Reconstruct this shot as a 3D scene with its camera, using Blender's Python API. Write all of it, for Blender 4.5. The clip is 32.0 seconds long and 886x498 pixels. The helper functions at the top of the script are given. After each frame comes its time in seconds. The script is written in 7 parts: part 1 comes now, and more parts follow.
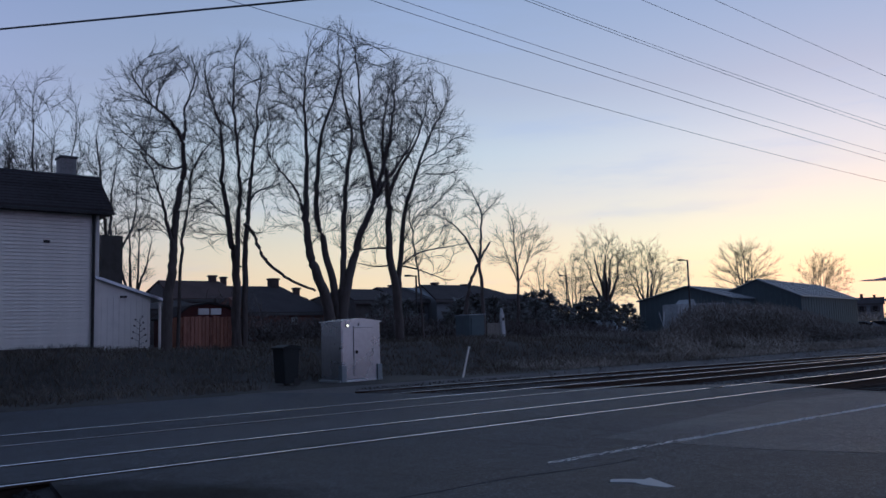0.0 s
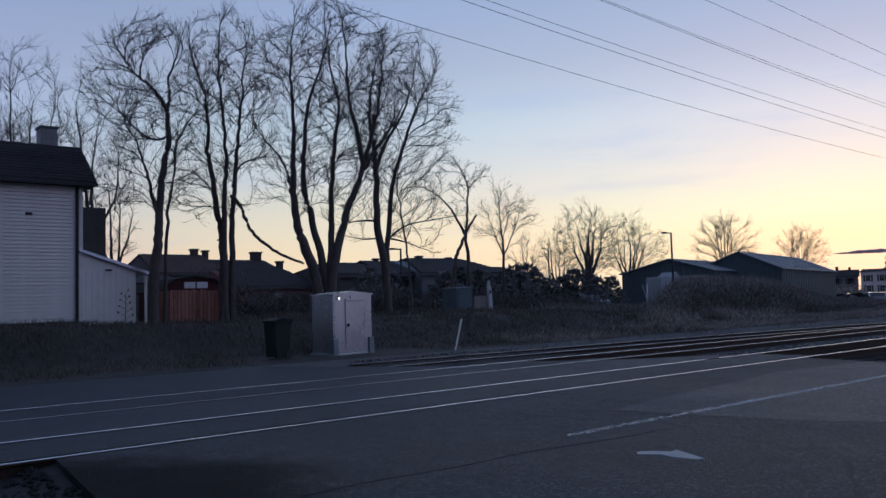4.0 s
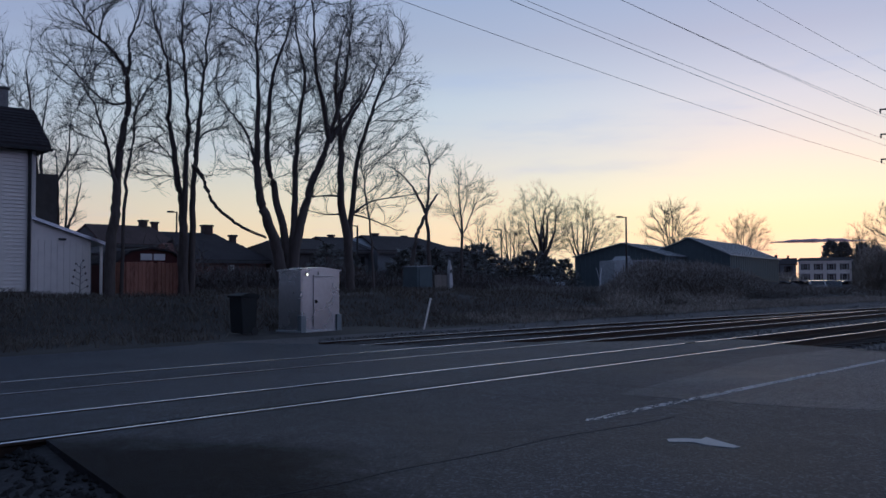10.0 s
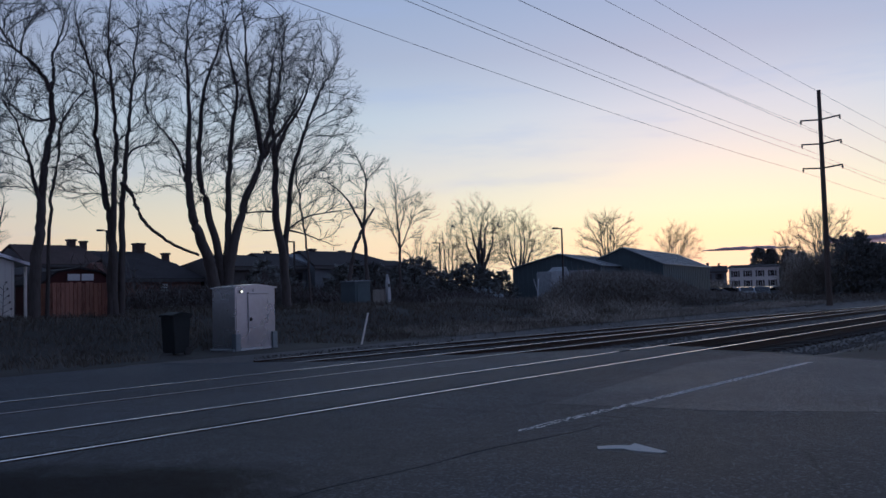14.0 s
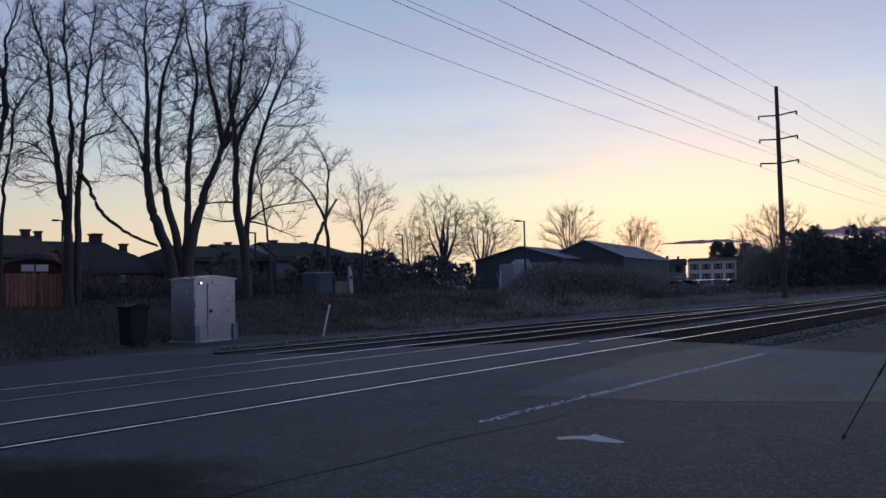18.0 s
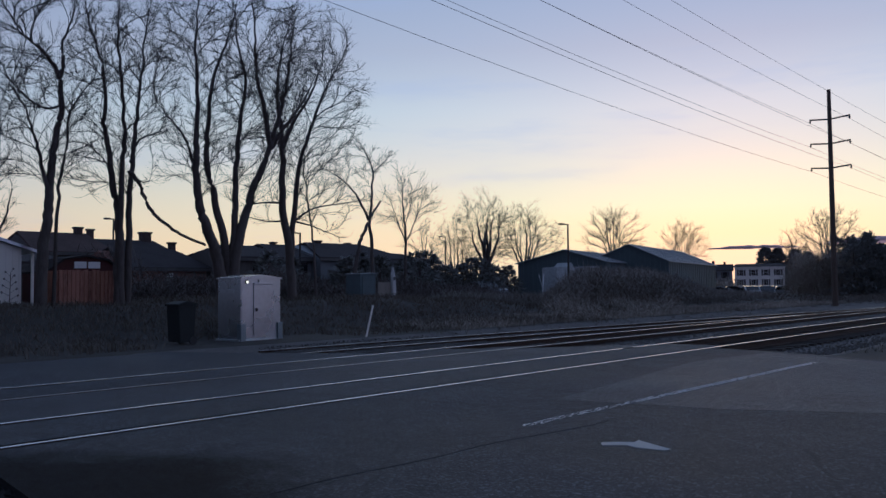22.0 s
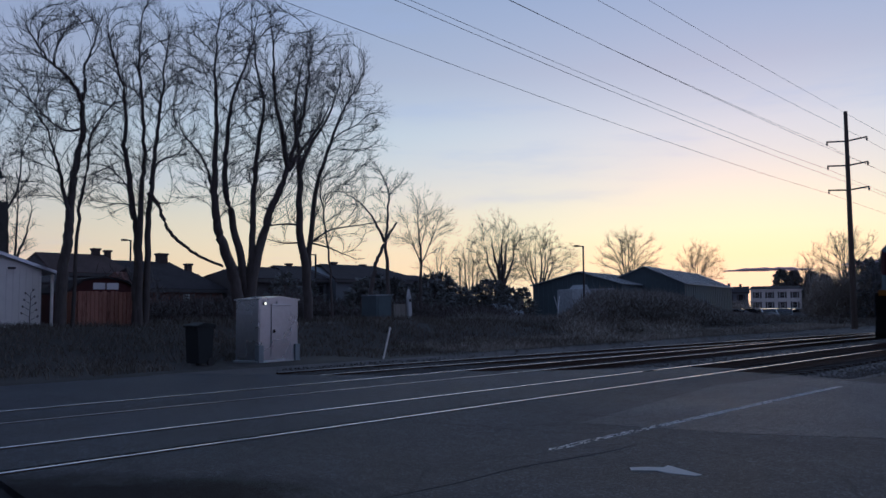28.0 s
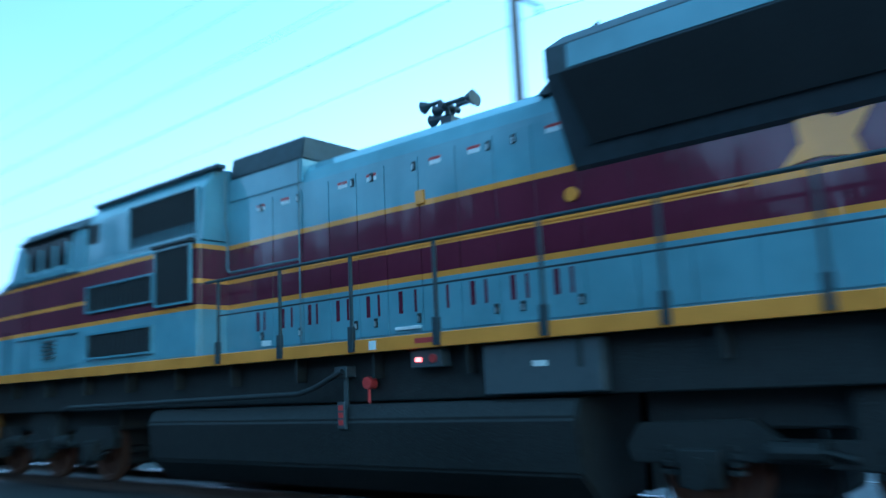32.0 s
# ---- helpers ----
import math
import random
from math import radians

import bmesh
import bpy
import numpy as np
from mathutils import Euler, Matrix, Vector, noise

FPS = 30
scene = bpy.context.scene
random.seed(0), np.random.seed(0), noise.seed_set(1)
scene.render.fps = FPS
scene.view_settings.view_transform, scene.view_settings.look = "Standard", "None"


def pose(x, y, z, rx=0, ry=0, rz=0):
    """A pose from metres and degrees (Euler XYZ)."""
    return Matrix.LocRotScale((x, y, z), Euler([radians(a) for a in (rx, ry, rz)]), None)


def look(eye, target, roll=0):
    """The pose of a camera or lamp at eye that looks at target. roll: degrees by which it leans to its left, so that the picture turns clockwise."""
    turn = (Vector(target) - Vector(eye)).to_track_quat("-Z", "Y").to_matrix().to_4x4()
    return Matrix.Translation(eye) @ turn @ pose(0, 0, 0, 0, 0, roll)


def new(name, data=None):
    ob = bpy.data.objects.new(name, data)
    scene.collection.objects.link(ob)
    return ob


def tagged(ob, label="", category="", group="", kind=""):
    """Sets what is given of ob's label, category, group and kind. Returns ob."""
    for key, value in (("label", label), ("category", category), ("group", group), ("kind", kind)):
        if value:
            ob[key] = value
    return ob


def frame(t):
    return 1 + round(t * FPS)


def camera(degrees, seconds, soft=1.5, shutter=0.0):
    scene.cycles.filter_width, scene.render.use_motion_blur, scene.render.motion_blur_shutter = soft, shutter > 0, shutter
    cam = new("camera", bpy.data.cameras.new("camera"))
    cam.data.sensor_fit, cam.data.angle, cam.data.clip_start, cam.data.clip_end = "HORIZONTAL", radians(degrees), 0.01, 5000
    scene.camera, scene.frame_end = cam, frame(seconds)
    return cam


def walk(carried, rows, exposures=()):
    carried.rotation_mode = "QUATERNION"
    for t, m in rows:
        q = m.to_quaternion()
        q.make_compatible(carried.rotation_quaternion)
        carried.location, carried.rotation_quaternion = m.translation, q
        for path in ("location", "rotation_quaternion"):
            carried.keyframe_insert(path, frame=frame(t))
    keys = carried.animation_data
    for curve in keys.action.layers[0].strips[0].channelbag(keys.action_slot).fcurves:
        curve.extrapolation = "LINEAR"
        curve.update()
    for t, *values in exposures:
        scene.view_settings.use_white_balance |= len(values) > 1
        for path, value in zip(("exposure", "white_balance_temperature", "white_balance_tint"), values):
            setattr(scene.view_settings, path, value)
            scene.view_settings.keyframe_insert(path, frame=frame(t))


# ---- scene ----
cam = camera(56.35, 32.0, shutter=0.5)
PATH = [
    (0.0, pose(0.230, -1.120, 1.433, 95.50, 1.42, -38.55)),
    (0.5, pose(0.237, -0.978, 1.425, 95.15, 1.55, -39.13)),
    (1.0, pose(0.209, -0.903, 1.421, 94.56, 0.60, -38.12)),
    (1.5, pose(0.132, -0.795, 1.421, 94.23, 0.60, -38.48)),
    (2.0, pose(0.111, -0.748, 1.424, 93.61, 0.71, -38.97)),
    (2.5, pose(0.108, -0.737, 1.420, 92.82, 0.63, -38.75)),
    (4.5, pose(0.055, -0.576, 1.413, 94.68, 1.78, -40.61)),
    (5.0, pose(-0.059, -0.442, 1.415, 96.08, 1.36, -41.61)),
    (5.5, pose(-0.132, -0.310, 1.428, 96.48, 1.81, -43.06)),
    (6.0, pose(-0.149, -0.268, 1.430, 96.30, 2.62, -42.56)),
    (6.5, pose(-0.197, -0.226, 1.432, 96.84, 2.91, -42.80)),
    (7.0, pose(-0.240, -0.120, 1.430, 96.54, 3.03, -45.69)),
    (7.5, pose(-0.245, -0.083, 1.428, 94.75, 1.95, -46.32)),
    (8.0, pose(-0.174, 0.019, 1.416, 92.66, 0.97, -44.31)),
    (8.5, pose(-0.204, 0.104, 1.412, 92.27, -0.31, -43.83)),
    (9.0, pose(-0.219, 0.129, 1.415, 92.26, -0.42, -43.45)),
    (9.5, pose(-0.221, 0.108, 1.416, 92.03, 0.14, -43.46)),
    (10.0, pose(-0.204, 0.122, 1.414, 92.14, 0.31, -43.82)),
    (10.5, pose(-0.214, 0.106, 1.417, 92.64, 0.42, -44.28)),
    (11.0, pose(-0.198, 0.085, 1.412, 92.93, 0.71, -44.99)),
    (11.5, pose(-0.177, 0.075, 1.412, 92.87, 1.14, -45.82)),
    (12.0, pose(-0.156, 0.075, 1.414, 92.73, 1.45, -46.62)),
    (12.5, pose(-0.157, 0.062, 1.412, 92.90, 1.55, -47.02)),
    (13.0, pose(-0.148, 0.051, 1.411, 93.07, 1.53, -47.41)),
    (13.5, pose(-0.139, 0.041, 1.409, 93.09, 1.46, -47.75)),
    (14.0, pose(-0.149, 0.047, 1.413, 93.02, 1.55, -47.96)),
    (14.5, pose(-0.155, 0.034, 1.414, 92.93, 1.49, -48.33)),
    (16.5, pose(-0.137, 0.042, 1.409, 92.54, 1.78, -49.45)),
    (17.0, pose(-0.127, 0.045, 1.403, 92.37, 1.56, -49.74)),
    (17.5, pose(-0.122, 0.051, 1.406, 92.35, 1.41, -50.17)),
    (18.0, pose(-0.116, 0.055, 1.406, 92.41, 1.42, -50.53)),
    (18.5, pose(-0.118, 0.050, 1.405, 92.38, 1.48, -50.66)),
    (19.0, pose(-0.114, 0.052, 1.403, 92.30, 1.23, -50.42)),
    (19.5, pose(-0.139, 0.056, 1.405, 92.25, 0.92, -49.90)),
    (20.0, pose(-0.133, 0.060, 1.408, 92.29, 1.01, -49.67)),
    (20.5, pose(-0.148, 0.043, 1.409, 92.41, 0.91, -49.44)),
    (21.0, pose(-0.143, 0.059, 1.403, 92.48, 0.74, -48.71)),
    (21.5, pose(-0.156, 0.055, 1.408, 92.47, 0.58, -47.97)),
    (22.0, pose(-0.161, 0.058, 1.413, 92.60, 0.58, -47.63)),
    (22.5, pose(-0.167, 0.056, 1.412, 92.67, 0.54, -47.52)),
    (23.0, pose(-0.171, 0.049, 1.408, 92.69, 0.47, -47.22)),
    (23.5, pose(-0.174, 0.063, 1.407, 92.93, 0.22, -46.78)),
    (24.0, pose(-0.186, 0.070, 1.418, 93.78, 0.29, -46.35)),
    (24.5, pose(-0.203, 0.100, 1.419, 94.24, 0.60, -46.73)),
    (25.0, pose(-0.215, 0.136, 1.417, 93.77, 0.52, -47.26)),
    (25.5, pose(-0.219, 0.148, 1.418, 94.00, 0.53, -47.21)),
    (27.5, pose(-0.238, 0.154, 1.418, 94.32, 0.49, -46.51)),
    (28.0, pose(-0.230, 0.159, 1.419, 94.11, 0.44, -46.71)),
    (28.5, pose(-0.243, 0.138, 1.426, 94.22, 0.22, -46.82)),
    (29.0, pose(-0.254, 0.130, 1.430, 94.92, 0.11, -46.90)),
    (29.5, pose(-0.244, 0.135, 1.430, 95.94, 0.44, -47.01)),
    (30.0, pose(-0.248, 0.108, 1.428, 97.01, 1.36, -46.97)),
    (30.2, pose(-0.252, 0.107, 1.427, 97.32, 1.44, -46.99)),
    (30.4, pose(-0.252, 0.107, 1.427, 97.82, 1.68, -46.96)),
    (30.6, pose(-0.252, 0.107, 1.427, 98.06, 1.73, -46.50)),
    (30.8, pose(-0.252, 0.107, 1.427, 98.23, 1.88, -46.23)),
    (31.0, pose(-0.252, 0.107, 1.427, 98.81, 2.44, -41.77)),
    (31.2, pose(-0.252, 0.107, 1.427, 99.83, 1.90, -28.30)),
    (31.3, pose(-0.252, 0.107, 1.427, 100.08, 1.55, -18.80)),
    (31.4, pose(-0.252, 0.107, 1.427, 100.10, 1.54, -8.75)),
    (31.6, pose(-0.252, 0.107, 1.427, 100.44, 2.44, 12.80)),
    (31.8, pose(-0.252, 0.107, 1.427, 100.20, 2.86, 29.25)),
    (32.0, pose(-0.252, 0.107, 1.427, 99.37, 2.63, 40.21)),
]
# seconds, stops, kelvin, tint
HEAD_POWER = 30.0
EXPO = [(0.0, 0.12, 4206, -1), (1.0, 0.05, 4206, -1), (2.5, 0.06, 4206, -1), (5.0, 0.14, 4206, -1), (6.5, 0.06, 4206, -1), (28.0, 0.05, 4206, -1), (29.7, 0.1, 4260, -1), (30.2, 0.3, 4400, 0), (30.5, 0.55, 4420, 0), (31.0, 0.66, 4440, -2), (31.2, 0.85, 4300, -3), (31.4, 1.2, 4150, -4), (31.6, 1.72, 3560, -8), (31.8, 2.05, 3330, -20), (32.0, 2.45, 3190, -37)]
walk(cam, PATH, exposures=EXPO)

# ---- light ----
world = bpy.data.worlds.new("dusk")
scene.world = world
world.use_nodes = True
wn = world.node_tree.nodes
wl = world.node_tree.links
sky = wn.new("ShaderNodeTexSky")
sky.sky_type = "NISHITA"
sky.sun_disc = False
SUN_AZ = 66.7
sky.sun_elevation = radians(-0.18)
sky.sun_rotation = radians(SUN_AZ)
sky.altitude = 100
sky.air_density, sky.dust_density, sky.ozone_density = 1.352, 0.687, 0.772
back = wn["Background"]
veil = wn.new("ShaderNodeMix")          # thin even haze over the whole sky
veil.data_type = "RGBA"
veil.inputs[0].default_value = 0.281
veil.inputs[7].default_value = (1.33, 1.005, 1.2, 1)
wl.new(sky.outputs[0], veil.inputs[6])
# after sundown the sky dims towards the east and overhead
way = wn.new("ShaderNodeTexCoord")
toward = wn.new("ShaderNodeVectorMath")
toward.operation = "DOT_PRODUCT"
toward.inputs[1].default_value = (math.sin(radians(SUN_AZ)), math.cos(radians(SUN_AZ)), 0.03)
wl.new(way.outputs["Generated"], toward.inputs[0])
dusk = wn.new("ShaderNodeMapRange")
dusk.interpolation_type = "SMOOTHSTEP"
dusk.inputs["From Min"].default_value, dusk.inputs["From Max"].default_value = -0.8, 0.1
dusk.inputs["To Min"].default_value, dusk.inputs["To Max"].default_value = 0.42, 1.0
wl.new(toward.outputs["Value"], dusk.inputs[0])
high = wn.new("ShaderNodeSeparateXYZ")
wl.new(way.outputs["Generated"], high.inputs[0])
over = wn.new("ShaderNodeMapRange")
over.interpolation_type = "SMOOTHSTEP"
over.inputs["From Min"].default_value, over.inputs["From Max"].default_value = 0.45, 1.0
over.inputs["To Min"].default_value, over.inputs["To Max"].default_value = 1.0, 0.8
wl.new(high.outputs[2], over.inputs[0])
both = wn.new("ShaderNodeMath")
both.operation = "MULTIPLY"
wl.new(dusk.outputs[0], both.inputs[0])
wl.new(over.outputs[0], both.inputs[1])
dim = wn.new("ShaderNodeMix")
dim.data_type, dim.blend_type = "RGBA", "MULTIPLY"
dim.inputs[0].default_value = 1.0
haze = wn.new("ShaderNodeMix")          # yellow dust low over the sunset
haze.data_type = "RGBA"
haze.inputs[7].default_value = (1.87, 1.65, 0.84, 1)
low = wn.new("ShaderNodeMapRange")
low.interpolation_type = "SMOOTHSTEP"
low.inputs["From Min"].default_value, low.inputs["From Max"].default_value = 0.16, -0.02
low.inputs["To Min"].default_value, low.inputs["To Max"].default_value = 0.0, 0.75
wl.new(high.outputs[2], low.inputs[0])
west = wn.new("ShaderNodeMapRange")
west.interpolation_type = "SMOOTHSTEP"
west.inputs["From Min"].default_value, west.inputs["From Max"].default_value = 0.35, 0.95
wl.new(toward.outputs["Value"], west.inputs[0])
amount = wn.new("ShaderNodeMath")
amount.operation = "MULTIPLY"
wl.new(low.outputs[0], amount.inputs[0])
wl.new(west.outputs[0], amount.inputs[1])
wl.new(amount.outputs[0], haze.inputs[0])
wl.new(veil.outputs[2], haze.inputs[6])
cool = wn.new("ShaderNodeMix")          # cool mist low over the horizon away from the sunset
cool.data_type = "RGBA"
cool.inputs[7].default_value = (1.2, 1.0, 1.36, 1)
mist = wn.new("ShaderNodeMapRange")
mist.interpolation_type = "SMOOTHSTEP"
mist.inputs["From Min"].default_value, mist.inputs["From Max"].default_value = 0.6, 0.05
mist.inputs["To Min"].default_value, mist.inputs["To Max"].default_value = 0.0, 0.72
wl.new(high.outputs[2], mist.inputs[0])
east = wn.new("ShaderNodeMapRange")
east.interpolation_type = "SMOOTHSTEP"
east.inputs["From Min"].default_value, east.inputs["From Max"].default_value = 0.75, 0.2
wl.new(toward.outputs["Value"], east.inputs[0])
share = wn.new("ShaderNodeMath")
share.operation = "MULTIPLY"
wl.new(mist.outputs[0], share.inputs[0])
wl.new(east.outputs[0], share.inputs[1])
wl.new(share.outputs[0], cool.inputs[0])
wl.new(haze.outputs[2], cool.inputs[6])
wl.new(cool.outputs[2], dim.inputs[6])
wl.new(both.outputs[0], dim.inputs[7])
# the afterglow pales towards yellow low down and dulls to lavender higher up
def tone_ramp(stops):
    ramp = wn.new("ShaderNodeValToRGB")
    el = ramp.color_ramp.elements
    el[0].position, el[0].color = stops[0][0], (*stops[0][1], 1)
    el[1].position, el[1].color = stops[-1][0], (*stops[-1][1], 1)
    for at_, tone in stops[1:-1]:
        el.new(at_).color = (*tone, 1)
    wl.new(high.outputs[2], ramp.inputs[0])
    return ramp


UPPER = [(0.208, (0.885, 0.88, 0.865)), (0.276, (0.80, 0.75, 0.745)), (0.4, (0.71, 0.71, 0.735)), (0.6, (0.68, 0.74, 0.78))]
sunward = tone_ramp([(0.0, (0.92, 0.86, 0.66)), (0.04, (0.86, 0.90, 0.80)), (0.09, (0.81, 0.94, 0.96)), (0.156, (0.85, 0.9, 0.9))] + UPPER)
aside = tone_ramp([(0.0, (1.02, 0.78, 0.54)), (0.035, (0.98, 0.83, 0.72)), (0.08, (0.94, 0.87, 0.86)), (0.13, (0.92, 0.895, 0.90))] + UPPER)
nearer = wn.new("ShaderNodeMapRange")
nearer.interpolation_type = "SMOOTHSTEP"
nearer.inputs["From Min"].default_value, nearer.inputs["From Max"].default_value = 0.92, 0.995
wl.new(toward.outputs["Value"], nearer.inputs[0])
glow = wn.new("ShaderNodeMix")
glow.data_type = "RGBA"
wl.new(nearer.outputs[0], glow.inputs[0])
wl.new(aside.outputs[0], glow.inputs[6])
wl.new(sunward.outputs[0], glow.inputs[7])
shade = wn.new("ShaderNodeMix")
shade.data_type, shade.blend_type = "RGBA", "MULTIPLY"
shade.inputs[0].default_value = 1.0
wl.new(dim.outputs[2], shade.inputs[6])
wl.new(glow.outputs[2], shade.inputs[7])
# faint drawn-out veils of high cloud
drift = wn.new("ShaderNodeMapping")
drift.inputs["Rotation"].default_value = (0.3, -0.35, 0.5)
drift.inputs["Scale"].default_value = (2.2, 2.2, 15.0)
wl.new(way.outputs["Generated"], drift.inputs[0])
wisp = wn.new("ShaderNodeTexNoise")
wisp.inputs["Scale"].default_value = 1.4
wisp.inputs["Detail"].default_value = 5
wisp.inputs["Roughness"].default_value = 0.6
wl.new(drift.outputs[0], wisp.inputs["Vector"])
thin = wn.new("ShaderNodeMapRange")
thin.interpolation_type = "SMOOTHSTEP"
thin.inputs["From Min"].default_value, thin.inputs["From Max"].default_value = 0.5, 0.72
thin.inputs["To Min"].default_value, thin.inputs["To Max"].default_value = 0.0, 0.22
wl.new(wisp.outputs[0], thin.inputs[0])
spread = wn.new("ShaderNodeMath")
spread.operation = "MULTIPLY"
wl.new(thin.outputs[0], spread.inputs[0])
wl.new(west.outputs[0], spread.inputs[1])
cirrus = wn.new("ShaderNodeMix")
cirrus.data_type = "RGBA"
cirrus.inputs[7].default_value = (0.78, 0.68, 0.76, 1)
wl.new(spread.outputs[0], cirrus.inputs[0])
wl.new(shade.outputs[2], cirrus.inputs[6])
wl.new(cirrus.outputs[2], back.inputs[0])
back.inputs[1].default_value = 0.63
sun = new("sun", bpy.data.lights.new("sun", "SUN"))
sun.data.energy = 0.02
sun.data.angle = radians(12)
sun.data.color = (1.0, 0.72, 0.45)
sun.matrix_world = look((math.sin(radians(SUN_AZ)) * 50, math.cos(radians(SUN_AZ)) * 50, 3), (0, 0, 0))

# ---- materials ----
MATS = {}


def mat(name, color, rough=0.7, metal=0.0, scale=6.0, vary=0.25, bump=0.0, bscale=40.0, stretch=(1, 1, 1), spec=0.5, emit=None, power=0.0, second=None, coat=0.0):
    """A procedural surface: colour broken up at two scales, fine relief, object-to-object variation."""
    if name in MATS:
        return MATS[name]
    m = bpy.data.materials.new(name)
    m.use_nodes = True
    n, l = m.node_tree.nodes, m.node_tree.links
    b = n["Principled BSDF"]
    b.inputs["Roughness"].default_value = rough
    b.inputs["Metallic"].default_value = metal
    b.inputs["Specular IOR Level"].default_value = spec
    b.inputs["Coat Weight"].default_value = coat
    tc = n.new("ShaderNodeTexCoord")
    mp = n.new("ShaderNodeMapping")
    mp.inputs["Scale"].default_value = stretch
    l.new(tc.outputs["Object"], mp.inputs[0])
    big = n.new("ShaderNodeTexNoise")
    big.inputs["Scale"].default_value = scale * 0.22
    big.inputs["Detail"].default_value = 3
    fine = n.new("ShaderNodeTexNoise")
    fine.inputs["Scale"].default_value = scale * 3
    fine.inputs["Detail"].default_value = 5
    l.new(mp.outputs[0], big.inputs[0])
    l.new(mp.outputs[0], fine.inputs[0])
    add = n.new("ShaderNodeMath")
    add.operation = "ADD"
    l.new(big.outputs[0], add.inputs[0])
    l.new(fine.outputs[0], add.inputs[1])
    rnd = n.new("ShaderNodeObjectInfo")
    add2 = n.new("ShaderNodeMath")
    add2.operation = "MULTIPLY_ADD"
    add2.inputs[1].default_value = 0.25
    l.new(rnd.outputs["Random"], add2.inputs[0])
    l.new(add.outputs[0], add2.inputs[2])
    ramp = n.new("ShaderNodeValToRGB")
    lo = [max(0.0, c * (1 - vary)) for c in color]
    hi = list(second) if second else [min(1.0, c * (1 + vary)) for c in color]
    ramp.color_ramp.elements[0].position = 0.55
    ramp.color_ramp.elements[1].position = 1.55 - 0.1
    ramp.color_ramp.elements[0].color = (*lo, 1)
    ramp.color_ramp.elements[1].color = (*hi, 1)
    half = n.new("ShaderNodeMath")
    half.operation = "MULTIPLY"
    half.inputs[1].default_value = 0.8
    l.new(add2.outputs[0], half.inputs[0])
    ramp.color_ramp.elements[0].position, ramp.color_ramp.elements[1].position = 0.55, 1.0
    l.new(half.outputs[0], ramp.inputs[0])
    l.new(ramp.outputs[0], b.inputs["Base Color"])
    if bump:
        bn = n.new("ShaderNodeTexNoise")
        bn.inputs["Scale"].default_value = bscale
        bn.inputs["Detail"].default_value = 6
        l.new(mp.outputs[0], bn.inputs[0])
        bu = n.new("ShaderNodeBump")
        bu.inputs["Strength"].default_value = bump
        bu.inputs["Distance"].default_value = 0.02
        l.new(bn.outputs[0], bu.inputs["Height"])
        l.new(bu.outputs[0], b.inputs["Normal"])
        rr = n.new("ShaderNodeMapRange")
        rr.inputs["To Min"].default_value = max(0.02, rough - 0.12)
        rr.inputs["To Max"].default_value = min(1.0, rough + 0.12)
        l.new(big.outputs[0], rr.inputs[0])
        l.new(rr.outputs[0], b.inputs["Roughness"])
    if emit:
        b.inputs["Emission Color"].default_value = (*emit, 1)
        b.inputs["Emission Strength"].default_value = power
    MATS[name] = m
    return m




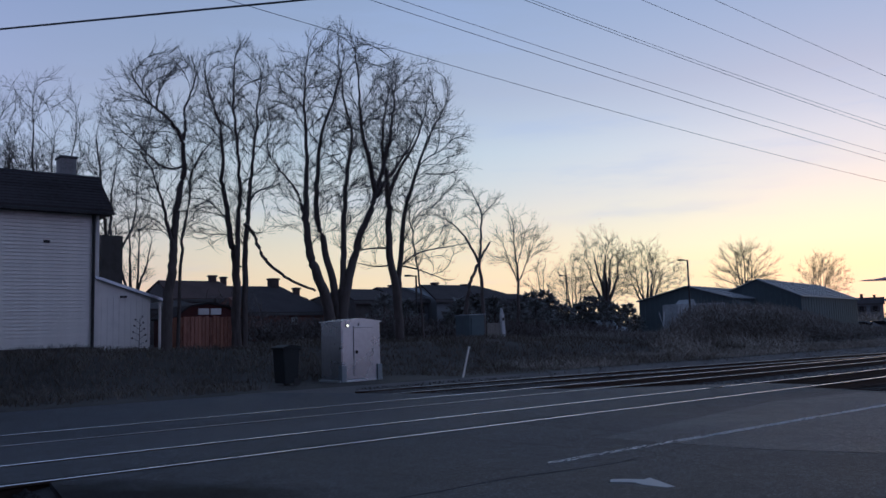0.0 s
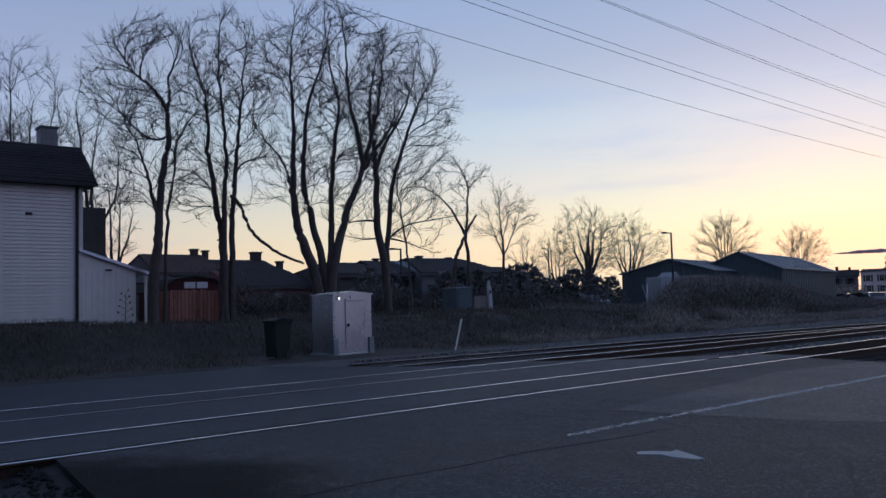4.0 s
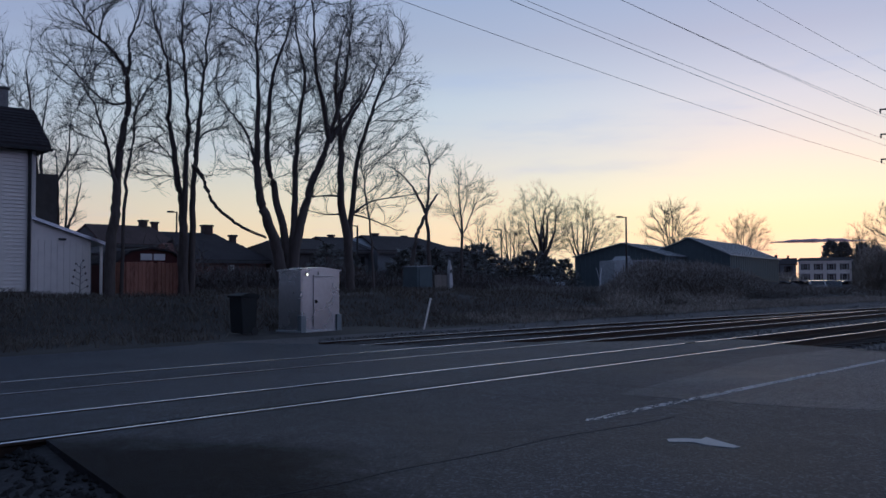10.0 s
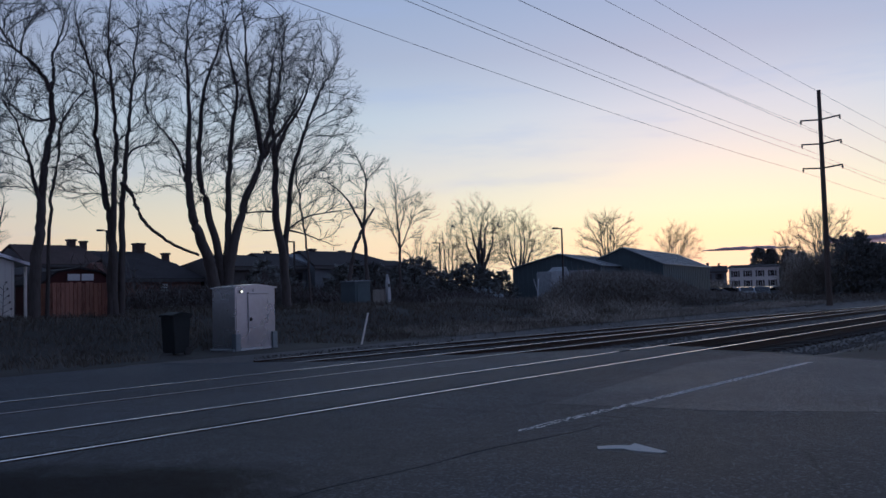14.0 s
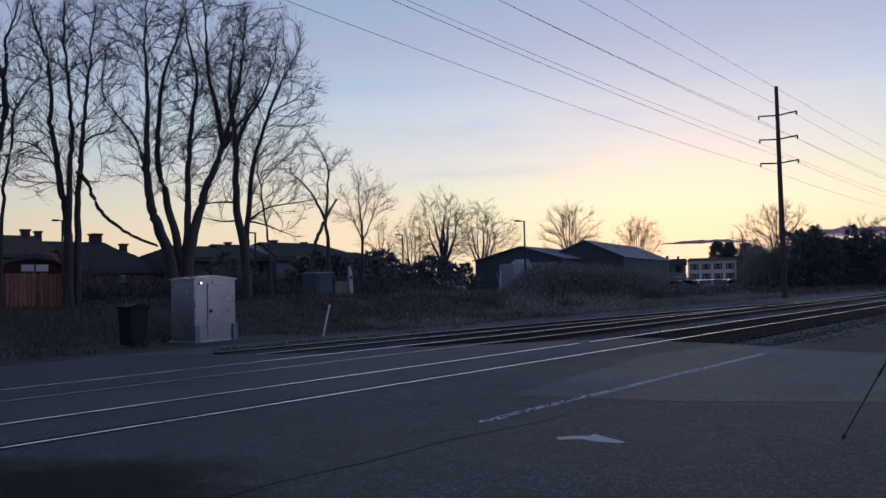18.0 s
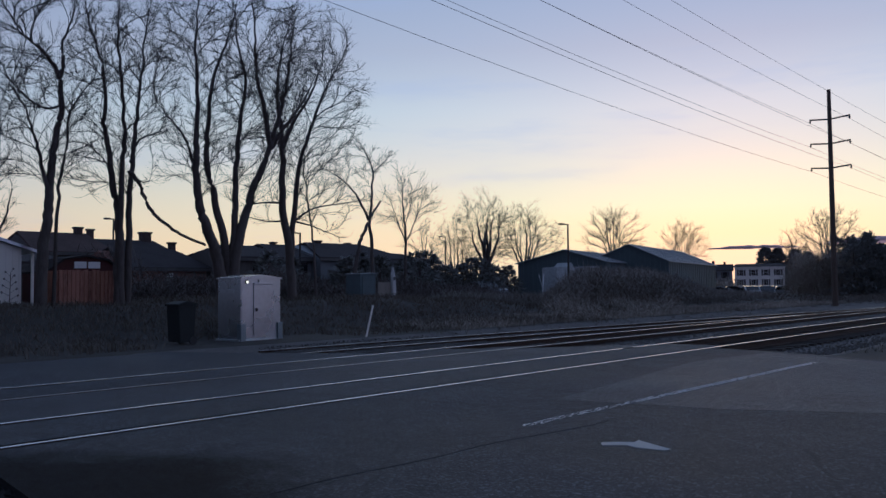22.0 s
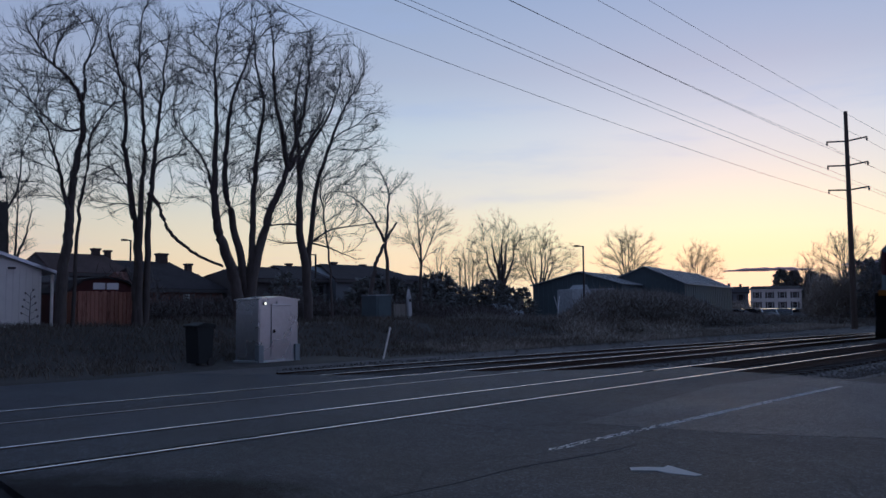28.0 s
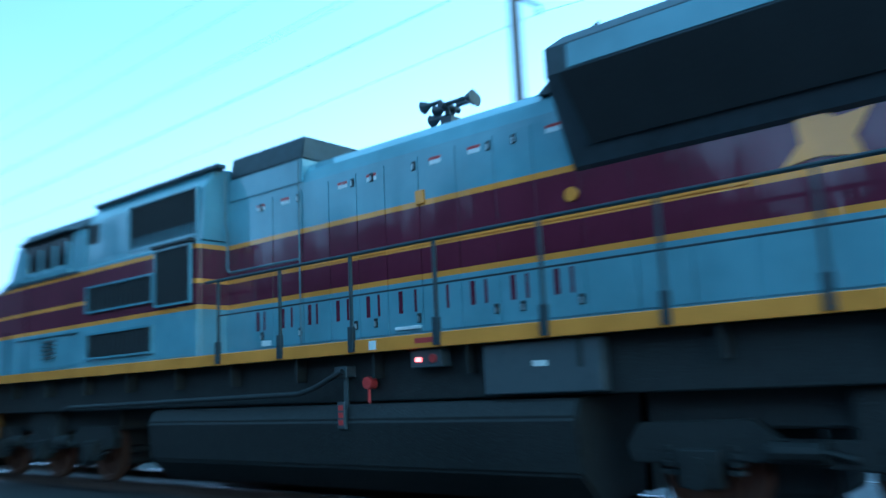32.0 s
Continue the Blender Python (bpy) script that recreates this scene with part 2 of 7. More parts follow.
def asphalt(name, color, rough=0.68, cracks=0.5, dark_patch=None):
    """Old asphalt: broad stains, worn patches, stone grain and thin wandering cracks."""
    m = mat(name, color, rough, scale=1.1, vary=0.3, bump=0.9, bscale=110)
    n, l = m.node_tree.nodes, m.node_tree.links
    b = n["Principled BSDF"]
    tc = n["Texture Coordinate"]
    base = b.inputs["Base Color"].links[0].from_socket
    grit = n.new("ShaderNodeTexVoronoi")
    grit.inputs["Scale"].default_value = 55
    pale = n.new("ShaderNodeMapRange")
    pale.inputs["From Min"].default_value, pale.inputs["From Max"].default_value = 0.72, 1.0
    pale.inputs["To Min"].default_value, pale.inputs["To Max"].default_value = 0.75, 3.2
    sepc = n.new("ShaderNodeSeparateColor")
    warp = n.new("ShaderNodeTexNoise")
    warp.inputs["Scale"].default_value = 1.7
    warp.inputs["Detail"].default_value = 5
    shift = n.new("ShaderNodeMix")
    shift.data_type = "RGBA"
    shift.inputs[0].default_value = 0.22
    web = n.new("ShaderNodeTexVoronoi")
    web.feature = "DISTANCE_TO_EDGE"
    web.inputs["Scale"].default_value = 0.42
    line = n.new("ShaderNodeMapRange")
    line.inputs["From Min"].default_value, line.inputs["From Max"].default_value = 0.002, 0.009
    line.inputs["To Min"].default_value, line.inputs["To Max"].default_value = cracks, 1.0
    wear = n.new("ShaderNodeTexNoise")
    wear.inputs["Scale"].default_value = 0.45
    wear.inputs["Detail"].default_value = 7
    wear.inputs["Roughness"].default_value = 0.7
    worn = n.new("ShaderNodeMapRange")
    worn.inputs["From Min"].default_value, worn.inputs["From Max"].default_value = 0.3, 0.7
    worn.inputs["To Min"].default_value, worn.inputs["To Max"].default_value = 0.65, 1.35
    l.new(tc.outputs["Object"], grit.inputs["Vector"])
    l.new(grit.outputs["Color"], sepc.inputs[0])
    l.new(sepc.outputs[0], pale.inputs[0])
    l.new(tc.outputs["Object"], warp.inputs["Vector"])
    l.new(tc.outputs["Object"], shift.inputs[6])
    l.new(warp.outputs["Color"], shift.inputs[7])
    l.new(shift.outputs[2], web.inputs["Vector"])
    l.new(web.outputs["Distance"], line.inputs[0])
    l.new(tc.outputs["Object"], wear.inputs["Vector"])
    l.new(wear.outputs[0], worn.inputs[0])
    last = base
    layers = [pale.outputs[0], line.outputs[0], worn.outputs[0]]
    if dark_patch:
        x, y, r, deep = dark_patch                  # a darker ragged round patch at the road edge
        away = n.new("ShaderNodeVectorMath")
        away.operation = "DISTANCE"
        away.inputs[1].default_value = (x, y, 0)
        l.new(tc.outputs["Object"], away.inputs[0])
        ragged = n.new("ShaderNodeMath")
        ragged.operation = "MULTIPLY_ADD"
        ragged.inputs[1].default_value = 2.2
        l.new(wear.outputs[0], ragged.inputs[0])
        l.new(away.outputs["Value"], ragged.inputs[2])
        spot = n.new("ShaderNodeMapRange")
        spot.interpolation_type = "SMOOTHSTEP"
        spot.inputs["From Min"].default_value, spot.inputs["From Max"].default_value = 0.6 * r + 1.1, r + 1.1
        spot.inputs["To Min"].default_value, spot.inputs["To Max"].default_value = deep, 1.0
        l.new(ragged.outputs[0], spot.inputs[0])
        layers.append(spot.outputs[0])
        matt = n.new("ShaderNodeMath")         # the patch is less glossy as well
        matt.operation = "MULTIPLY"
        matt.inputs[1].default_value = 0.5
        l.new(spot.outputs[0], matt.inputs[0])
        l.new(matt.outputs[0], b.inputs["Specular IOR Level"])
    for src in layers:
        mul = n.new("ShaderNodeMix")
        mul.data_type, mul.blend_type = "RGBA", "MULTIPLY"
        mul.inputs[0].default_value = 1.0
        l.new(last, mul.inputs[6])
        l.new(src, mul.inputs[7])
        last = mul.outputs[2]
    l.new(last, b.inputs["Base Color"])
    return m


ASPHALT = asphalt("asphalt", (0.030, 0.0335, 0.043), dark_patch=(1.7, 5.9, 2.7, 0.2))
PANEL = asphalt("crossing_asphalt", (0.030, 0.033, 0.041), 0.66, 0.7)
BALLAST = mat("ballast", (0.085, 0.081, 0.077), 0.95, scale=5, vary=0.5, bump=1.0, bscale=18)
DIRT = mat("dirt", (0.036, 0.033, 0.029), 0.95, scale=0.8, vary=0.5, bump=0.8, bscale=8)
CINDER = mat("cinder", (0.018, 0.017, 0.017), 0.95, scale=3, vary=0.5, bump=0.9, bscale=20)
WEED = mat("dry_weed", (0.100, 0.089, 0.073), 0.9, scale=1.5, vary=0.5)
SCRUB = mat("scrub_twig", (0.149, 0.136, 0.120), 0.9, scale=1.2, vary=0.5)
BRUSH = mat("brush_twig", (0.312, 0.280, 0.234), 0.9, scale=1.5, vary=0.5)
CONCRETE = mat("concrete", (0.13, 0.127, 0.12), 0.9, scale=2, vary=0.2, bump=0.3)
RAILSIDE = mat("rusty_rail", (0.045, 0.028, 0.02), 0.8, metal=0.3, scale=5, vary=0.4, bump=0.3)
RAILTOP = mat("polished_rail", (0.88, 0.88, 0.89), 0.26, metal=1.0, scale=3, vary=0.1)
RAILDULL = mat("dull_rail", (0.5, 0.49, 0.49), 0.3, metal=1.0, scale=3, vary=0.2)
WORNPAINT = mat("worn_paint", (0.46, 0.46, 0.45), 0.7, scale=9, vary=0.7, bump=0.4)
PATCH = asphalt("lane_asphalt", (0.038, 0.0415, 0.052), 0.6, 0.8)
WHITE_PANEL = mat("white_panel", (0.8, 0.8, 0.8), 0.5, vary=0.05)
TIE = mat("tie_wood", (0.035, 0.03, 0.027), 0.9, scale=4, vary=0.4, bump=0.5, stretch=(6, 1, 1))
PAINT = mat("road_paint", (0.36, 0.36, 0.35), 0.7, scale=8, vary=0.35, bump=0.4)
BARK = mat("bark", (0.08, 0.068, 0.062), 0.95, scale=4, vary=0.35, bump=0.6, bscale=20, stretch=(1, 1, 0.25))
TWIG = mat("twig", (0.088, 0.074, 0.063), 0.9, scale=3, vary=0.25)
EVERGREEN = mat("evergreen", (0.16, 0.162, 0.152), 0.8, scale=2, vary=0.4)
SIDING = mat("white_siding", (0.80, 0.755, 0.69), 0.6, scale=1.2, vary=0.08, bump=0.1)
ROOF = mat("dark_shingle", (0.042, 0.038, 0.04), 0.95, scale=3, vary=0.35, bump=0.6, bscale=25, spec=0.15)
SOOTBRICK = mat("soot_brick", (0.06, 0.045, 0.042), 0.9, scale=4, vary=0.35, bump=0.4)
BRICK = mat("red_brick", (0.16, 0.075, 0.055), 0.85, scale=4, vary=0.3, bump=0.4)
REDWOOD = mat("red_boards", (0.2, 0.075, 0.055), 0.85, scale=3, second=(0.4, 0.2, 0.14), vary=0.65, bump=0.4, stretch=(4, 4, 0.5))
DARKWALL = mat("dark_wall", (0.08, 0.075, 0.072), 0.85, scale=1.5, vary=0.25)
STEELSIDE = mat("steel_cladding", (0.085, 0.112, 0.122), 0.7, metal=0.0, scale=1, vary=0.12)
STEELROOF = mat("steel_roof", (0.26, 0.28, 0.3), 0.55, metal=0.3, scale=1, vary=0.12)
CABINET = mat("cabinet_steel", (0.48, 0.50, 0.52), 0.28, metal=0.85, scale=3, vary=0.1, bump=0.05, bscale=8)
GALV = mat("galvanised", (0.5, 0.52, 0.54), 0.35, metal=0.8, scale=3, vary=0.12)
BLACKSTEEL = mat("black_steel", (0.02, 0.02, 0.021), 0.6, scale=4, vary=0.3, bump=0.1)
UNDER = mat("underframe_grime", (0.012, 0.0115, 0.011), 0.62, scale=3, vary=0.45, bump=0.4)
POLEWOOD = mat("pole_wood", (0.09, 0.07, 0.055), 0.9, scale=4, vary=0.3, bump=0.4, stretch=(3, 3, 0.3))
WIRE = mat("wire", (0.035, 0.035, 0.038), 0.6, vary=0.1)
GLASS_DARK = mat("dark_glass", (0.02, 0.022, 0.026), 0.08, scale=1, vary=0.1, spec=0.8)
CARS = [mat("car_paint_%s" % k, c, 0.25, scale=1, vary=0.05, coat=0.8) for k, c in (("white", (0.6, 0.6, 0.6)), ("silver", (0.3, 0.31, 0.32)), ("dark", (0.04, 0.045, 0.05)), ("red", (0.2, 0.03, 0.03)))]
GARDEN = mat("garden_twig", (0.085, 0.075, 0.068), 0.9, scale=1.5, vary=0.4)
BELT = mat("belt_wood", (0.03, 0.026, 0.024), 0.95, scale=1, vary=0.4)


# ---- mesh helpers ----
def part(name, bm, material, parent=None, label="", loc=None):
    """Links a bmesh as one mesh object, under a thing or a part."""
    me = bpy.data.meshes.new(name)
    bm.to_mesh(me)
    bm.free()
    if material:
        me.materials.append(material)
    return link(name, me, parent, label, loc)


def link(name, me, parent=None, label="", loc=None):
    ob = new(name, me)
    if parent:
        ob.parent = parent
    if loc is not None:
        ob.matrix_basis = loc if isinstance(loc, Matrix) else Matrix.Translation(loc)
    if label:
        ob["label"] = label
    return ob


def thing(name, label, category, group="", m=None):
    ob = new(name)
    ob.empty_display_size = 0.2
    if m is not None:
        ob.matrix_basis = m
    return tagged(ob, label, category, group)


def box(bm, x0, x1, y0, y1, z0, z1, bevel=0.0):
    """Adds a box to bm."""
    made = bmesh.ops.create_cube(bm, size=1.0, matrix=Matrix.Translation(((x0 + x1) / 2, (y0 + y1) / 2, (z0 + z1) / 2)) @ Matrix.Diagonal((abs(x1 - x0), abs(y1 - y0), abs(z1 - z0), 1)))
    if bevel:
        edges = list({e for v in made["verts"] for e in v.link_edges})
        bmesh.ops.bevel(bm, geom=edges, offset=bevel, segments=2, affect="EDGES", profile=0.5)
    return bm


def bx(x0, x1, y0, y1, z0, z1, bevel=0.0):
    return box(bmesh.new(), x0, x1, y0, y1, z0, z1, bevel)


def rod(bm, a, b, r, r2=None, n=8):
    """Adds a round bar from a to b."""
    a, b = Vector(a), Vector(b)
    d = b - a
    bmesh.ops.create_cone(bm, cap_ends=True, segments=n, radius1=r, radius2=r if r2 is None else r2, depth=d.length, matrix=Matrix.Translation((a + b) / 2) @ d.to_track_quat("Z", "Y").to_matrix().to_4x4())
    return bm


def prism(points, axis, lo, hi, bm=None, bevel=0.0):
    """Extrudes a closed outline along an axis: points are the two other coordinates in order."""
    bm = bm or bmesh.new()

    def put(p, w):
        return {"x": (w, p[0], p[1]), "y": (p[0], w, p[1]), "z": (p[0], p[1], w)}[axis]

    a = [bm.verts.new(put(p, lo)) for p in points]
    b = [bm.verts.new(put(p, hi)) for p in points]
    k = len(points)
    faces = [bm.faces.new(a), bm.faces.new(b[::-1])] + [bm.faces.new((a[i], b[i], b[(i + 1) % k], a[(i + 1) % k])) for i in range(k)]
    bmesh.ops.recalc_face_normals(bm, faces=faces)
    if bevel:
        bmesh.ops.bevel(bm, geom=list({e for f in faces for e in f.edges}), offset=bevel, segments=2, affect="EDGES")
    return bm


def pydata(name, verts, faces, material, smooth=False):
    me = bpy.data.meshes.new(name)
    me.from_pydata(verts, [], faces)
    me.materials.append(material)
    if smooth:
        me.polygons.foreach_set("use_smooth", [True] * len(me.polygons))
    me.update()
    return me


def step(a, b, x):
    x = min(1.0, max(0.0, (x - a) / (b - a)))
    return x * x * (3 - 2 * x)

# ---- ground, road and tracks ----
D1 = 8.063                      # near rail of the near track
YC = D1 + 0.7175                # centre of the near track
Y2 = D1 + 4.29 + 0.7175         # centre of the far track
ZF = -0.10                      # the far track lies a little lower
ROAD_L, ROAD_R = 2.3, 17.3      # edges of the road where it crosses


def ground_z(x, y):
    z = -0.03
    bed = step(5.0, 7.2, y) * (1 - step(15.8, 17.5, y)) * max(step(ROAD_R - 0.5, ROAD_R + 0.9, x), 1 - step(ROAD_L - 0.9, ROAD_L + 0.3, x))
    z -= 0.20 * bed
    z -= 0.16 * (1 - bed) * step(8.8, 9.6, y) * (1 - step(17.4, 18.1, y))
    rise = step(20.4, 26.2, y) * (1.0 - 0.6 * step(22, 42, x)) * (1.0 - step(66, 80, x))
    z += 0.98 * rise - 0.35 * step(70, 84, x) * step(20, 30, y)
    away = step(20.0, 22.5, y) + (1 - step(1, 5, y)) * step(17, 19, x)
    z += 0.10 * min(1, away) * noise.noise((x * 0.35, y * 0.35, 0)) + 0.05 * min(1, away) * noise.noise((x * 1.3, y * 1.3, 3))
    if y > 60:
        z += step(60, 300, y) * 1.5
    return z


def build_ground():
    xs = [-2200, -900, -400, -200, -120, -80] + [-60 + 2 * i for i in range(25)] + [-10 + 0.5 * i for i in range(121)] + [52 + 2 * i for i in range(30)] + [115, 140, 200, 400, 900, 2200]
    ys = [-900, -300, -100, -50, -25, -12, -6] + [-4 + 0.5 * i for i in range(72)] + [33 + 2 * i for i in range(24)] + [85, 110, 160, 300, 600, 1200, 2500]
    vs = [(x, y, ground_z(x, y)) for y in ys for x in xs]
    w = len(xs)
    fs = [(j * w + i, j * w + i + 1, (j + 1) * w + i + 1, (j + 1) * w + i) for j in range(len(ys) - 1) for i in range(w - 1)]
    me = pydata("ground", vs, fs, DIRT, True)
    me.materials.append(BALLAST)
    me.materials.append(CINDER)
    for p in me.polygons:
        c = p.center
        if (5.6 < c.y < 17.6 and c.x > ROAD_R - max(0.0, c.y - 9.5) * 0.62) or (14.0 < c.y < 17.9 and c.x > 9.0):
            p.material_index = 1
        elif 2.0 < c.y < 17.0 and c.x < ROAD_L:
            p.material_index = 2
    tagged(link("ground", me), "dark bare earth and trampled dead grass", "ground", kind="structure")


def strip(name, label, rows, material, z, thick=0.12, kind="structure", category="road", parent=None):
    """A flat slab with the given outline."""
    bm = prism(rows, "z", z - thick, z)
    bmesh.ops.triangulate(bm, faces=bm.faces[:])
    ob = part(name, bm, material, parent)
    return tagged(ob, label, category, kind=kind)


build_ground()
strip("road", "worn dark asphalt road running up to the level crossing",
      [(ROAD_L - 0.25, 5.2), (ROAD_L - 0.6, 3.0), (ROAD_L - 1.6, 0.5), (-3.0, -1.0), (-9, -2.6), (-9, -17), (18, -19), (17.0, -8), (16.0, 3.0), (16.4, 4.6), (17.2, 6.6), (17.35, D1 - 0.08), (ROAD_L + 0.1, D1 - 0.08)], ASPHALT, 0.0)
G = 1.435
for y0, y1, za, zb, xl, xa, xb in ((D1 + 0.15, D1 + G - 0.08, 0.0, 0.0, 1.2, 18.2, 18.0), (D1 + G + 0.08, Y2 - G / 2 - 0.08, 0.0, ZF, 0.2, 18.0, 15.9), (Y2 - G / 2 + 0.15, Y2 + G / 2 - 0.08, ZF, ZF, -2.0, 15.7, 14.7), (Y2 + G / 2 + 0.08, 17.9, ZF, -0.05, -3.5, 12.9, 9.8)):
    bm = bmesh.new()
    q = [bm.verts.new(p) for p in ((xl - 14 if y0 > 9 else xl, y0, za), (xa, y0, za), (xb, y1, zb), (xl - 16 if y0 > 9 else xl, y1, zb))]
    f = bm.faces.new(q)
    r = bmesh.ops.extrude_face_region(bm, geom=[f])
    bmesh.ops.translate(bm, verts=[v for v in r["geom"] if isinstance(v, bmesh.types.BMVert)], vec=(0, 0, -0.12))
    bmesh.ops.recalc_face_normals(bm, faces=bm.faces[:])
    tagged(part("crossing_surface", bm, PANEL), "patched asphalt surface between the rails of the crossing", "road", kind="structure")

PROFILE = [(-0.075, -0.17), (0.075, -0.17), (0.075, -0.155), (0.012, -0.135), (0.01, -0.045), (0.036, -0.03), (0.036, -0.012), (0.027, -0.0035), (0.011, 0.0), (-0.011, 0.0), (-0.027, -0.0035), (-0.036, -0.012), (-0.036, -0.03), (-0.01, -0.045), (-0.012, -0.135), (-0.075, -0.155)]


def rail(path, name="rail", top=None, label="steel rail with a polished head", band=(7, 9)):
    """A rail swept along points (x, y, z of the rail head)."""
    vs, fs, mi = [], [], []
    k = len(PROFILE)
    for i, p in enumerate(path):
        a, b = Vector(path[max(0, i - 1)]), Vector(path[min(len(path) - 1, i + 1)])
        d = (b - a).normalized()
        side = Vector((-d.y, d.x, 0))
        for u, w in PROFILE:
            vs.append(Vector(p) + side * u + Vector((0, 0, w)))
    for i in range(len(path) - 1):
        for j in range(k):
            fs.append((i * k + j, (i + 1) * k + j, (i + 1) * k + (j + 1) % k, i * k + (j + 1) % k))
            mi.append(1 if band[0] <= j <= band[1] else 0)
    fs += [tuple(range(k))[::-1], tuple(range((len(path) - 1) * k, len(path) * k))]
    mi += [0, 0]
    me = pydata(name, vs, fs, RAILSIDE)
    me.materials.append(top or RAILTOP)
    me.polygons.foreach_set("material_index", mi)
    return tagged(link(name, me), label, "rail", "rails", "structure")


def xrange(a, b, n):
    return [a + (b - a) * i / n for i in range(n + 1)]


rail([(x, D1, 0.01) for x in xrange(-140, 260, 8)], band=(8, 9))
rail([(x, D1 + G, 0.012) for x in xrange(-140, 16.02, 6)])
rail([(x, D1 + G, 0.012) for x in xrange(16.5, 260, 6)])
rail([(x, Y2 - G / 2, ZF + 0.01) for x in xrange(-140, 260, 8)], top=RAILDULL, label="steel rail with a dull, little-used head")
rail([(x, Y2 + G / 2, ZF + 0.014) for x in xrange(-140, 260, 8)])


def siding_y(x):
    return 16.5 - 3.3 * step(12, 70, x)


rail([(x, siding_y(x) + G / 2, ZF - 0.02) for x in xrange(11.9, 66, 24)], top=RAILDULL, label="rusty siding rail beside the crossing")
rail([(x, siding_y(x) - G / 2, ZF - 0.02) for x in xrange(11.4, 60, 24)], top=RAILDULL, label="rusty siding rail beside the crossing")


# ---- trees ----
def tube(vs, fs, pts, rads, n):
    """Adds a tapered tube along pts to the vertex and face lists."""
    base = len(vs)
    ang = [2 * math.pi * j / n for j in range(n)]
    cs = [(math.cos(a), math.sin(a)) for a in ang]
    m = len(pts)
    for i in range(m):
        a, b = pts[max(0, i - 1)], pts[min(m - 1, i + 1)]
        dx, dy, dz = b[0] - a[0], b[1] - a[1], b[2] - a[2]
        q = math.sqrt(dx * dx + dy * dy + dz * dz) or 1e-6
        dx, dy, dz = dx / q, dy / q, dz / q
        if abs(dz) < 0.95:
            h = math.hypot(dx, dy)
            ux, uy, uz = -dy / h, dx / h, 0.0
        else:
            h = math.hypot(dx, dz)
            ux, uy, uz = dz / h, 0.0, -dx / h
        wx, wy, wz = dy * uz - dz * uy, dz * ux - dx * uz, dx * uy - dy * ux
        p, r = pts[i], rads[i]
        for c, s in cs:
            vs.append((p[0] + r * (c * ux + s * wx), p[1] + r * (c * uy + s * wy), p[2] + r * (c * uz + s * wz)))
    for i in range(m - 1):
        o = base + i * n
        for j in range(n):
            k = (j + 1) % n
            fs.append((o + j, o + k, o + n + k, o + n + j))
    if n > 3:
        fs.append(tuple(base + (m - 1) * n + j for j in range(n)))


def smooth_path(points, n=6):
    """Rounds a short bent line."""
    out = []
    k = len(points)
    for i in range(k - 1):
        p0, p1, p2, p3 = (Vector(points[max(0, min(k - 1, j))]) for j in (i - 1, i, i + 1, i + 2))
        for s in range(n):
            t = s / n
            out.append(0.5 * ((2 * p1) + (p2 - p0) * t + (2 * p0 - 5 * p1 + 4 * p2 - p3) * t * t + (3 * p1 - p0 - 3 * p2 + p3) * t ** 3))
    out.append(Vector(points[-1]))
    return out


def ellipsoid(rng, count, centre, radii, lumps=0.55, seed=0.0):
    """Points spread through a rounded volume with gaps in it."""
    p = rng.normal(0, 1, (count * 2, 3))
    p = p / np.linalg.norm(p, axis=1)[:, None] * rng.uniform(0, 1, (count * 2, 1)) ** 0.42
    p = p * np.array(radii) + np.array(centre)
    keep = [noise.noise((a * lumps, b * lumps, c * lumps + seed)) > -0.16 for a, b, c in p]
    return p[np.array(keep)][:count]


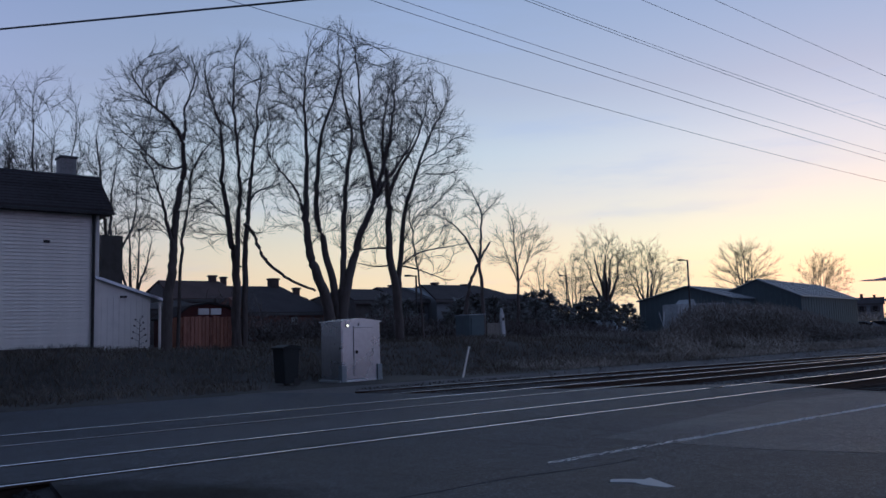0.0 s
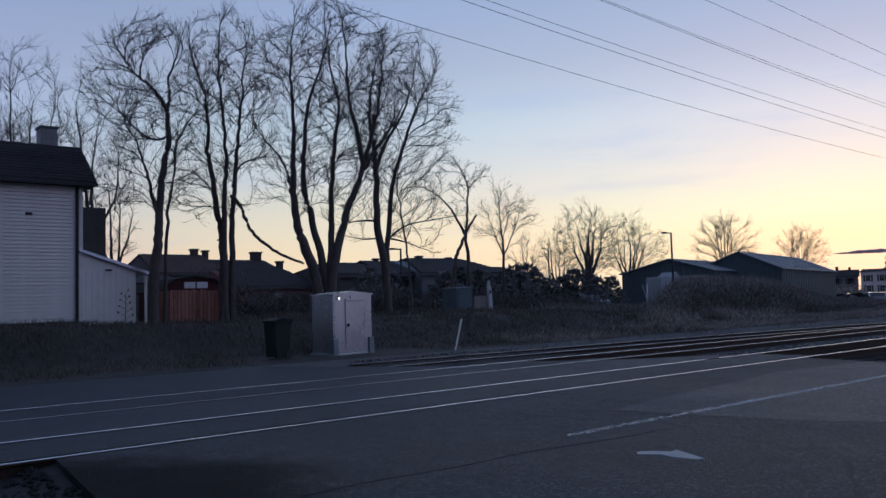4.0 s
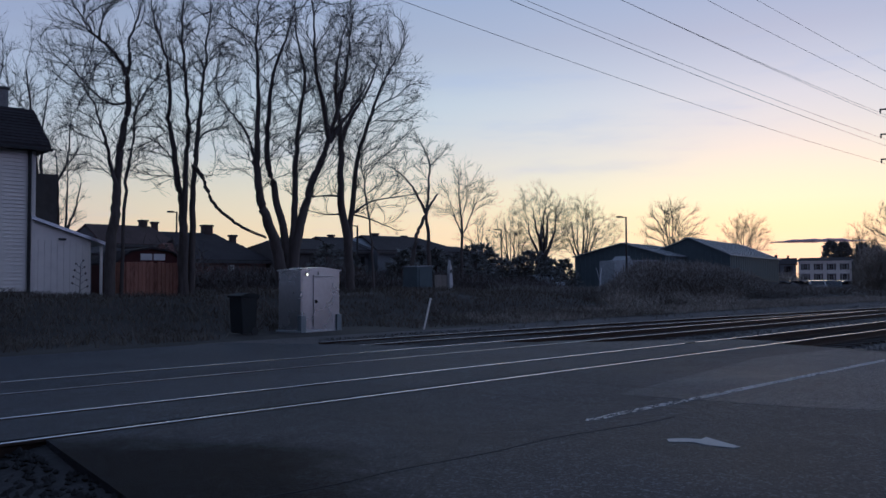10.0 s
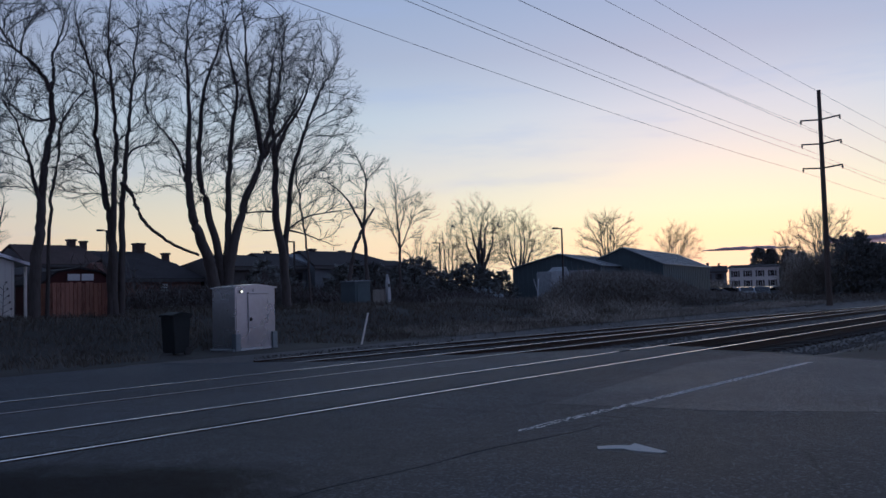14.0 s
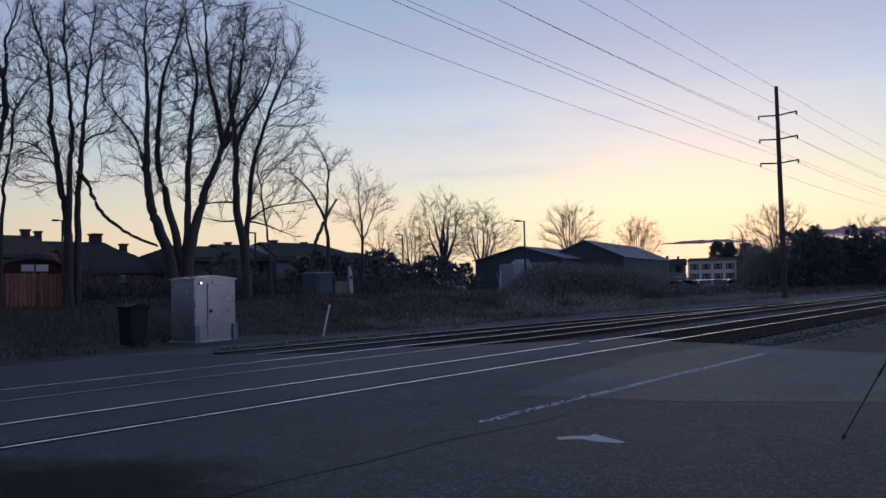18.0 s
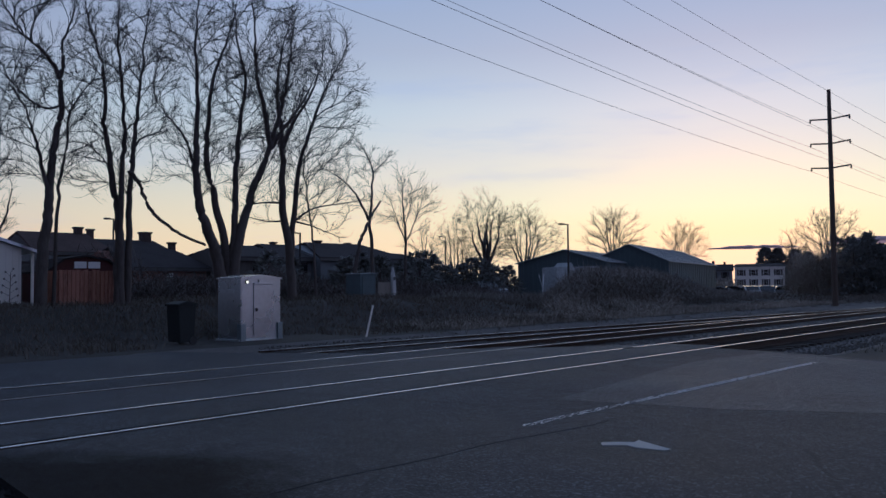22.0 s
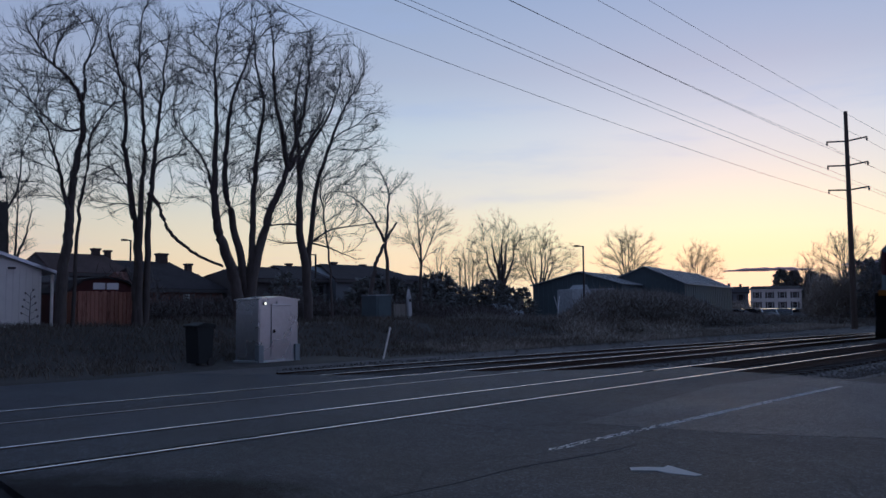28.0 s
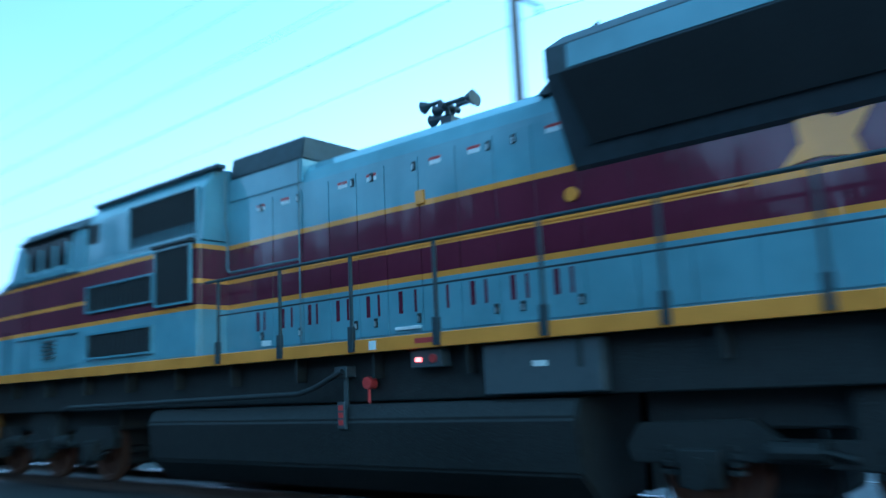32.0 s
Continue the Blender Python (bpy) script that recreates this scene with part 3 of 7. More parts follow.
def colony(rng, lines, points, step_, far, kill, lift, share, low, rounds=64):
    """Boughs that grow from the stems towards the points. Returns places, parents and given radii."""
    pos, par, ways, given, may = [], [], [], [], []
    for pts, r0, r1 in lines:
        total = sum((b - a).length for a, b in zip(pts, pts[1:]))
        done, first = 0.0, len(pos)
        for i, p in enumerate(pts):
            if i:
                done += (p - pts[i - 1]).length
            u = done / total
            d = (pts[min(i + 1, len(pts) - 1)] - pts[max(0, i - 1)]).normalized()
            pos.append(p[:])
            par.append(len(pos) - 2 if i else -1)
            ways.append(d[:])
            given.append(r0 + (r1 - r0) * u ** 0.85)
            may.append(i == len(pts) - 1 or (p.z > low and rng.uniform() < share * (0.5 + 0.9 * u)))
    pos, ways = [np.array(v) for v in pos], [np.array(v) for v in ways]
    ids = np.array([i for i, m in enumerate(may) if m])
    kids = dict.fromkeys(ids.tolist(), 0)
    d2 = ((points[:, None, :] - np.array([pos[i] for i in ids])[None]) ** 2).sum(-1)
    near, gap = ids[d2.argmin(1)], d2.min(1)
    for it in range(rounds):
        act = gap < far * far
        if not act.any():
            break
        v = points - np.array([pos[i] for i in near])
        ahead = (v * np.array([ways[i] for i in near])).sum(1) > 0.08 * np.sqrt(gap)
        act &= ahead | np.array([given[i] > 0 for i in near])   # no bough turns back on itself
        if not act.any():
            break
        who, back = np.unique(near[act], return_inverse=True)
        at = np.array([pos[i] for i in near[act]])
        v = points[act] - at
        v /= np.linalg.norm(v, axis=1)[:, None] + 1e-9
        pull = np.zeros((len(who), 3))
        np.add.at(pull, back.ravel(), v)
        pull /= np.linalg.norm(pull, axis=1)[:, None] + 1e-9
        fresh = []
        for j, i in enumerate(who.tolist()):
            if kids[i] >= 3:
                continue
            kids[i] += 1
            d = 0.55 * pull[j] + ways[i] + np.array((0, 0, lift)) + rng.normal(0, 0.16, 3)
            d /= np.linalg.norm(d)
            if d[2] < -0.35:
                continue
            fresh.append(len(pos))
            kids[len(pos)] = 0
            pos.append(pos[i] + d * step_)
            ways.append(d)
            par.append(i)
            given.append(0.0)
        if not fresh:
            break
        d2 = ((points[:, None, :] - np.array([pos[i] for i in fresh])[None]) ** 2).sum(-1)
        m = d2.min(1)
        closer = m < gap
        near[closer] = np.array(fresh)[d2.argmin(1)][closer]
        gap = np.minimum(gap, m)
        left = gap > kill * kill
        points, near, gap = points[left], near[left], gap[left]
        if not len(points):
            break
    return pos, par, ways, given


def twig_mesh(vs, fs, p, d, length, r, bend):
    """A fine bent shoot: two three-sided lengths."""
    k = 1.0 / (math.sqrt(d[0] * d[0] + d[1] * d[1]) + 1e-6)
    ux, uy = -d[1] * k, d[0] * k
    wx, wy, wz = -d[2] * uy, d[2] * ux, d[0] * uy - d[1] * ux
    i = len(vs)
    mx, my, mz = p[0] + d[0] * length * 0.5, p[1] + d[1] * length * 0.5, p[2] + d[2] * length * 0.5
    for (x, y, z), q in ((p, r), ((mx, my, mz), r * 0.75)):
        for c, s in ((1.0, 0.0), (-0.5, 0.866), (-0.5, -0.866)):
            vs.append((x + q * (c * ux + s * wx), y + q * (c * uy + s * wy), z + q * s * wz))
    vs.append((mx + (d[0] + bend[0]) * length * 0.5, my + (d[1] + bend[1]) * length * 0.5, mz + (d[2] + bend[2]) * length * 0.5))
    fs += [(i, i + 1, i + 4, i + 3), (i + 1, i + 2, i + 5, i + 4), (i + 2, i, i + 3, i + 5), (i + 3, i + 4, i + 6), (i + 4, i + 5, i + 6), (i + 5, i + 3, i + 6)]


NEAR = dict(step_=0.24, far=2.6, kill=0.34, lift=0.17, share=0.42, tip=0.0095, power=2.35, shoots=2.2, shoot=(0.28, 0.68), shoot_r=0.006, fade=0.034, twiglets=3)
MID = dict(NEAR, step_=0.32, kill=0.5, tip=0.01, shoot=(0.35, 0.9), shoot_r=0.0064)
DISTANT = dict(NEAR, step_=0.6, far=5.0, kill=0.85, tip=0.018, shoots=3.4, shoot=(0.6, 1.4), shoot_r=0.011, fade=0.07)


def bough_tree(name, label, at, stems, clouds, spec, seed, group="bare trees", low=2.5):
    """A leafless tree: stems are ((x, z) or (x, y, z) points, sideways lean, foot radius, tip radius);
    clouds are (count, centre, radii), the volumes that its boughs fill."""
    rng = np.random.RandomState(seed)
    root = thing(name, label, "tree", group, pose(*at))
    lines = []
    for line, lean, r0, r1 in stems:
        foot, top = line[0][-1], max(q[-1] for q in line)
        y0, lo = 0.0, max(0.0, foot)
        if lines and foot > 0.3:
            hit = min((p for pts, a, b in lines for p in pts), key=lambda p: (p.x - line[0][0] - p.y * at[0] / at[1]) ** 2 + (p.z - foot) ** 2)
            y0 = hit.y
        flat = []
        for q in line:
            y = q[1] if len(q) == 3 else y0 + (lean - y0) * max(0.0, q[-1] - lo) / max(0.5, top - lo)
            flat.append((q[0] + y * at[0] / at[1], y, q[-1]))
        pts = smooth_path(flat, 5)
        for p in pts[1:]:
            p += Vector((rng.normal(0, 0.015), rng.normal(0, 0.03), 0))
        lines.append((pts, r0, r1))
    points = np.concatenate([ellipsoid(rng, n, c, r, 0.55 if n > 400 else 0.3, seed) for n, c, r in clouds])
    pos, par, ways, rad = colony(rng, lines, points, spec["step_"], spec["far"], spec["kill"], spec["lift"], spec["share"], low)
    n = len(pos)
    load = [0.0] * n
    branches = [[] for i in range(n)]
    size = list(rad)
    for i in range(n - 1, -1, -1):
        if not rad[i]:
            size[i] = (load[i] or spec["tip"] ** spec["power"]) ** (1 / spec["power"])
        j = par[i]
        if j >= 0:
            branches[j].append(i)
            if not rad[i]:
                load[j] += size[i] ** spec["power"]
    wood, twig = ([], []), ([], [])
    for pts, r0, r1 in lines:
        m = len(pts)
        tube(*wood, pts, [r0 + (r1 - r0) * (i / (m - 1)) ** 0.85 for i in range(m)], 8 if r0 > 0.05 else 5)
    heads = [i for i in range(n) if not rad[i] and rad[par[i]]]
    while heads:
        i = heads.pop()
        j = par[i]
        chain, rs = [pos[j], pos[i]], [min(size[i] * 1.25, size[j]), size[i]]
        while branches[i]:
            kids = sorted(branches[i], key=lambda q: -size[q])
            heads += kids[1:]
            i = kids[0]
            chain.append(pos[i])
            rs.append(min(size[i], rs[-1]))
        big = rs[0] > 0.022
        tube(*(wood if big else twig), chain, rs, 5 if rs[0] > 0.035 else 4 if big else 3)
    lo, hi = spec["shoot"]
    for i in range(n):
        if rad[i] > 0.035 or size[i] > spec["fade"]:
            continue
        k = int(spec["shoots"] + rng.uniform()) + (0 if branches[i] else 2)
        d = ways[i]
        for q in range(k):
            side = np.cross(d, rng.normal(0, 1, 3))
            side /= np.linalg.norm(side)
            e = d + side * rng.uniform(0.35, 1.0) + np.array((0, 0, 0.2))
            e /= np.linalg.norm(e)
            length, bend = rng.uniform(lo, hi), (rng.normal(0, 0.12), rng.normal(0, 0.12), rng.uniform(0.0, 0.3))
            p = pos[i] + d * (rng.uniform(-0.5, 0.5) * spec["step_"] if branches[i] else 0)
            twig_mesh(*twig, p, e.tolist(), length, min(spec["shoot_r"], size[i]), bend)
            for w in range(spec["twiglets"]):
                u = rng.uniform(0.2, 0.85)
                f = e + rng.normal(0, 0.42, 3) + np.array((0, 0, 0.15))
                f /= np.linalg.norm(f)
                o = p + e * length * u + np.array(bend) * length * max(0.0, u - 0.5)
                twig_mesh(*twig, o, f.tolist(), length * rng.uniform(0.3, 0.6), spec["shoot_r"] * 0.62, bend)
    link("trunk", pydata("trunk", *wood, BARK, True), root, "dark furrowed trunk and limbs")
    link("crown", pydata("crown", *twig, TWIG, True), root, "bare fine twigs")
    return root


TY = 26.2
GZ = 0.9
bough_tree("maple_tree", "tall leafless maple with a dark trunk", (10.2, TY, GZ),
           [([(0.02, -0.3), (0.1, 1.68), (0.22, 2.65), (0.28, 3.56), (0.35, 4.61), (0.51, 5.55), (0.61, 6.35), (0.55, 7.21), (0.3, 7.65), (-0.06, 7.99), (-0.52, 8.31), (-1.05, 9.0)], 0.0, 0.2, 0.016),
            ([(0.55, 7.15), (0.68, 7.7), (0.62, 8.3), (0.91, 9.16), (1.17, 10.2)], 0.4, 0.085, 0.012),
            ([(0.46, -0.2), (0.51, 2.46), (0.6, 3.97), (0.79, 5.04), (0.87, 6.12), (1.0, 6.43), (1.52, 7.28), (2.1, 7.64)], 0.5, 0.07, 0.012),
            ([(0.28, 3.5), (-0.01, 4.58), (-0.21, 5.21), (-0.42, 5.84), (-0.85, 6.6)], -0.6, 0.075, 0.012),
            ([(0.6, 6.3), (0.23, 6.15), (-0.23, 6.25), (-0.7, 6.6)], -0.2, 0.05, 0.012)],
           [(1250, (-0.05, 0, 7.4), (1.85, 2.0, 2.6)), (260, (0.1, 0, 4.6), (1.9, 1.7, 2.2))], NEAR, 3, low=2.6)
bough_tree("maple_tree", "tall leafless maple with four close stems", (12.6, TY, GZ),
           [([(0.12, -0.3), (0.15, 2.33), (0.05, 3.27), (-0.13, 4.08), (-0.26, 5.16), (-0.4, 5.97), (-0.38, 7.07), (-0.53, 8.02), (-0.9, 9.06), (-1.1, 9.9)], 0.2, 0.17, 0.012),
            ([(0.2, -0.3), (0.17, 3.01), (0.23, 4.65), (0.29, 5.77), (0.13, 7.7), (0.04, 9.08), (0.13, 10.4)], -0.6, 0.13, 0.012),
            ([(0.42, -0.3), (0.46, 3.02), (0.57, 4.68), (0.73, 6.37), (0.88, 7.8), (1.02, 9.25), (1.2, 10.6)], 0.5, 0.13, 0.012),
            ([(0.5, 4.8), (0.81, 5.61), (1.42, 5.95), (1.81, 6.3)], 0.6, 0.05, 0.012),
            ([(0.45, -0.1, 4.45), (0.83, -0.25, 4.01), (1.13, -0.35, 3.26), (1.67, -0.42, 2.79), (2.3, -0.45, 2.39), (3.28, -0.45, 2.05)], 0, 0.075, 0.045)],
           [(1200, (0.3, 0, 7.8), (1.6, 1.9, 3.1)), (240, (0.35, 0, 4.7), (1.9, 1.6, 2.1))], NEAR, 8, low=2.9)
bough_tree("maple_tree", "great leafless maple spreading from one root into several stems", (16.3, TY, GZ),
           [([(0.4, -0.3), (0.11, 1.55), (-0.26, 2.56), (-0.59, 3.42), (-0.71, 4.29), (-0.76, 5.45), (-0.68, 6.63), (-0.73, 8.1), (-0.77, 9.58), (-0.6, 11.2)], -0.3, 0.25, 0.014),
            ([(-0.72, 4.3), (-0.87, 4.86), (-1.09, 5.71), (-1.73, 6.51), (-2.28, 7.1)], 0.8, 0.09, 0.012),
            ([(0.6, -0.3), (0.59, 1.2), (0.25, 2.87), (-0.12, 4.18), (-0.34, 5.34), (-0.26, 6.68), (-0.09, 8.19), (0.34, 9.47), (0.78, 10.77), (1.0, 11.9)], 0.9, 0.19, 0.014),
            ([(0.65, -0.3), (0.72, 1.56), (0.85, 3.19), (0.91, 5.0), (1.09, 6.83), (1.31, 8.24), (0.95, 9.88), (0.78, 11.3)], 0.3, 0.18, 0.014),
            ([(0.7, -0.3), (0.85, 1.56), (1.29, 3.21), (1.74, 4.45), (2.29, 5.57), (2.77, 7.02), (3.16, 8.34), (3.37, 9.81), (3.58, 11.2)], -0.5, 0.23, 0.014),
            ([(2.45, 5.85), (2.06, 7.41), (1.76, 8.46), (1.67, 10.0), (1.5, 11.5)], -1.0, 0.12, 0.012),
            ([(2.45, 5.85), (3.34, 7.09), (4.3, 8.4), (4.7, 9.3)], 0.9, 0.1, 0.012)],
           [(2300, (0.7, 0, 8.4), (3.1, 3.0, 4.1)), (340, (0.4, 0, 5.1), (2.6, 2.3, 2.3))], NEAR, 21, low=3.2)
bough_tree("maple_tree", "tall leafless maple with two stems", (19.4, TY + 0.5, GZ),
           [([(0.75, -0.3), (0.62, 1.85), (0.28, 3.97), (0.3, 5.57), (0.21, 6.84), (0.03, 8.27), (0.23, 9.92), (0.7, 11.4)], 0.3, 0.21, 0.014),
            ([(0.7, 1.6), (0.8, 3.04), (1.08, 5.31), (1.7, 7.0), (2.4, 8.59), (3.0, 9.6), (3.55, 10.5)], -0.3, 0.14, 0.012),
            ([(0.31, 6.1), (0.8, 7.23), (1.95, 9.04), (2.6, 11.3)], 0.8, 0.11, 0.012),
            ([(1.95, -0.3), (1.85, 2.11), (1.57, 4.04), (1.38, 5.5), (1.5, 6.98)], 0.6, 0.06, 0.01),
            ([(0.72, 3.1), (1.77, 3.73), (3.45, 4.06), (4.7, 4.3)], -0.3, 0.05, 0.012),
            ([(0.75, 3.2), (1.96, 3.0), (3.21, 2.63)], 0.3, 0.05, 0.012),
            ([(0.3, 3.9), (-0.57, 3.85), (-1.49, 3.69)], -0.4, 0.055, 0.012),
            ([(0.42, 3.2), (-0.48, 3.12), (-1.31, 3.25)], 0.2, 0.045, 0.012)],
           [(1600, (1.35, 0, 8.2), (2.2, 2.6, 3.7)), (220, (1.2, 0, 4.4), (2.5, 2.2, 2.0))], NEAR, 34, low=2.4)


def crown_tree(name, label, at, rx, top, seed, group, stems=6, spec=MID, bole=0.22, rad=0.2, points=900, low=0.2):
    """A leafless tree with a rounded crown: crooked stems fan out from a short bole."""
    rng = random.Random(seed)
    rx, top = rx * 0.94, top * 0.93
    lines = []
    for k in range(stems):
        a = (k + 0.5) / stems * 2 - 1
        turn = rng.uniform(-0.5, 0.5) + (math.pi if k % 2 else 0.0)
        h = top * (1.0 - 0.3 * a * a) * rng.uniform(0.74, 0.9)
        b = top * bole * rng.uniform(0.7, 1.25)
        x, y = a * rx * 0.72, math.cos(turn) * rx * 0.45 * (1 - a * a)
        j = rx * 0.07
        lines.append(([(a * 0.12, 0, -0.7), (a * 0.2, y * 0.05, b), (x * 0.4 + rng.uniform(-j, j), y * 0.35, b + (h - b) * 0.33), (x * 0.78 + rng.uniform(-j, j), y * 0.7, b + (h - b) * 0.66), (x, y, h)], 0, rad * rng.uniform(0.5, 0.8), 0.02))
    if stems > 2:
        lines.append(([(0, 0, -0.7), (0.03, 0, top * bole * 0.6), (0.0, 0, top * bole * 1.1)], 0, rad * 1.1, rad * 0.6))
    z0 = top * low
    return bough_tree(name, label, at, lines, [(points, (0, 0, (top * 0.97 + z0) / 2 + top * 0.05), (rx, rx, (top * 0.97 - z0) / 2)), (points // 6 + 10, (0, 0, z0 + 0.2 * top), (rx * 0.9, rx * 0.9, top * 0.2))], spec, seed, group, top * low * 0.8)


bough_tree("young_tree", "leaning leafless tree with a broken double stem", (29.3, 32.0, 0.8),
           [([(0.07, -0.3), (0.04, 2.79), (-0.08, 4.12), (0.04, 5.47), (0.12, 6.82), (-0.26, 7.54), (-0.48, 7.9)], 0.2, 0.12, 0.012),
            ([(-1.5, -0.3), (-1.1, 1.6), (-0.83, 2.77), (-0.45, 3.52), (-0.08, 4.12), (0.26, 4.64), (0.69, 5.15)], -0.3, 0.13, 0.05),
            ([(-0.08, 4.1), (-0.5, 4.69), (-0.99, 5.34), (-1.55, 5.86), (-2.22, 6.25), (-3.0, 6.52)], 0.3, 0.09, 0.012),
            ([(0.12, 6.6), (0.66, 7.08), (1.2, 7.5)], 0.3, 0.03, 0.008)],
           [(36, (0.1, 0, 6.7), (1.5, 1.3, 1.6)), (36, (-2.0, 0, 6.6), (1.7, 1.2, 1.5)), (10, (0.3, 0, 4.6), (1.4, 1.0, 1.0))], NEAR, 41)
bough_tree("young_tree", "slender leafless tree with an oval crown", (35.3, 35.5, 0.8),
           [([(0.04, -0.3), (0.02, 1.6), (0.05, 3.76), (-0.06, 4.96), (-0.12, 5.99), (-0.18, 7.1)], 0, 0.12, 0.012), ([(0.02, 3.4), (-0.6, 4.6), (-1.2, 5.9)], 0.4, 0.05, 0.01), ([(0.02, 3.2), (0.8, 4.5), (1.5, 5.9)], -0.4, 0.05, 0.01), ([(0.0, 4.2), (0.5, 5.6), (0.8, 6.6)], 0.5, 0.04, 0.01)],
           [(380, (0.15, 0, 5.4), (2.0, 2.0, 2.2))], MID, 43, low=2.6)
crown_tree("orchard_tree", "broad dark leafless tree against the sunset", (55.2, 45.5, 0.8), 3.3, 9.3, 51, "bare trees", 6, MID, 0.24, 0.4, 1000)
crown_tree("orchard_tree", "spreading leafless tree against the sunset", (61.5, 45.9, 0.8), 3.9, 8.3, 52, "bare trees", 7, MID, 0.16, 0.3, 1000)
crown_tree("orchard_tree", "low leafless tree in a hedge row", (51.0, 45.2, 0.8), 2.4, 6.2, 53, "bare trees", 6, MID, 0.15, 0.16, 420, 0.1)
crown_tree("orchard_tree", "thin low leafless tree in a hedge row", (48.6, 46.6, 0.8), 1.9, 6.3, 54, "bare trees", 4, MID, 0.15, 0.12, 120, 0.1)
for k, (x, y, rx, top, n_) in enumerate(((95.9, 57.0, 4.2, 11.5, 430), (106.4, 52.5, 3.7, 9.5, 380), (101.2, 60.0, 1.6, 6.5, 40), (133.0, 41.7, 5.6, 12.9, 480), (136.4, 30.0, 4.5, 9.6, 240), (131.0, 46.5, 3.0, 9.0, 80), (139.5, 26.5, 4.5, 10.5, 120))):
    crown_tree("far_tree", "leafless tree in the distance, lit by the sunset behind", (x, y, 0.6), rx, top, 60 + k, "far trees", 7, DISTANT, 0.2, 0.3, n_)
for k, (x, y, rx, top) in enumerate(((11.0, 35.5, 2.5, 11.6), (8.9, 37.5, 2.4, 12.6), (6.6, 38.5, 2.3, 12.8), (1.2, 44, 2.6, 12.2), (4.8, 45, 2.4, 13.0), (8.4, 44, 2.4, 13.2), (-3.2, 46, 2.6, 13.2), (-9, 44, 2.8, 13.5), (-16, 43, 2.8, 13), (-23, 46, 3.0, 14), (10.7, 45, 2.4, 12.2), (13.1, 45.5, 2.2, 11.4), (15.6, 46, 2.0, 9.2), (9.5, 45.5, 2.3, 12.4))):
    crown_tree("wood_tree", "tall thin leafless tree behind the house", (x, y, 1.0), rx, top, 80 + k, "trees behind the house", 4, MID, 0.2, 0.2, 300, 0.3)


def evergreen(at, hgt, wid, seed):
    """A dark conifer: trunk and tiers of needled sprays with an uneven edge."""
    rng = random.Random(seed)
    root = thing("evergreen_tree", "dark dense evergreen tree at the trackside", "tree", "evergreens", pose(*at))
    part("trunk", rod(bmesh.new(), (0, 0, -0.2), (0, 0, hgt * 0.9), 0.14, 0.03), BARK, root)
    vs, fs = [], []
    large = 2.2 if hgt > 7 else 1.0
    for k in range(int(330 * hgt / 6 * (1.5 if hgt > 7 else 1.0))):
        u = rng.random() ** 1.15
        z = hgt * (0.02 + 0.98 * u)
        r = wid * (1.02 - u) ** 0.7 * rng.uniform(0.35, 1.1)
        a = rng.uniform(0, 2 * math.pi)
        c = Vector((r * math.cos(a), r * math.sin(a), z))
        for j in range(9):
            d = Vector((math.cos(a) + rng.gauss(0, 0.6), math.sin(a) + rng.gauss(0, 0.6), rng.gauss(0.15, 0.5))).normalized() * rng.uniform(0.18, 0.5) * large
            sd = d.cross(Vector((rng.gauss(0, 1), rng.gauss(0, 1), rng.gauss(0, 1)))).normalized() * 0.06 * large
            i = len(vs)
            vs += [c - sd, c + sd, c + d * 0.6 + sd, c + d]
            fs.append((i, i + 1, i + 2, i + 3))
    link("foliage", pydata("foliage", vs, fs, EVERGREEN), root, "dark needled foliage")


rng = random.Random(5)
for k in range(13, 44):
    u = k / 43
    evergreen((89.0 + 8 * u + rng.uniform(-1.5, 3.5), 32.2 - 14.5 * u + rng.uniform(-0.8, 0.8), 0.0), rng.uniform(4.6, 6.6), rng.uniform(1.8, 2.9), 200 + k)
for k, (x, y, h) in enumerate(((205, 79, 9.6), (206.5, 76.5, 9.2), (203.8, 82.0, 5.6), (208.5, 73.0, 9.0), (210.0, 70.5, 8.4), (47.5, 41.5, 2.6), (49.0, 41.0, 3.0), (51.5, 41.5, 2.4), (44, 40, 2.4), (31, 36, 2.6), (27.5, 38.5, 2.9), (29.4, 39.0, 2.6), (37.0, 39.5, 2.9), (39.5, 40.0, 2.6), (33.8, 39.0, 2.5), (41.8, 40.5, 2.8), (38.0, 42.5, 3.2), (40.4, 42.8, 2.9), (43.0, 42.2, 3.4), (45.4, 42.6, 3.0), (46.4, 44.0, 3.6), (50.2, 43.0, 3.1), (52.6, 43.2, 2.8), (54.2, 42.4, 2.5))):
    evergreen((x, y, 0.5), h, h * (0.42 if h > 4 else 0.6), 250 + k)


# ---- buildings ----
def window(root, x, y, z, w, h, frame_mat, glass=None, shutters=None):
    """A sash window on a wall that faces -y, in the thing's space."""
    fr = part("window", bx(x - w / 2 - 0.07, x + w / 2 + 0.07, y - 0.05, y, z - 0.07, z + h + 0.07, 0.008), frame_mat, root, "framed window")
    for dz in (0, h / 2):
        for dx in (0, w / 2):
            part("pane", bx(x - w / 2 + dx + 0.02, x + dx - 0.02, y - 0.062, y - 0.05, z + dz + 0.02, z + dz + h / 2 - 0.02), glass or GLASS_DARK, fr)
    part("sill", bx(x - w / 2 - 0.12, x + w / 2 + 0.12, y - 0.12, y, z - 0.12, z - 0.07), frame_mat, fr)
    if shutters:
        for s in (-1, 1):
            part("shutter", bx(x + s * (w / 2 + 0.28) - 0.18, x + s * (w / 2 + 0.28) + 0.18, y - 0.04, y, z - 0.05, z + h + 0.05), shutters, root, "dark shutter")


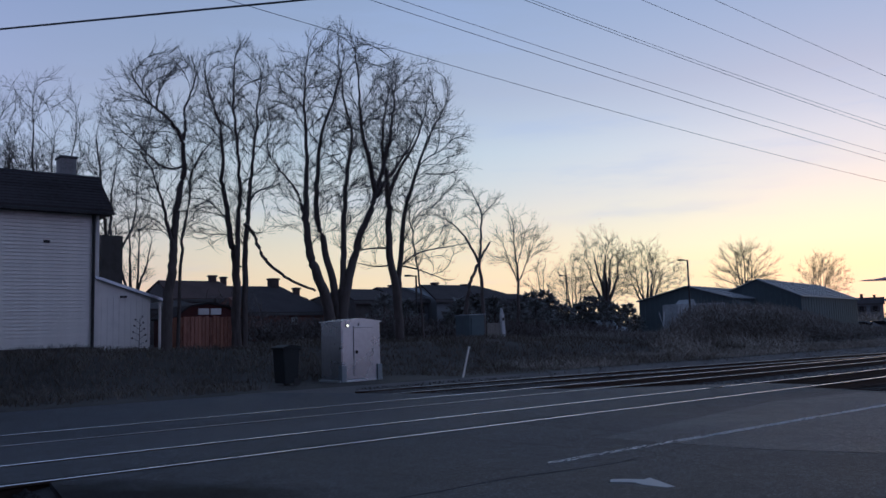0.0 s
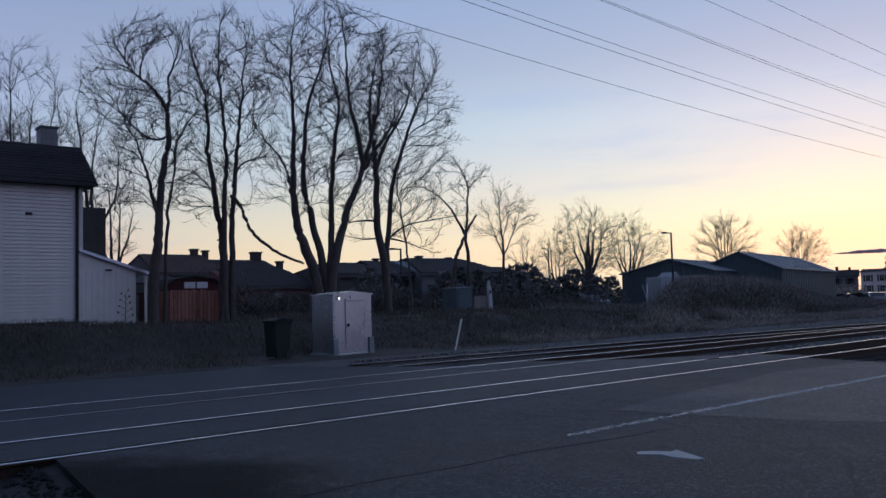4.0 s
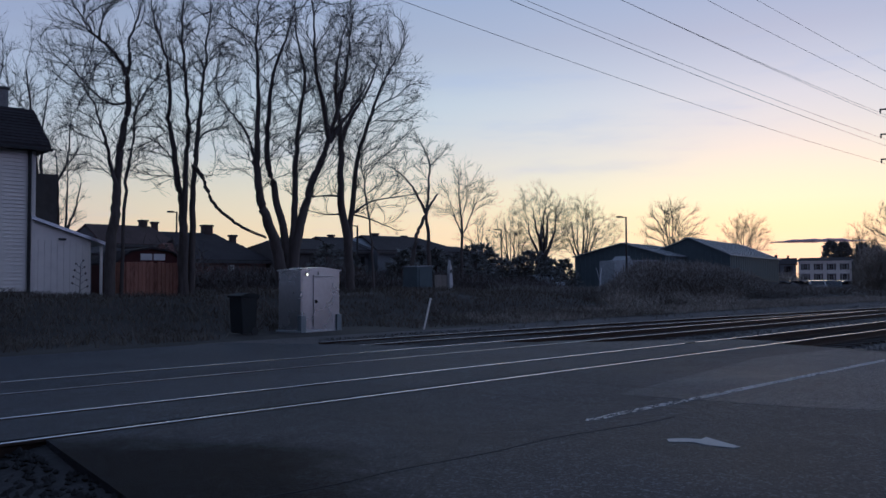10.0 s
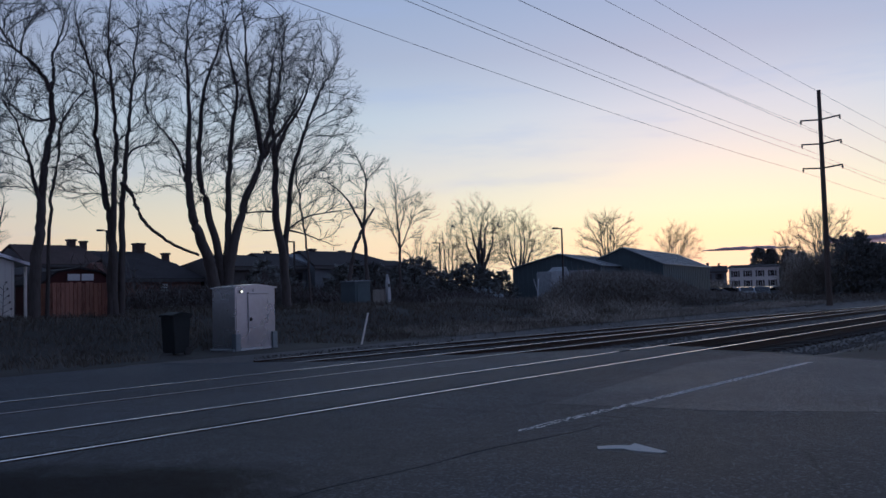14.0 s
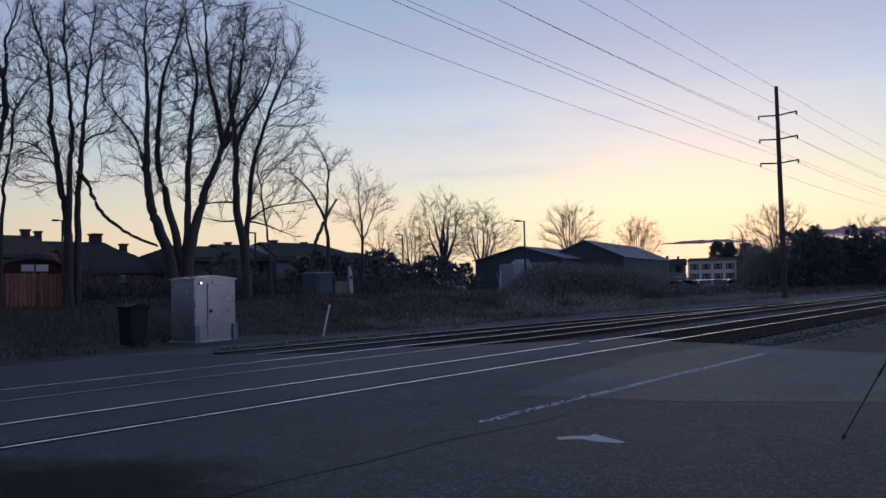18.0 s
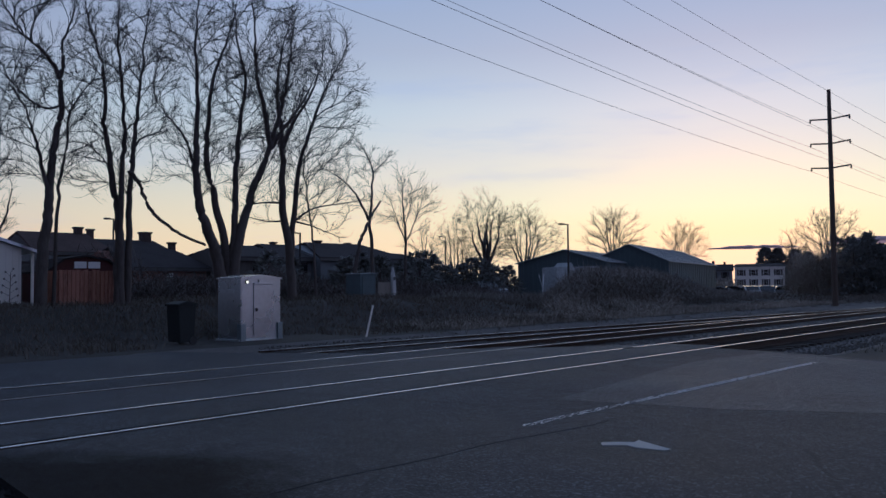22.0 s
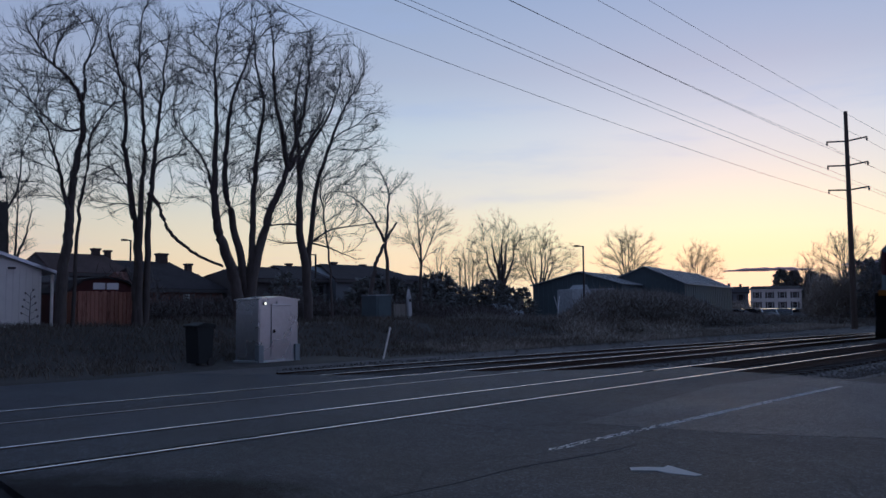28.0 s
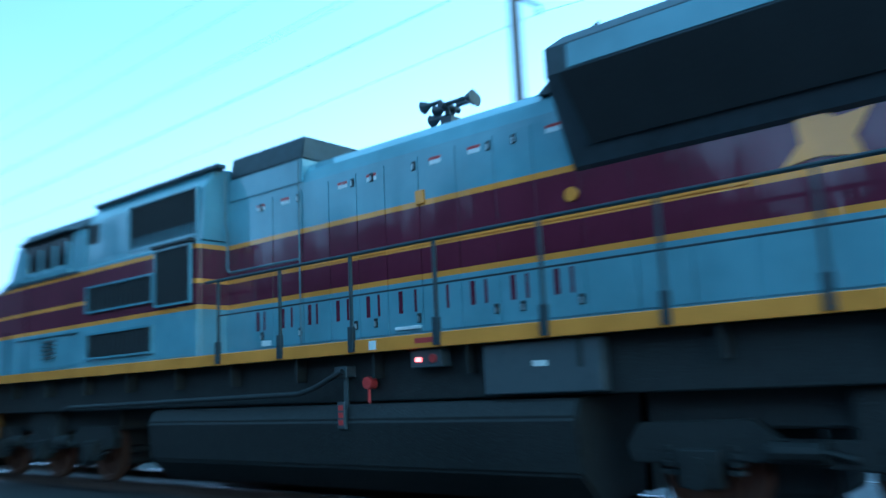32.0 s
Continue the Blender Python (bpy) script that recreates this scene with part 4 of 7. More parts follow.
def gable_house(name, label, m, w, dep, eave, ridge, wall_mat, roof_mat, chimneys=(), windows=(), category="house", along=True, group="", hip=0.0, shutters=None, glass=None):
    """A house in its own space: front on y = 0, x across, ridge along x (or along y)."""
    root = thing(name, label, category, group, m)
    if along:
        prof = [(0, -0.5), (0, eave), (dep / 2, ridge - 0.1), (dep, eave), (dep, -0.5)]
        part("wall", prism(prof, "x", 0, w), wall_mat, root)
        ov = 0.3
        for s, y0 in ((1, 0.0), (-1, dep)):
            sl = (ridge - eave) / (dep / 2)
            bm = bmesh.new()
            q = [(-ov, y0 - s * ov, eave - sl * ov), (w + ov, y0 - s * ov, eave - sl * ov), (w + ov - hip, dep / 2, ridge), (-ov + hip, dep / 2, ridge)]
            f = bm.faces.new([bm.verts.new(p) for p in q])
            r = bmesh.ops.extrude_face_region(bm, geom=[f])
            bmesh.ops.translate(bm, verts=[v for v in r["geom"] if isinstance(v, bmesh.types.BMVert)], vec=(0, 0, 0.14))
            bmesh.ops.recalc_face_normals(bm, faces=bm.faces[:])
            part("roof", bm, roof_mat, root, "pitched roof slope")
    else:
        prof = [(0, -0.5), (0, eave), (w / 2, ridge - 0.1), (w, eave), (w, -0.5)]
        part("wall", prism(prof, "y", 0, dep), wall_mat, root)
        for s, x0 in ((1, 0.0), (-1, w)):
            sl = (ridge - eave) / (w / 2)
            bm = bmesh.new()
            q = [(x0 - s * 0.3, -0.3, eave - sl * 0.3), (x0 - s * 0.3, dep + 0.3, eave - sl * 0.3), (w / 2, dep + 0.3, ridge), (w / 2, -0.3, ridge)]
            f = bm.faces.new([bm.verts.new(p) for p in q])
            r = bmesh.ops.extrude_face_region(bm, geom=[f])
            bmesh.ops.translate(bm, verts=[v for v in r["geom"] if isinstance(v, bmesh.types.BMVert)], vec=(0, 0, 0.14))
            bmesh.ops.recalc_face_normals(bm, faces=bm.faces[:])
            part("roof", bm, roof_mat, root, "pitched roof slope")
    for x, y, h, t in chimneys:
        part("chimney", box(bx(x - t, x + t, y - t, y + t, eave, ridge + h), x - t - 0.06, x + t + 0.06, y - t - 0.06, y + t + 0.06, ridge + h - 0.12, ridge + h), SOOTBRICK, root, "sooty brick chimney")
    for x, z, ww, hh in windows:
        window(root, x, 0, z, ww, hh, SIDING if wall_mat is SIDING or wall_mat is BRICK else DARKWALL, glass, shutters)
    part("fascia", bx(-0.3, w + 0.3, -0.34, -0.28, eave - 0.2, eave - 0.02) if along else bx(-0.28, -0.22, -0.3, dep, eave - 0.2, eave - 0.02), SIDING if wall_mat is SIDING else DARKWALL, root)
    return root


# the clapboard house beside the line
HX0, HX1, HY, HD = -3.0, 8.2, 27.0, 7.0


def clapboard_house():
    root = thing("clapboard_house", "white clapboard house with a dark steep shingle roof", "house", m=pose(0, 0, 0))
    core = part("wall", bx(HX0, HX1 - 0.02, HY + 0.03, HY + HD, 0.6, 5.6), SIDING, root, "white house wall")
    part("foundation", bx(HX0 - 0.02, HX1 + 0.05, HY - 0.03, HY + HD + 0.03, 0.4, 1.12), mat("dark_foundation", (0.06, 0.055, 0.055), 0.9, vary=0.3), root, "dark stone foundation")
    n = 38
    me = None
    for k in range(n):
        z = 1.13 + k * (5.5 - 1.13) / n
        if me is None:
            bm = prism([(HY - 0.036, 0.0), (HY + 0.03, 0.0), (HY + 0.03, 0.117), (HY + 0.004, 0.117)], "x", HX0, HX1)
            me = bpy.data.meshes.new("clapboard")
            bm.to_mesh(me)
            bm.free()
            me.materials.append(SIDING)
        link("clapboard", me, root, "", (0, 0, z))
    part("corner_board", bx(HX1 - 0.01, HX1 + 0.09, HY - 0.03, HY + 0.1, 1.1, 5.5), SIDING, root)
    part("downpipe", rod(bmesh.new(), (HX1 - 0.1, HY - 0.08, 1.0), (HX1 - 0.1, HY - 0.08, 5.45), 0.05), BLACKSTEEL, root, "dark downpipe")
    slope = [(HY - 0.35, 5.42), (HY - 0.35, 5.56), (HY + 1.35, 6.95), (HY + 3.5, 7.15), (HY + HD - 1.35, 6.95), (HY + HD + 0.35, 5.56), (HY + HD + 0.35, 5.42)]
    bm = prism(slope, "x", HX0 - 0.3, HX1 + 0.42)
    part("roof", bm, ROOF, root, "steep dark shingle roof")
    rows = 12
    for k in range(rows):
        u0, u1 = k / rows, (k + 1) / rows
        y0, y1 = HY - 0.35 + 1.7 * u0, HY - 0.35 + 1.7 * u1
        z0, z1 = 5.56 + 1.39 * u0, 5.56 + 1.39 * u1
        part("shingle_course", prism([(y0, z0), (y0, z0 + 0.035), (y1, z1 + 0.012), (y1, z1)], "x", HX0 - 0.3, HX1 + 0.43), ROOF, root)
    part("gutter", bx(HX0 - 0.3, HX1 + 0.45, HY - 0.46, HY - 0.35, 5.40, 5.5, 0.02), BLACKSTEEL, root, "dark gutter")
    c = part("chimney", bx(7.6, 8.12, HY + 2.2, HY + 2.8, 6.2, 7.75), mat("pale_chimney", (0.3, 0.29, 0.28), 0.9, vary=0.25), root, "pale rendered chimney")
    part("chimney_cap", bx(7.56, 8.16, HY + 2.16, HY + 2.84, 7.68, 7.77, 0.01), CONCRETE, c)
    part("wall_lamp", bx(6.6, 6.78, HY - 0.1, HY - 0.01, 4.45, 4.53, 0.01), BLACKSTEEL, root)
    # lean-to
    ann = part("lean_to", prism([(8.2, 0.6), (8.2, 3.32), (10.0, 2.72), (10.0, 0.6)], "y", HY + 0.05, HY + 4.0), SIDING, root, "white lean-to addition")
    part("lean_to_roof", prism([(8.16, 3.34), (8.16, 3.44), (10.45, 2.68), (10.45, 2.58)], "y", HY - 0.12, HY + 4.2), GALV, ann)
    for k in range(9):
        part("batten", bx(8.4 + k * 0.19, 8.42 + k * 0.19, HY + 0.035, HY + 0.05, 0.95, 2.72), SIDING, ann)
    part("lean_to_lamp", bx(9.0, 9.2, HY - 0.06, HY + 0.04, 2.72, 2.78, 0.01), BLACKSTEEL, ann)
    part("porch_post", rod(bmesh.new(), (10.35, HY + 0.1, 0.8), (10.35, HY + 0.1, 2.6), 0.05), SIDING, ann)
    part("flue_block", bx(9.6, 10.4, HY + 4.3, HY + 5.2, 0.6, 5.3), DARKWALL, root, "dark brick flue block")
    return root


clapboard_house()
gable_house("house", "dim dark house with a gabled shingle roof and brick chimney", pose(20.3, 52, 0.8), 4.6, 7.0, 3.0, 4.3, DARKWALL, mat("brown_shingle", (0.075, 0.055, 0.05), 0.95, scale=3, vary=0.3, bump=0.5, bscale=25, spec=0.15), [(4.0, 3.5, 0.55, 0.22)], [(1.1, 1.1, 0.8, 1.2), (3.2, 1.1, 0.8, 1.2)], group="houses behind the trees", hip=0.4)
gable_house("house", "dim dark house with a long shingle roof and large chimney", pose(24.6, 52.5, 0.8), 5.4, 7.0, 2.8, 4.0, DARKWALL, ROOF, [(4.75, 3.5, 0.75, 0.32), (0.75, 3.5, 0.8, 0.18)], [(1.3, 0.9, 0.9, 1.2)], group="houses behind the trees", hip=0.3)
gable_house("house", "dark red-brown cottage with lit-edged windows", pose(22.6, 46, 0.8), 5.6, 6.0, 1.9, 3.1, BRICK, ROOF, [(4.9, 3.0, 0.55, 0.18)], [(3.18, 0.33, 0.3, 0.46), (3.69, 0.33, 0.3, 0.46), (3.1, 1.25, 0.26, 0.28)], group="houses behind the trees", hip=1.0)
gable_house("house", "dim house with a hipped dark roof", pose(28.4, 43, 0.8), 4.2, 6.5, 2.5, 3.3, DARKWALL, ROOF, [], [(1.5, 0.9, 0.8, 1.1)], group="houses behind the trees", hip=1.1)
gable_house("house", "pale dim house with a gabled roof", pose(32.4, 44, 0.8), 3.6, 6.0, 2.6, 3.5, mat("pale_wall", (0.17, 0.18, 0.19), 0.8, vary=0.15), ROOF, [(1.6, 3, 0.3, 0.15)], [(1.8, 1.2, 0.7, 1.0)], group="houses behind the trees", hip=0.6)
gable_house("house", "grey house with a broad hipped roof and two chimneys", pose(34.9, 43, 0.8), 8.0, 7.0, 2.6, 3.7, mat("pale_wall", (0.17, 0.18, 0.19), 0.8, vary=0.15), ROOF, [(2.6, 3.5, 0.3, 0.18), (5.4, 3.5, 0.22, 0.15)], [(2.0, 0.9, 0.8, 1.2), (5.6, 0.9, 0.8, 1.2)], group="houses behind the trees", hip=1.7)
gable_house("house", "low dark outbuilding behind the young trees", pose(42.3, 43.5, 0.7), 3.2, 6.0, 2.6, 3.2, DARKWALL, ROOF, [], [(1.5, 1.0, 0.7, 1.0)], group="houses behind the trees")
gable_house("house", "dark barn roof beside the lean-to", pose(13.5, 47, 0.8), 6.5, 8.0, 2.1, 2.7, DARKWALL, ROOF, [], [(4.8, 1.2, 0.8, 1.0)], group="houses behind the trees")
gable_house("white_house", "white two-storey house with dark shutters", pose(184.0, 78.0, 0.3, 0, 0, -68.3), 10.6, 8.0, 4.9, 5.5, SIDING, ROOF, [], [(1.4 + 2.6 * k, z, 0.9, 1.3) for k in range(4) for z in (0.7, 2.9)], shutters=DARKWALL, hip=0.6)
gable_house("grey_house", "greyish house with a dark roof beyond the parked cars", pose(181.6, 83.6, 0.3, 0, 0, -66), 5.6, 8.0, 4.2, 5.5, mat("pale_wall", (0.17, 0.18, 0.19), 0.8, vary=0.15), ROOF, [(1.5, 4, 0.9, 0.3), (4.0, 4, 0.7, 0.25)], [(1.4 + 2.6 * k, z, 0.9, 1.3) for k in range(2) for z in (0.6, 2.4)], shutters=DARKWALL)


def steel_shed(label, corner, length, width, base, eave, ridge, door=True):
    """A metal shed: gable end towards the crossing, long side to the line."""
    root = thing("steel_shed", label, "shed", "steel sheds", pose(corner[0], corner[1], base, 0, 0, 14.0))
    prof = [(0, -0.4), (0, eave), (width * 0.46, ridge), (width, eave), (width, -0.4)]
    part("wall", prism(prof, "x", 0, length), STEELSIDE, root, "ribbed steel walls")
    for k in range(int(width / 0.45)):
        y = 0.3 + k * 0.45
        top = eave + (ridge - eave) * (y / (width * 0.46) if y < width * 0.46 else (width - y) / (width * 0.54))
        part("rib", bx(-0.03, 0.0, y - 0.03, y + 0.03, 0, top - 0.05), STEELSIDE, root)
    for k in range(int(length / 0.9)):
        part("rib", bx(0.5 + k * 0.9, 0.56 + k * 0.9, -0.03, 0.0, 0, eave - 0.05), STEELSIDE, root)
    for q in ([(-0.2, eave - 0.1), (width * 0.46, ridge + 0.02), (width * 0.46, ridge + 0.1), (-0.2, eave - 0.02)], [(width * 0.46, ridge + 0.02), (width + 0.2, eave - 0.1), (width + 0.2, eave - 0.02), (width * 0.46, ridge + 0.1)]):
        part("roof", prism(q, "x", -0.25, length + 0.25), STEELROOF, root, "pale steel roof sheet")
    for k in range(int(length / 1.2)):
        part("roof_rib", prism([(-0.2, eave - 0.02), (width * 0.46, ridge + 0.1), (width * 0.46, ridge + 0.14), (-0.2, eave + 0.02)], "x", 0.4 + k * 1.2, 0.46 + k * 1.2), STEELROOF, root)
    if door:
        part("roller_door", bx(-0.06, 0.0, 0.6, 3.2, 0, 2.3), mat("pale_door", (0.36, 0.38, 0.4), 0.6, vary=0.1), root, "pale roller door")
    else:
        part("sign_mark", bx(-0.06, -0.02, 5.4, 6.4, eave + 0.1, eave + 0.35), mat("pale_door", (0.36, 0.38, 0.4), 0.6, vary=0.1), root)
    return root


steel_shed("large grey steel shed with a pale metal roof", (66.6, 34.2), 22.0, 7.6, 0.7, 2.75, 4.25, False)
steel_shed("grey steel shed with a pale roller door", (60.2, 36.6), 14.0, 8.0, 0.7, 2.7, 3.7)

# ---- trackside things ----
strip("cabinet_pad", "rough pale concrete pad beside the track", [(10.0, 18.7), (10.9, 18.0), (13.6, 18.1), (16.3, 18.7), (16.6, 21.6), (10.2, 21.6)], CONCRETE, -0.05, 0.15, "", "pad")


def signal_cabinet():
    root = thing("signal_cabinet", "silver steel railway signal cabinet on a concrete pad", "cabinet", m=pose(12.83, 19.40, -0.06, 0, 0, 8))
    w, d, h = 1.5, 0.92, 1.78
    part("body", bx(0, w, 0, d, 0.08, h, 0.012), CABINET, root, "brushed silver cabinet body")
    part("roof", prism([(-0.04, h), (w / 2, h + 0.08), (w + 0.04, h), (w + 0.04, h - 0.04), (-0.04, h - 0.04)], "y", -0.05, d + 0.05, bevel=0.006), CABINET, root, "low pitched lid")
    door = part("door", bx(0.46, 1.2, -0.025, 0.0, 0.2, h - 0.22, 0.008), CABINET, root, "cabinet door")
    part("door_handle", rod(bx(0.52, 0.58, -0.05, -0.025, 0.83, 0.93, 0.006), (0.55, -0.09, 0.88), (0.55, -0.04, 0.88), 0.02), BLACKSTEEL, door)
    for z in (0.32, 0.9, 1.36):
        part("hinge", bx(1.19, 1.24, -0.04, -0.02, z - 0.05, z + 0.05, 0.004), GALV, door)
    part("vent_hood", bx(0.45, 1.2, -0.06, 0.0, h - 0.19, h - 0.15, 0.006), CABINET, root)
    lamp = part("cabinet_lamp", rod(bmesh.new(), (0.2, -0.01, h - 0.13), (0.2, -0.05, h - 0.13), 0.045, n=14), BLACKSTEEL, root)
    part("lamp_glass", rod(bmesh.new(), (0.2, -0.05, h - 0.13), (0.2, -0.06, h - 0.13), 0.036, n=14), mat("cabinet_glow", (1, 0.8, 0.5), 0.3, emit=(1.0, 0.7, 0.4), power=HEAD_POWER * 0.06), lamp, "small lit bulb")
    part("indicator", rod(bmesh.new(), (0.68, -0.01, h - 0.1), (0.68, -0.04, h - 0.1), 0.04, n=12), GALV, root)
    for x in (0.0, w - 0.12):
        part("foot", bx(x - 0.03, x + 0.15, -0.06, 0.1, 0.0, 0.5, 0.01), mat("cabinet_skirt", (0.22, 0.25, 0.27), 0.5, metal=0.5, vary=0.15), root, "grey corner skirt")
    part("skid", bx(-0.08, w + 0.08, -0.02, d + 0.02, -0.02, 0.08, 0.008), GALV, root)
    part("side_vent", bx(-0.02, 0.0, 0.25, 0.8, 1.35, 1.45, 0.004), GALV, root)
    part("conduit", rod(bmesh.new(), (0.02, -0.04, 0.1), (0.02, -0.04, h - 0.2), 0.012), GALV, root)
    return root


signal_cabinet()
b = thing("wheeled_bin", "dark plastic wheeled refuse bin beside the signal cabinet", "bin", m=pose(11.08, 19.6, -0.05, 0, 0, 6))
BINPLASTIC = mat("bin_plastic", (0.022, 0.025, 0.026), 0.6, vary=0.3, spec=0.2)
part("body", prism([(0.06, 0.08), (0.0, 1.02), (0.56, 1.02), (0.5, 0.08)], "y", 0.0, 0.52, bevel=0.02), BINPLASTIC, b)
part("lid", prism([(-0.03, 1.02), (-0.03, 1.07), (0.25, 1.15), (0.6, 1.09), (0.6, 1.02)], "y", -0.03, 0.56, bevel=0.012), BINPLASTIC, b, "domed dark lid")
part("handle_bar", rod(bmesh.new(), (0.62, 0.05, 1.0), (0.62, 0.47, 1.0), 0.018), BINPLASTIC, b)
for y in (-0.02, 0.48):
    part("wheel", rod(bmesh.new(), (0.46, y, 0.11), (0.46, y + 0.06, 0.11), 0.11, n=16), BLACKSTEEL, b)
p = thing("marker_post", "white leaning plastic marker post", "post", m=pose(16.28, 18.14, -0.1, 0, 17.0, 0))
part("post", bx(-0.03, 0.03, -0.015, 0.015, 0, 1.0, 0.008), SIDING, p)
part("cap", bx(-0.035, 0.035, -0.02, 0.02, 0.96, 1.02, 0.008), SIDING, p)

f = thing("board_fence", "weathered red-brown vertical board fence", "fence", m=pose(11.13, 27.0, 0.85))
rr = random.Random(11)
for k in range(15):
    x = k * 0.135
    part("board", bx(x, x + 0.12, -0.02 + rr.uniform(-0.012, 0.012), 0.02, 0.0, 1.22 + rr.uniform(-0.03, 0.02), 0.004), REDWOOD, f)
for z in (0.3, 0.95):
    part("rail", bx(0, 2.02, 0.02, 0.06, z, z + 0.09), REDWOOD, f)
for k in range(9):
    part("board", bx(-0.06, 0.0, 0.05 + k * 0.16, 0.19 + k * 0.16, 0.0, 1.2 + rr.uniform(-0.03, 0.02)), REDWOOD, f)
s_ = thing("red_shed", "dark red garden shed with two white panels under its roof", "shed", m=pose(11.45, 28.6, 0.85))
part("wall", prism([(0, 0), (0, 1.25), (0.5, 1.6), (1.25, 1.72), (2.0, 1.6), (2.5, 1.25), (2.5, 0)], "y", 0, 2.2), mat("shed_red", (0.06, 0.02, 0.019), 0.85, vary=0.3), s_)
part("roof", prism([(-0.1, 1.22), (0.48, 1.66), (1.25, 1.79), (2.02, 1.66), (2.6, 1.22), (2.6, 1.16), (2.0, 1.6), (1.25, 1.72), (0.5, 1.6), (-0.1, 1.16)], "y", -0.12, 2.3), ROOF, s_)
for x in (0.86, 1.34):
    part("white_panel", bx(x, x + 0.42, -0.04, 0.0, 1.32, 1.55, 0.006), WHITE_PANEL, s_, "white panel")

g2 = thing("grey_shed", "small grey shed in the brush", "shed", m=pose(25.4, 29.0, 0.7))
part("wall", bx(0.42, 1.4, 0, 1.0, -0.1, 1.35, 0.01), STEELSIDE, g2)
part("roof", prism([(0.38, 1.33), (1.46, 1.37), (1.46, 1.41), (0.38, 1.37)], "y", -0.05, 1.05), STEELROOF, g2)
part("door", bx(0.55, 1.2, -0.03, 0.0, 0.0, 1.2, 0.006), STEELSIDE, g2)
g3 = thing("fence_panel", "pale weathered fence panel", "fence", m=pose(26.95, 29.0, 0.7))
for k in range(8):
    part("board", bx(k * 0.11, k * 0.11 + 0.1, -0.02, 0.02, 0, 0.95), mat("pale_board", (0.22, 0.2, 0.17), 0.9, vary=0.25), g3)
g4 = thing("upturned_canoe", "white canoe leaning upright against the fence", "canoe", m=pose(27.95, 28.9, 0.7, 0, -3, 0))
part("hull", prism([(-0.1, 0), (0.1, 0), (0.12, 0.6), (0.1, 1.3), (0.0, 1.7), (-0.1, 1.3), (-0.12, 0.6)], "y", -0.06, 0.1, bevel=0.02), mat("canoe_white", (0.5, 0.5, 0.5), 0.5, vary=0.15), g4)
part("seat", bx(-0.06, 0.06, -0.065, -0.055, 1.05, 1.2), BLACKSTEEL, g4)
w = thing("concrete_wall", "low pale concrete retaining wall in the yard", "wall", m=pose(43.4, 36.0, 0.0))
part("wall", prism([(0, -0.2), (0, 0.8), (2.2, 0.86), (5.9, 0.5), (5.9, -0.2)], "y", 0, 0.4), CONCRETE, w)
part("coping", prism([(-0.05, 0.8), (2.2, 0.86), (5.95, 0.5), (5.95, 0.58), (2.2, 0.94), (-0.05, 0.88)], "y", -0.05, 0.45), CONCRETE, w)


def street_lamp(at, hgt, arm):
    root = thing("street_lamp", "thin dark street lamp, unlit", "lamp", "street lamps", pose(*at))
    part("pole", rod(bmesh.new(), (0, 0, -0.2), (0, 0, hgt), 0.09, 0.06), BLACKSTEEL, root)
    part("arm", rod(bmesh.new(), (0, 0, hgt - 0.04), (-arm * 0.7, arm * 0.7, hgt), 0.04), BLACKSTEEL, root)
    part("head", box(bmesh.new(), -arm * 0.7 - 0.25, -arm * 0.7 + 0.15, arm * 0.7 - 0.15, arm * 0.7 + 0.15, hgt - 0.06, hgt + 0.06, 0.02), BLACKSTEEL, root)


street_lamp((51.35, 34.45, 0.6), 5.35, 0.45)
street_lamp((33.2, 43.0, 0.8), 4.2, 0.5)
street_lamp((66.0, 60.0, 0.8), 6.0, 0.5)
street_lamp((27.0, 56.0, 0.8), 5.6, 0.4)


tarp = thing("tarpaulin_frame", "pale tarpaulin draped over a low frame by the shed", "tarpaulin", m=pose(51.9, 36.0, 0.35, 0, 0, -12))
part("cover", prism([(0, 0), (0.05, 2.45), (1.3, 2.5), (1.75, 2.85), (2.1, 2.3), (2.6, 1.2), (2.75, 0)], "y", 0, 1.6, bevel=0.06), mat("pale_tarp", (0.34, 0.36, 0.37), 0.7, scale=2, vary=0.3, bump=0.6, bscale=6), tarp)
for dx, lx in ((-1.6, 0.5), (-1.2, -0.4), (2.5, 0.35)):
    part("pole", rod(bmesh.new(), (dx, -0.2, -0.05), (dx + lx, 0.1, 1.9), 0.03, 0.025), GALV, tarp, "leaning metal pole")

# ---- power line ----
def power_pole(at, top, lift, label):
    root = thing("power_pole", label, "utility pole", "power poles", pose(*at))
    part("pole", rod(bmesh.new(), (0, 0, -0.5), (0, 0, top), 0.2, 0.12, 12), POLEWOOD, root, "tall tapered wooden pole")
    for z in (8.9, 10.5, 12.1):
        z += lift
        part("crossarm", rod(rod(bmesh.new(), (0, 0, z - 0.05), (0, 1.25, z + 0.06), 0.05), (0, 0, z - 0.05), (0, -1.25, z + 0.06), 0.05), BLACKSTEEL, root, "crossarm")
        for y in (-1.22, 1.22):
            part("insulator", rod(rod(bmesh.new(), (0, y, z + 0.05), (0, y, z - 0.2), 0.035), (0, y, z - 0.04), (0, y, z - 0.1), 0.07), BLACKSTEEL, root)
    return root


POLES = [(130.0, 17.4, 14.0, 0.0), (56.4, 17.4, 13.6, 0.0), (-11.8, 17.4, 16.6, 2.75), (-80.0, 17.4, 16.6, 2.75)]
for x, y, top, lift in POLES:
    power_pole((x, y, 0.4), top, lift - 0.4, "tall wooden transmission pole with three crossarms")


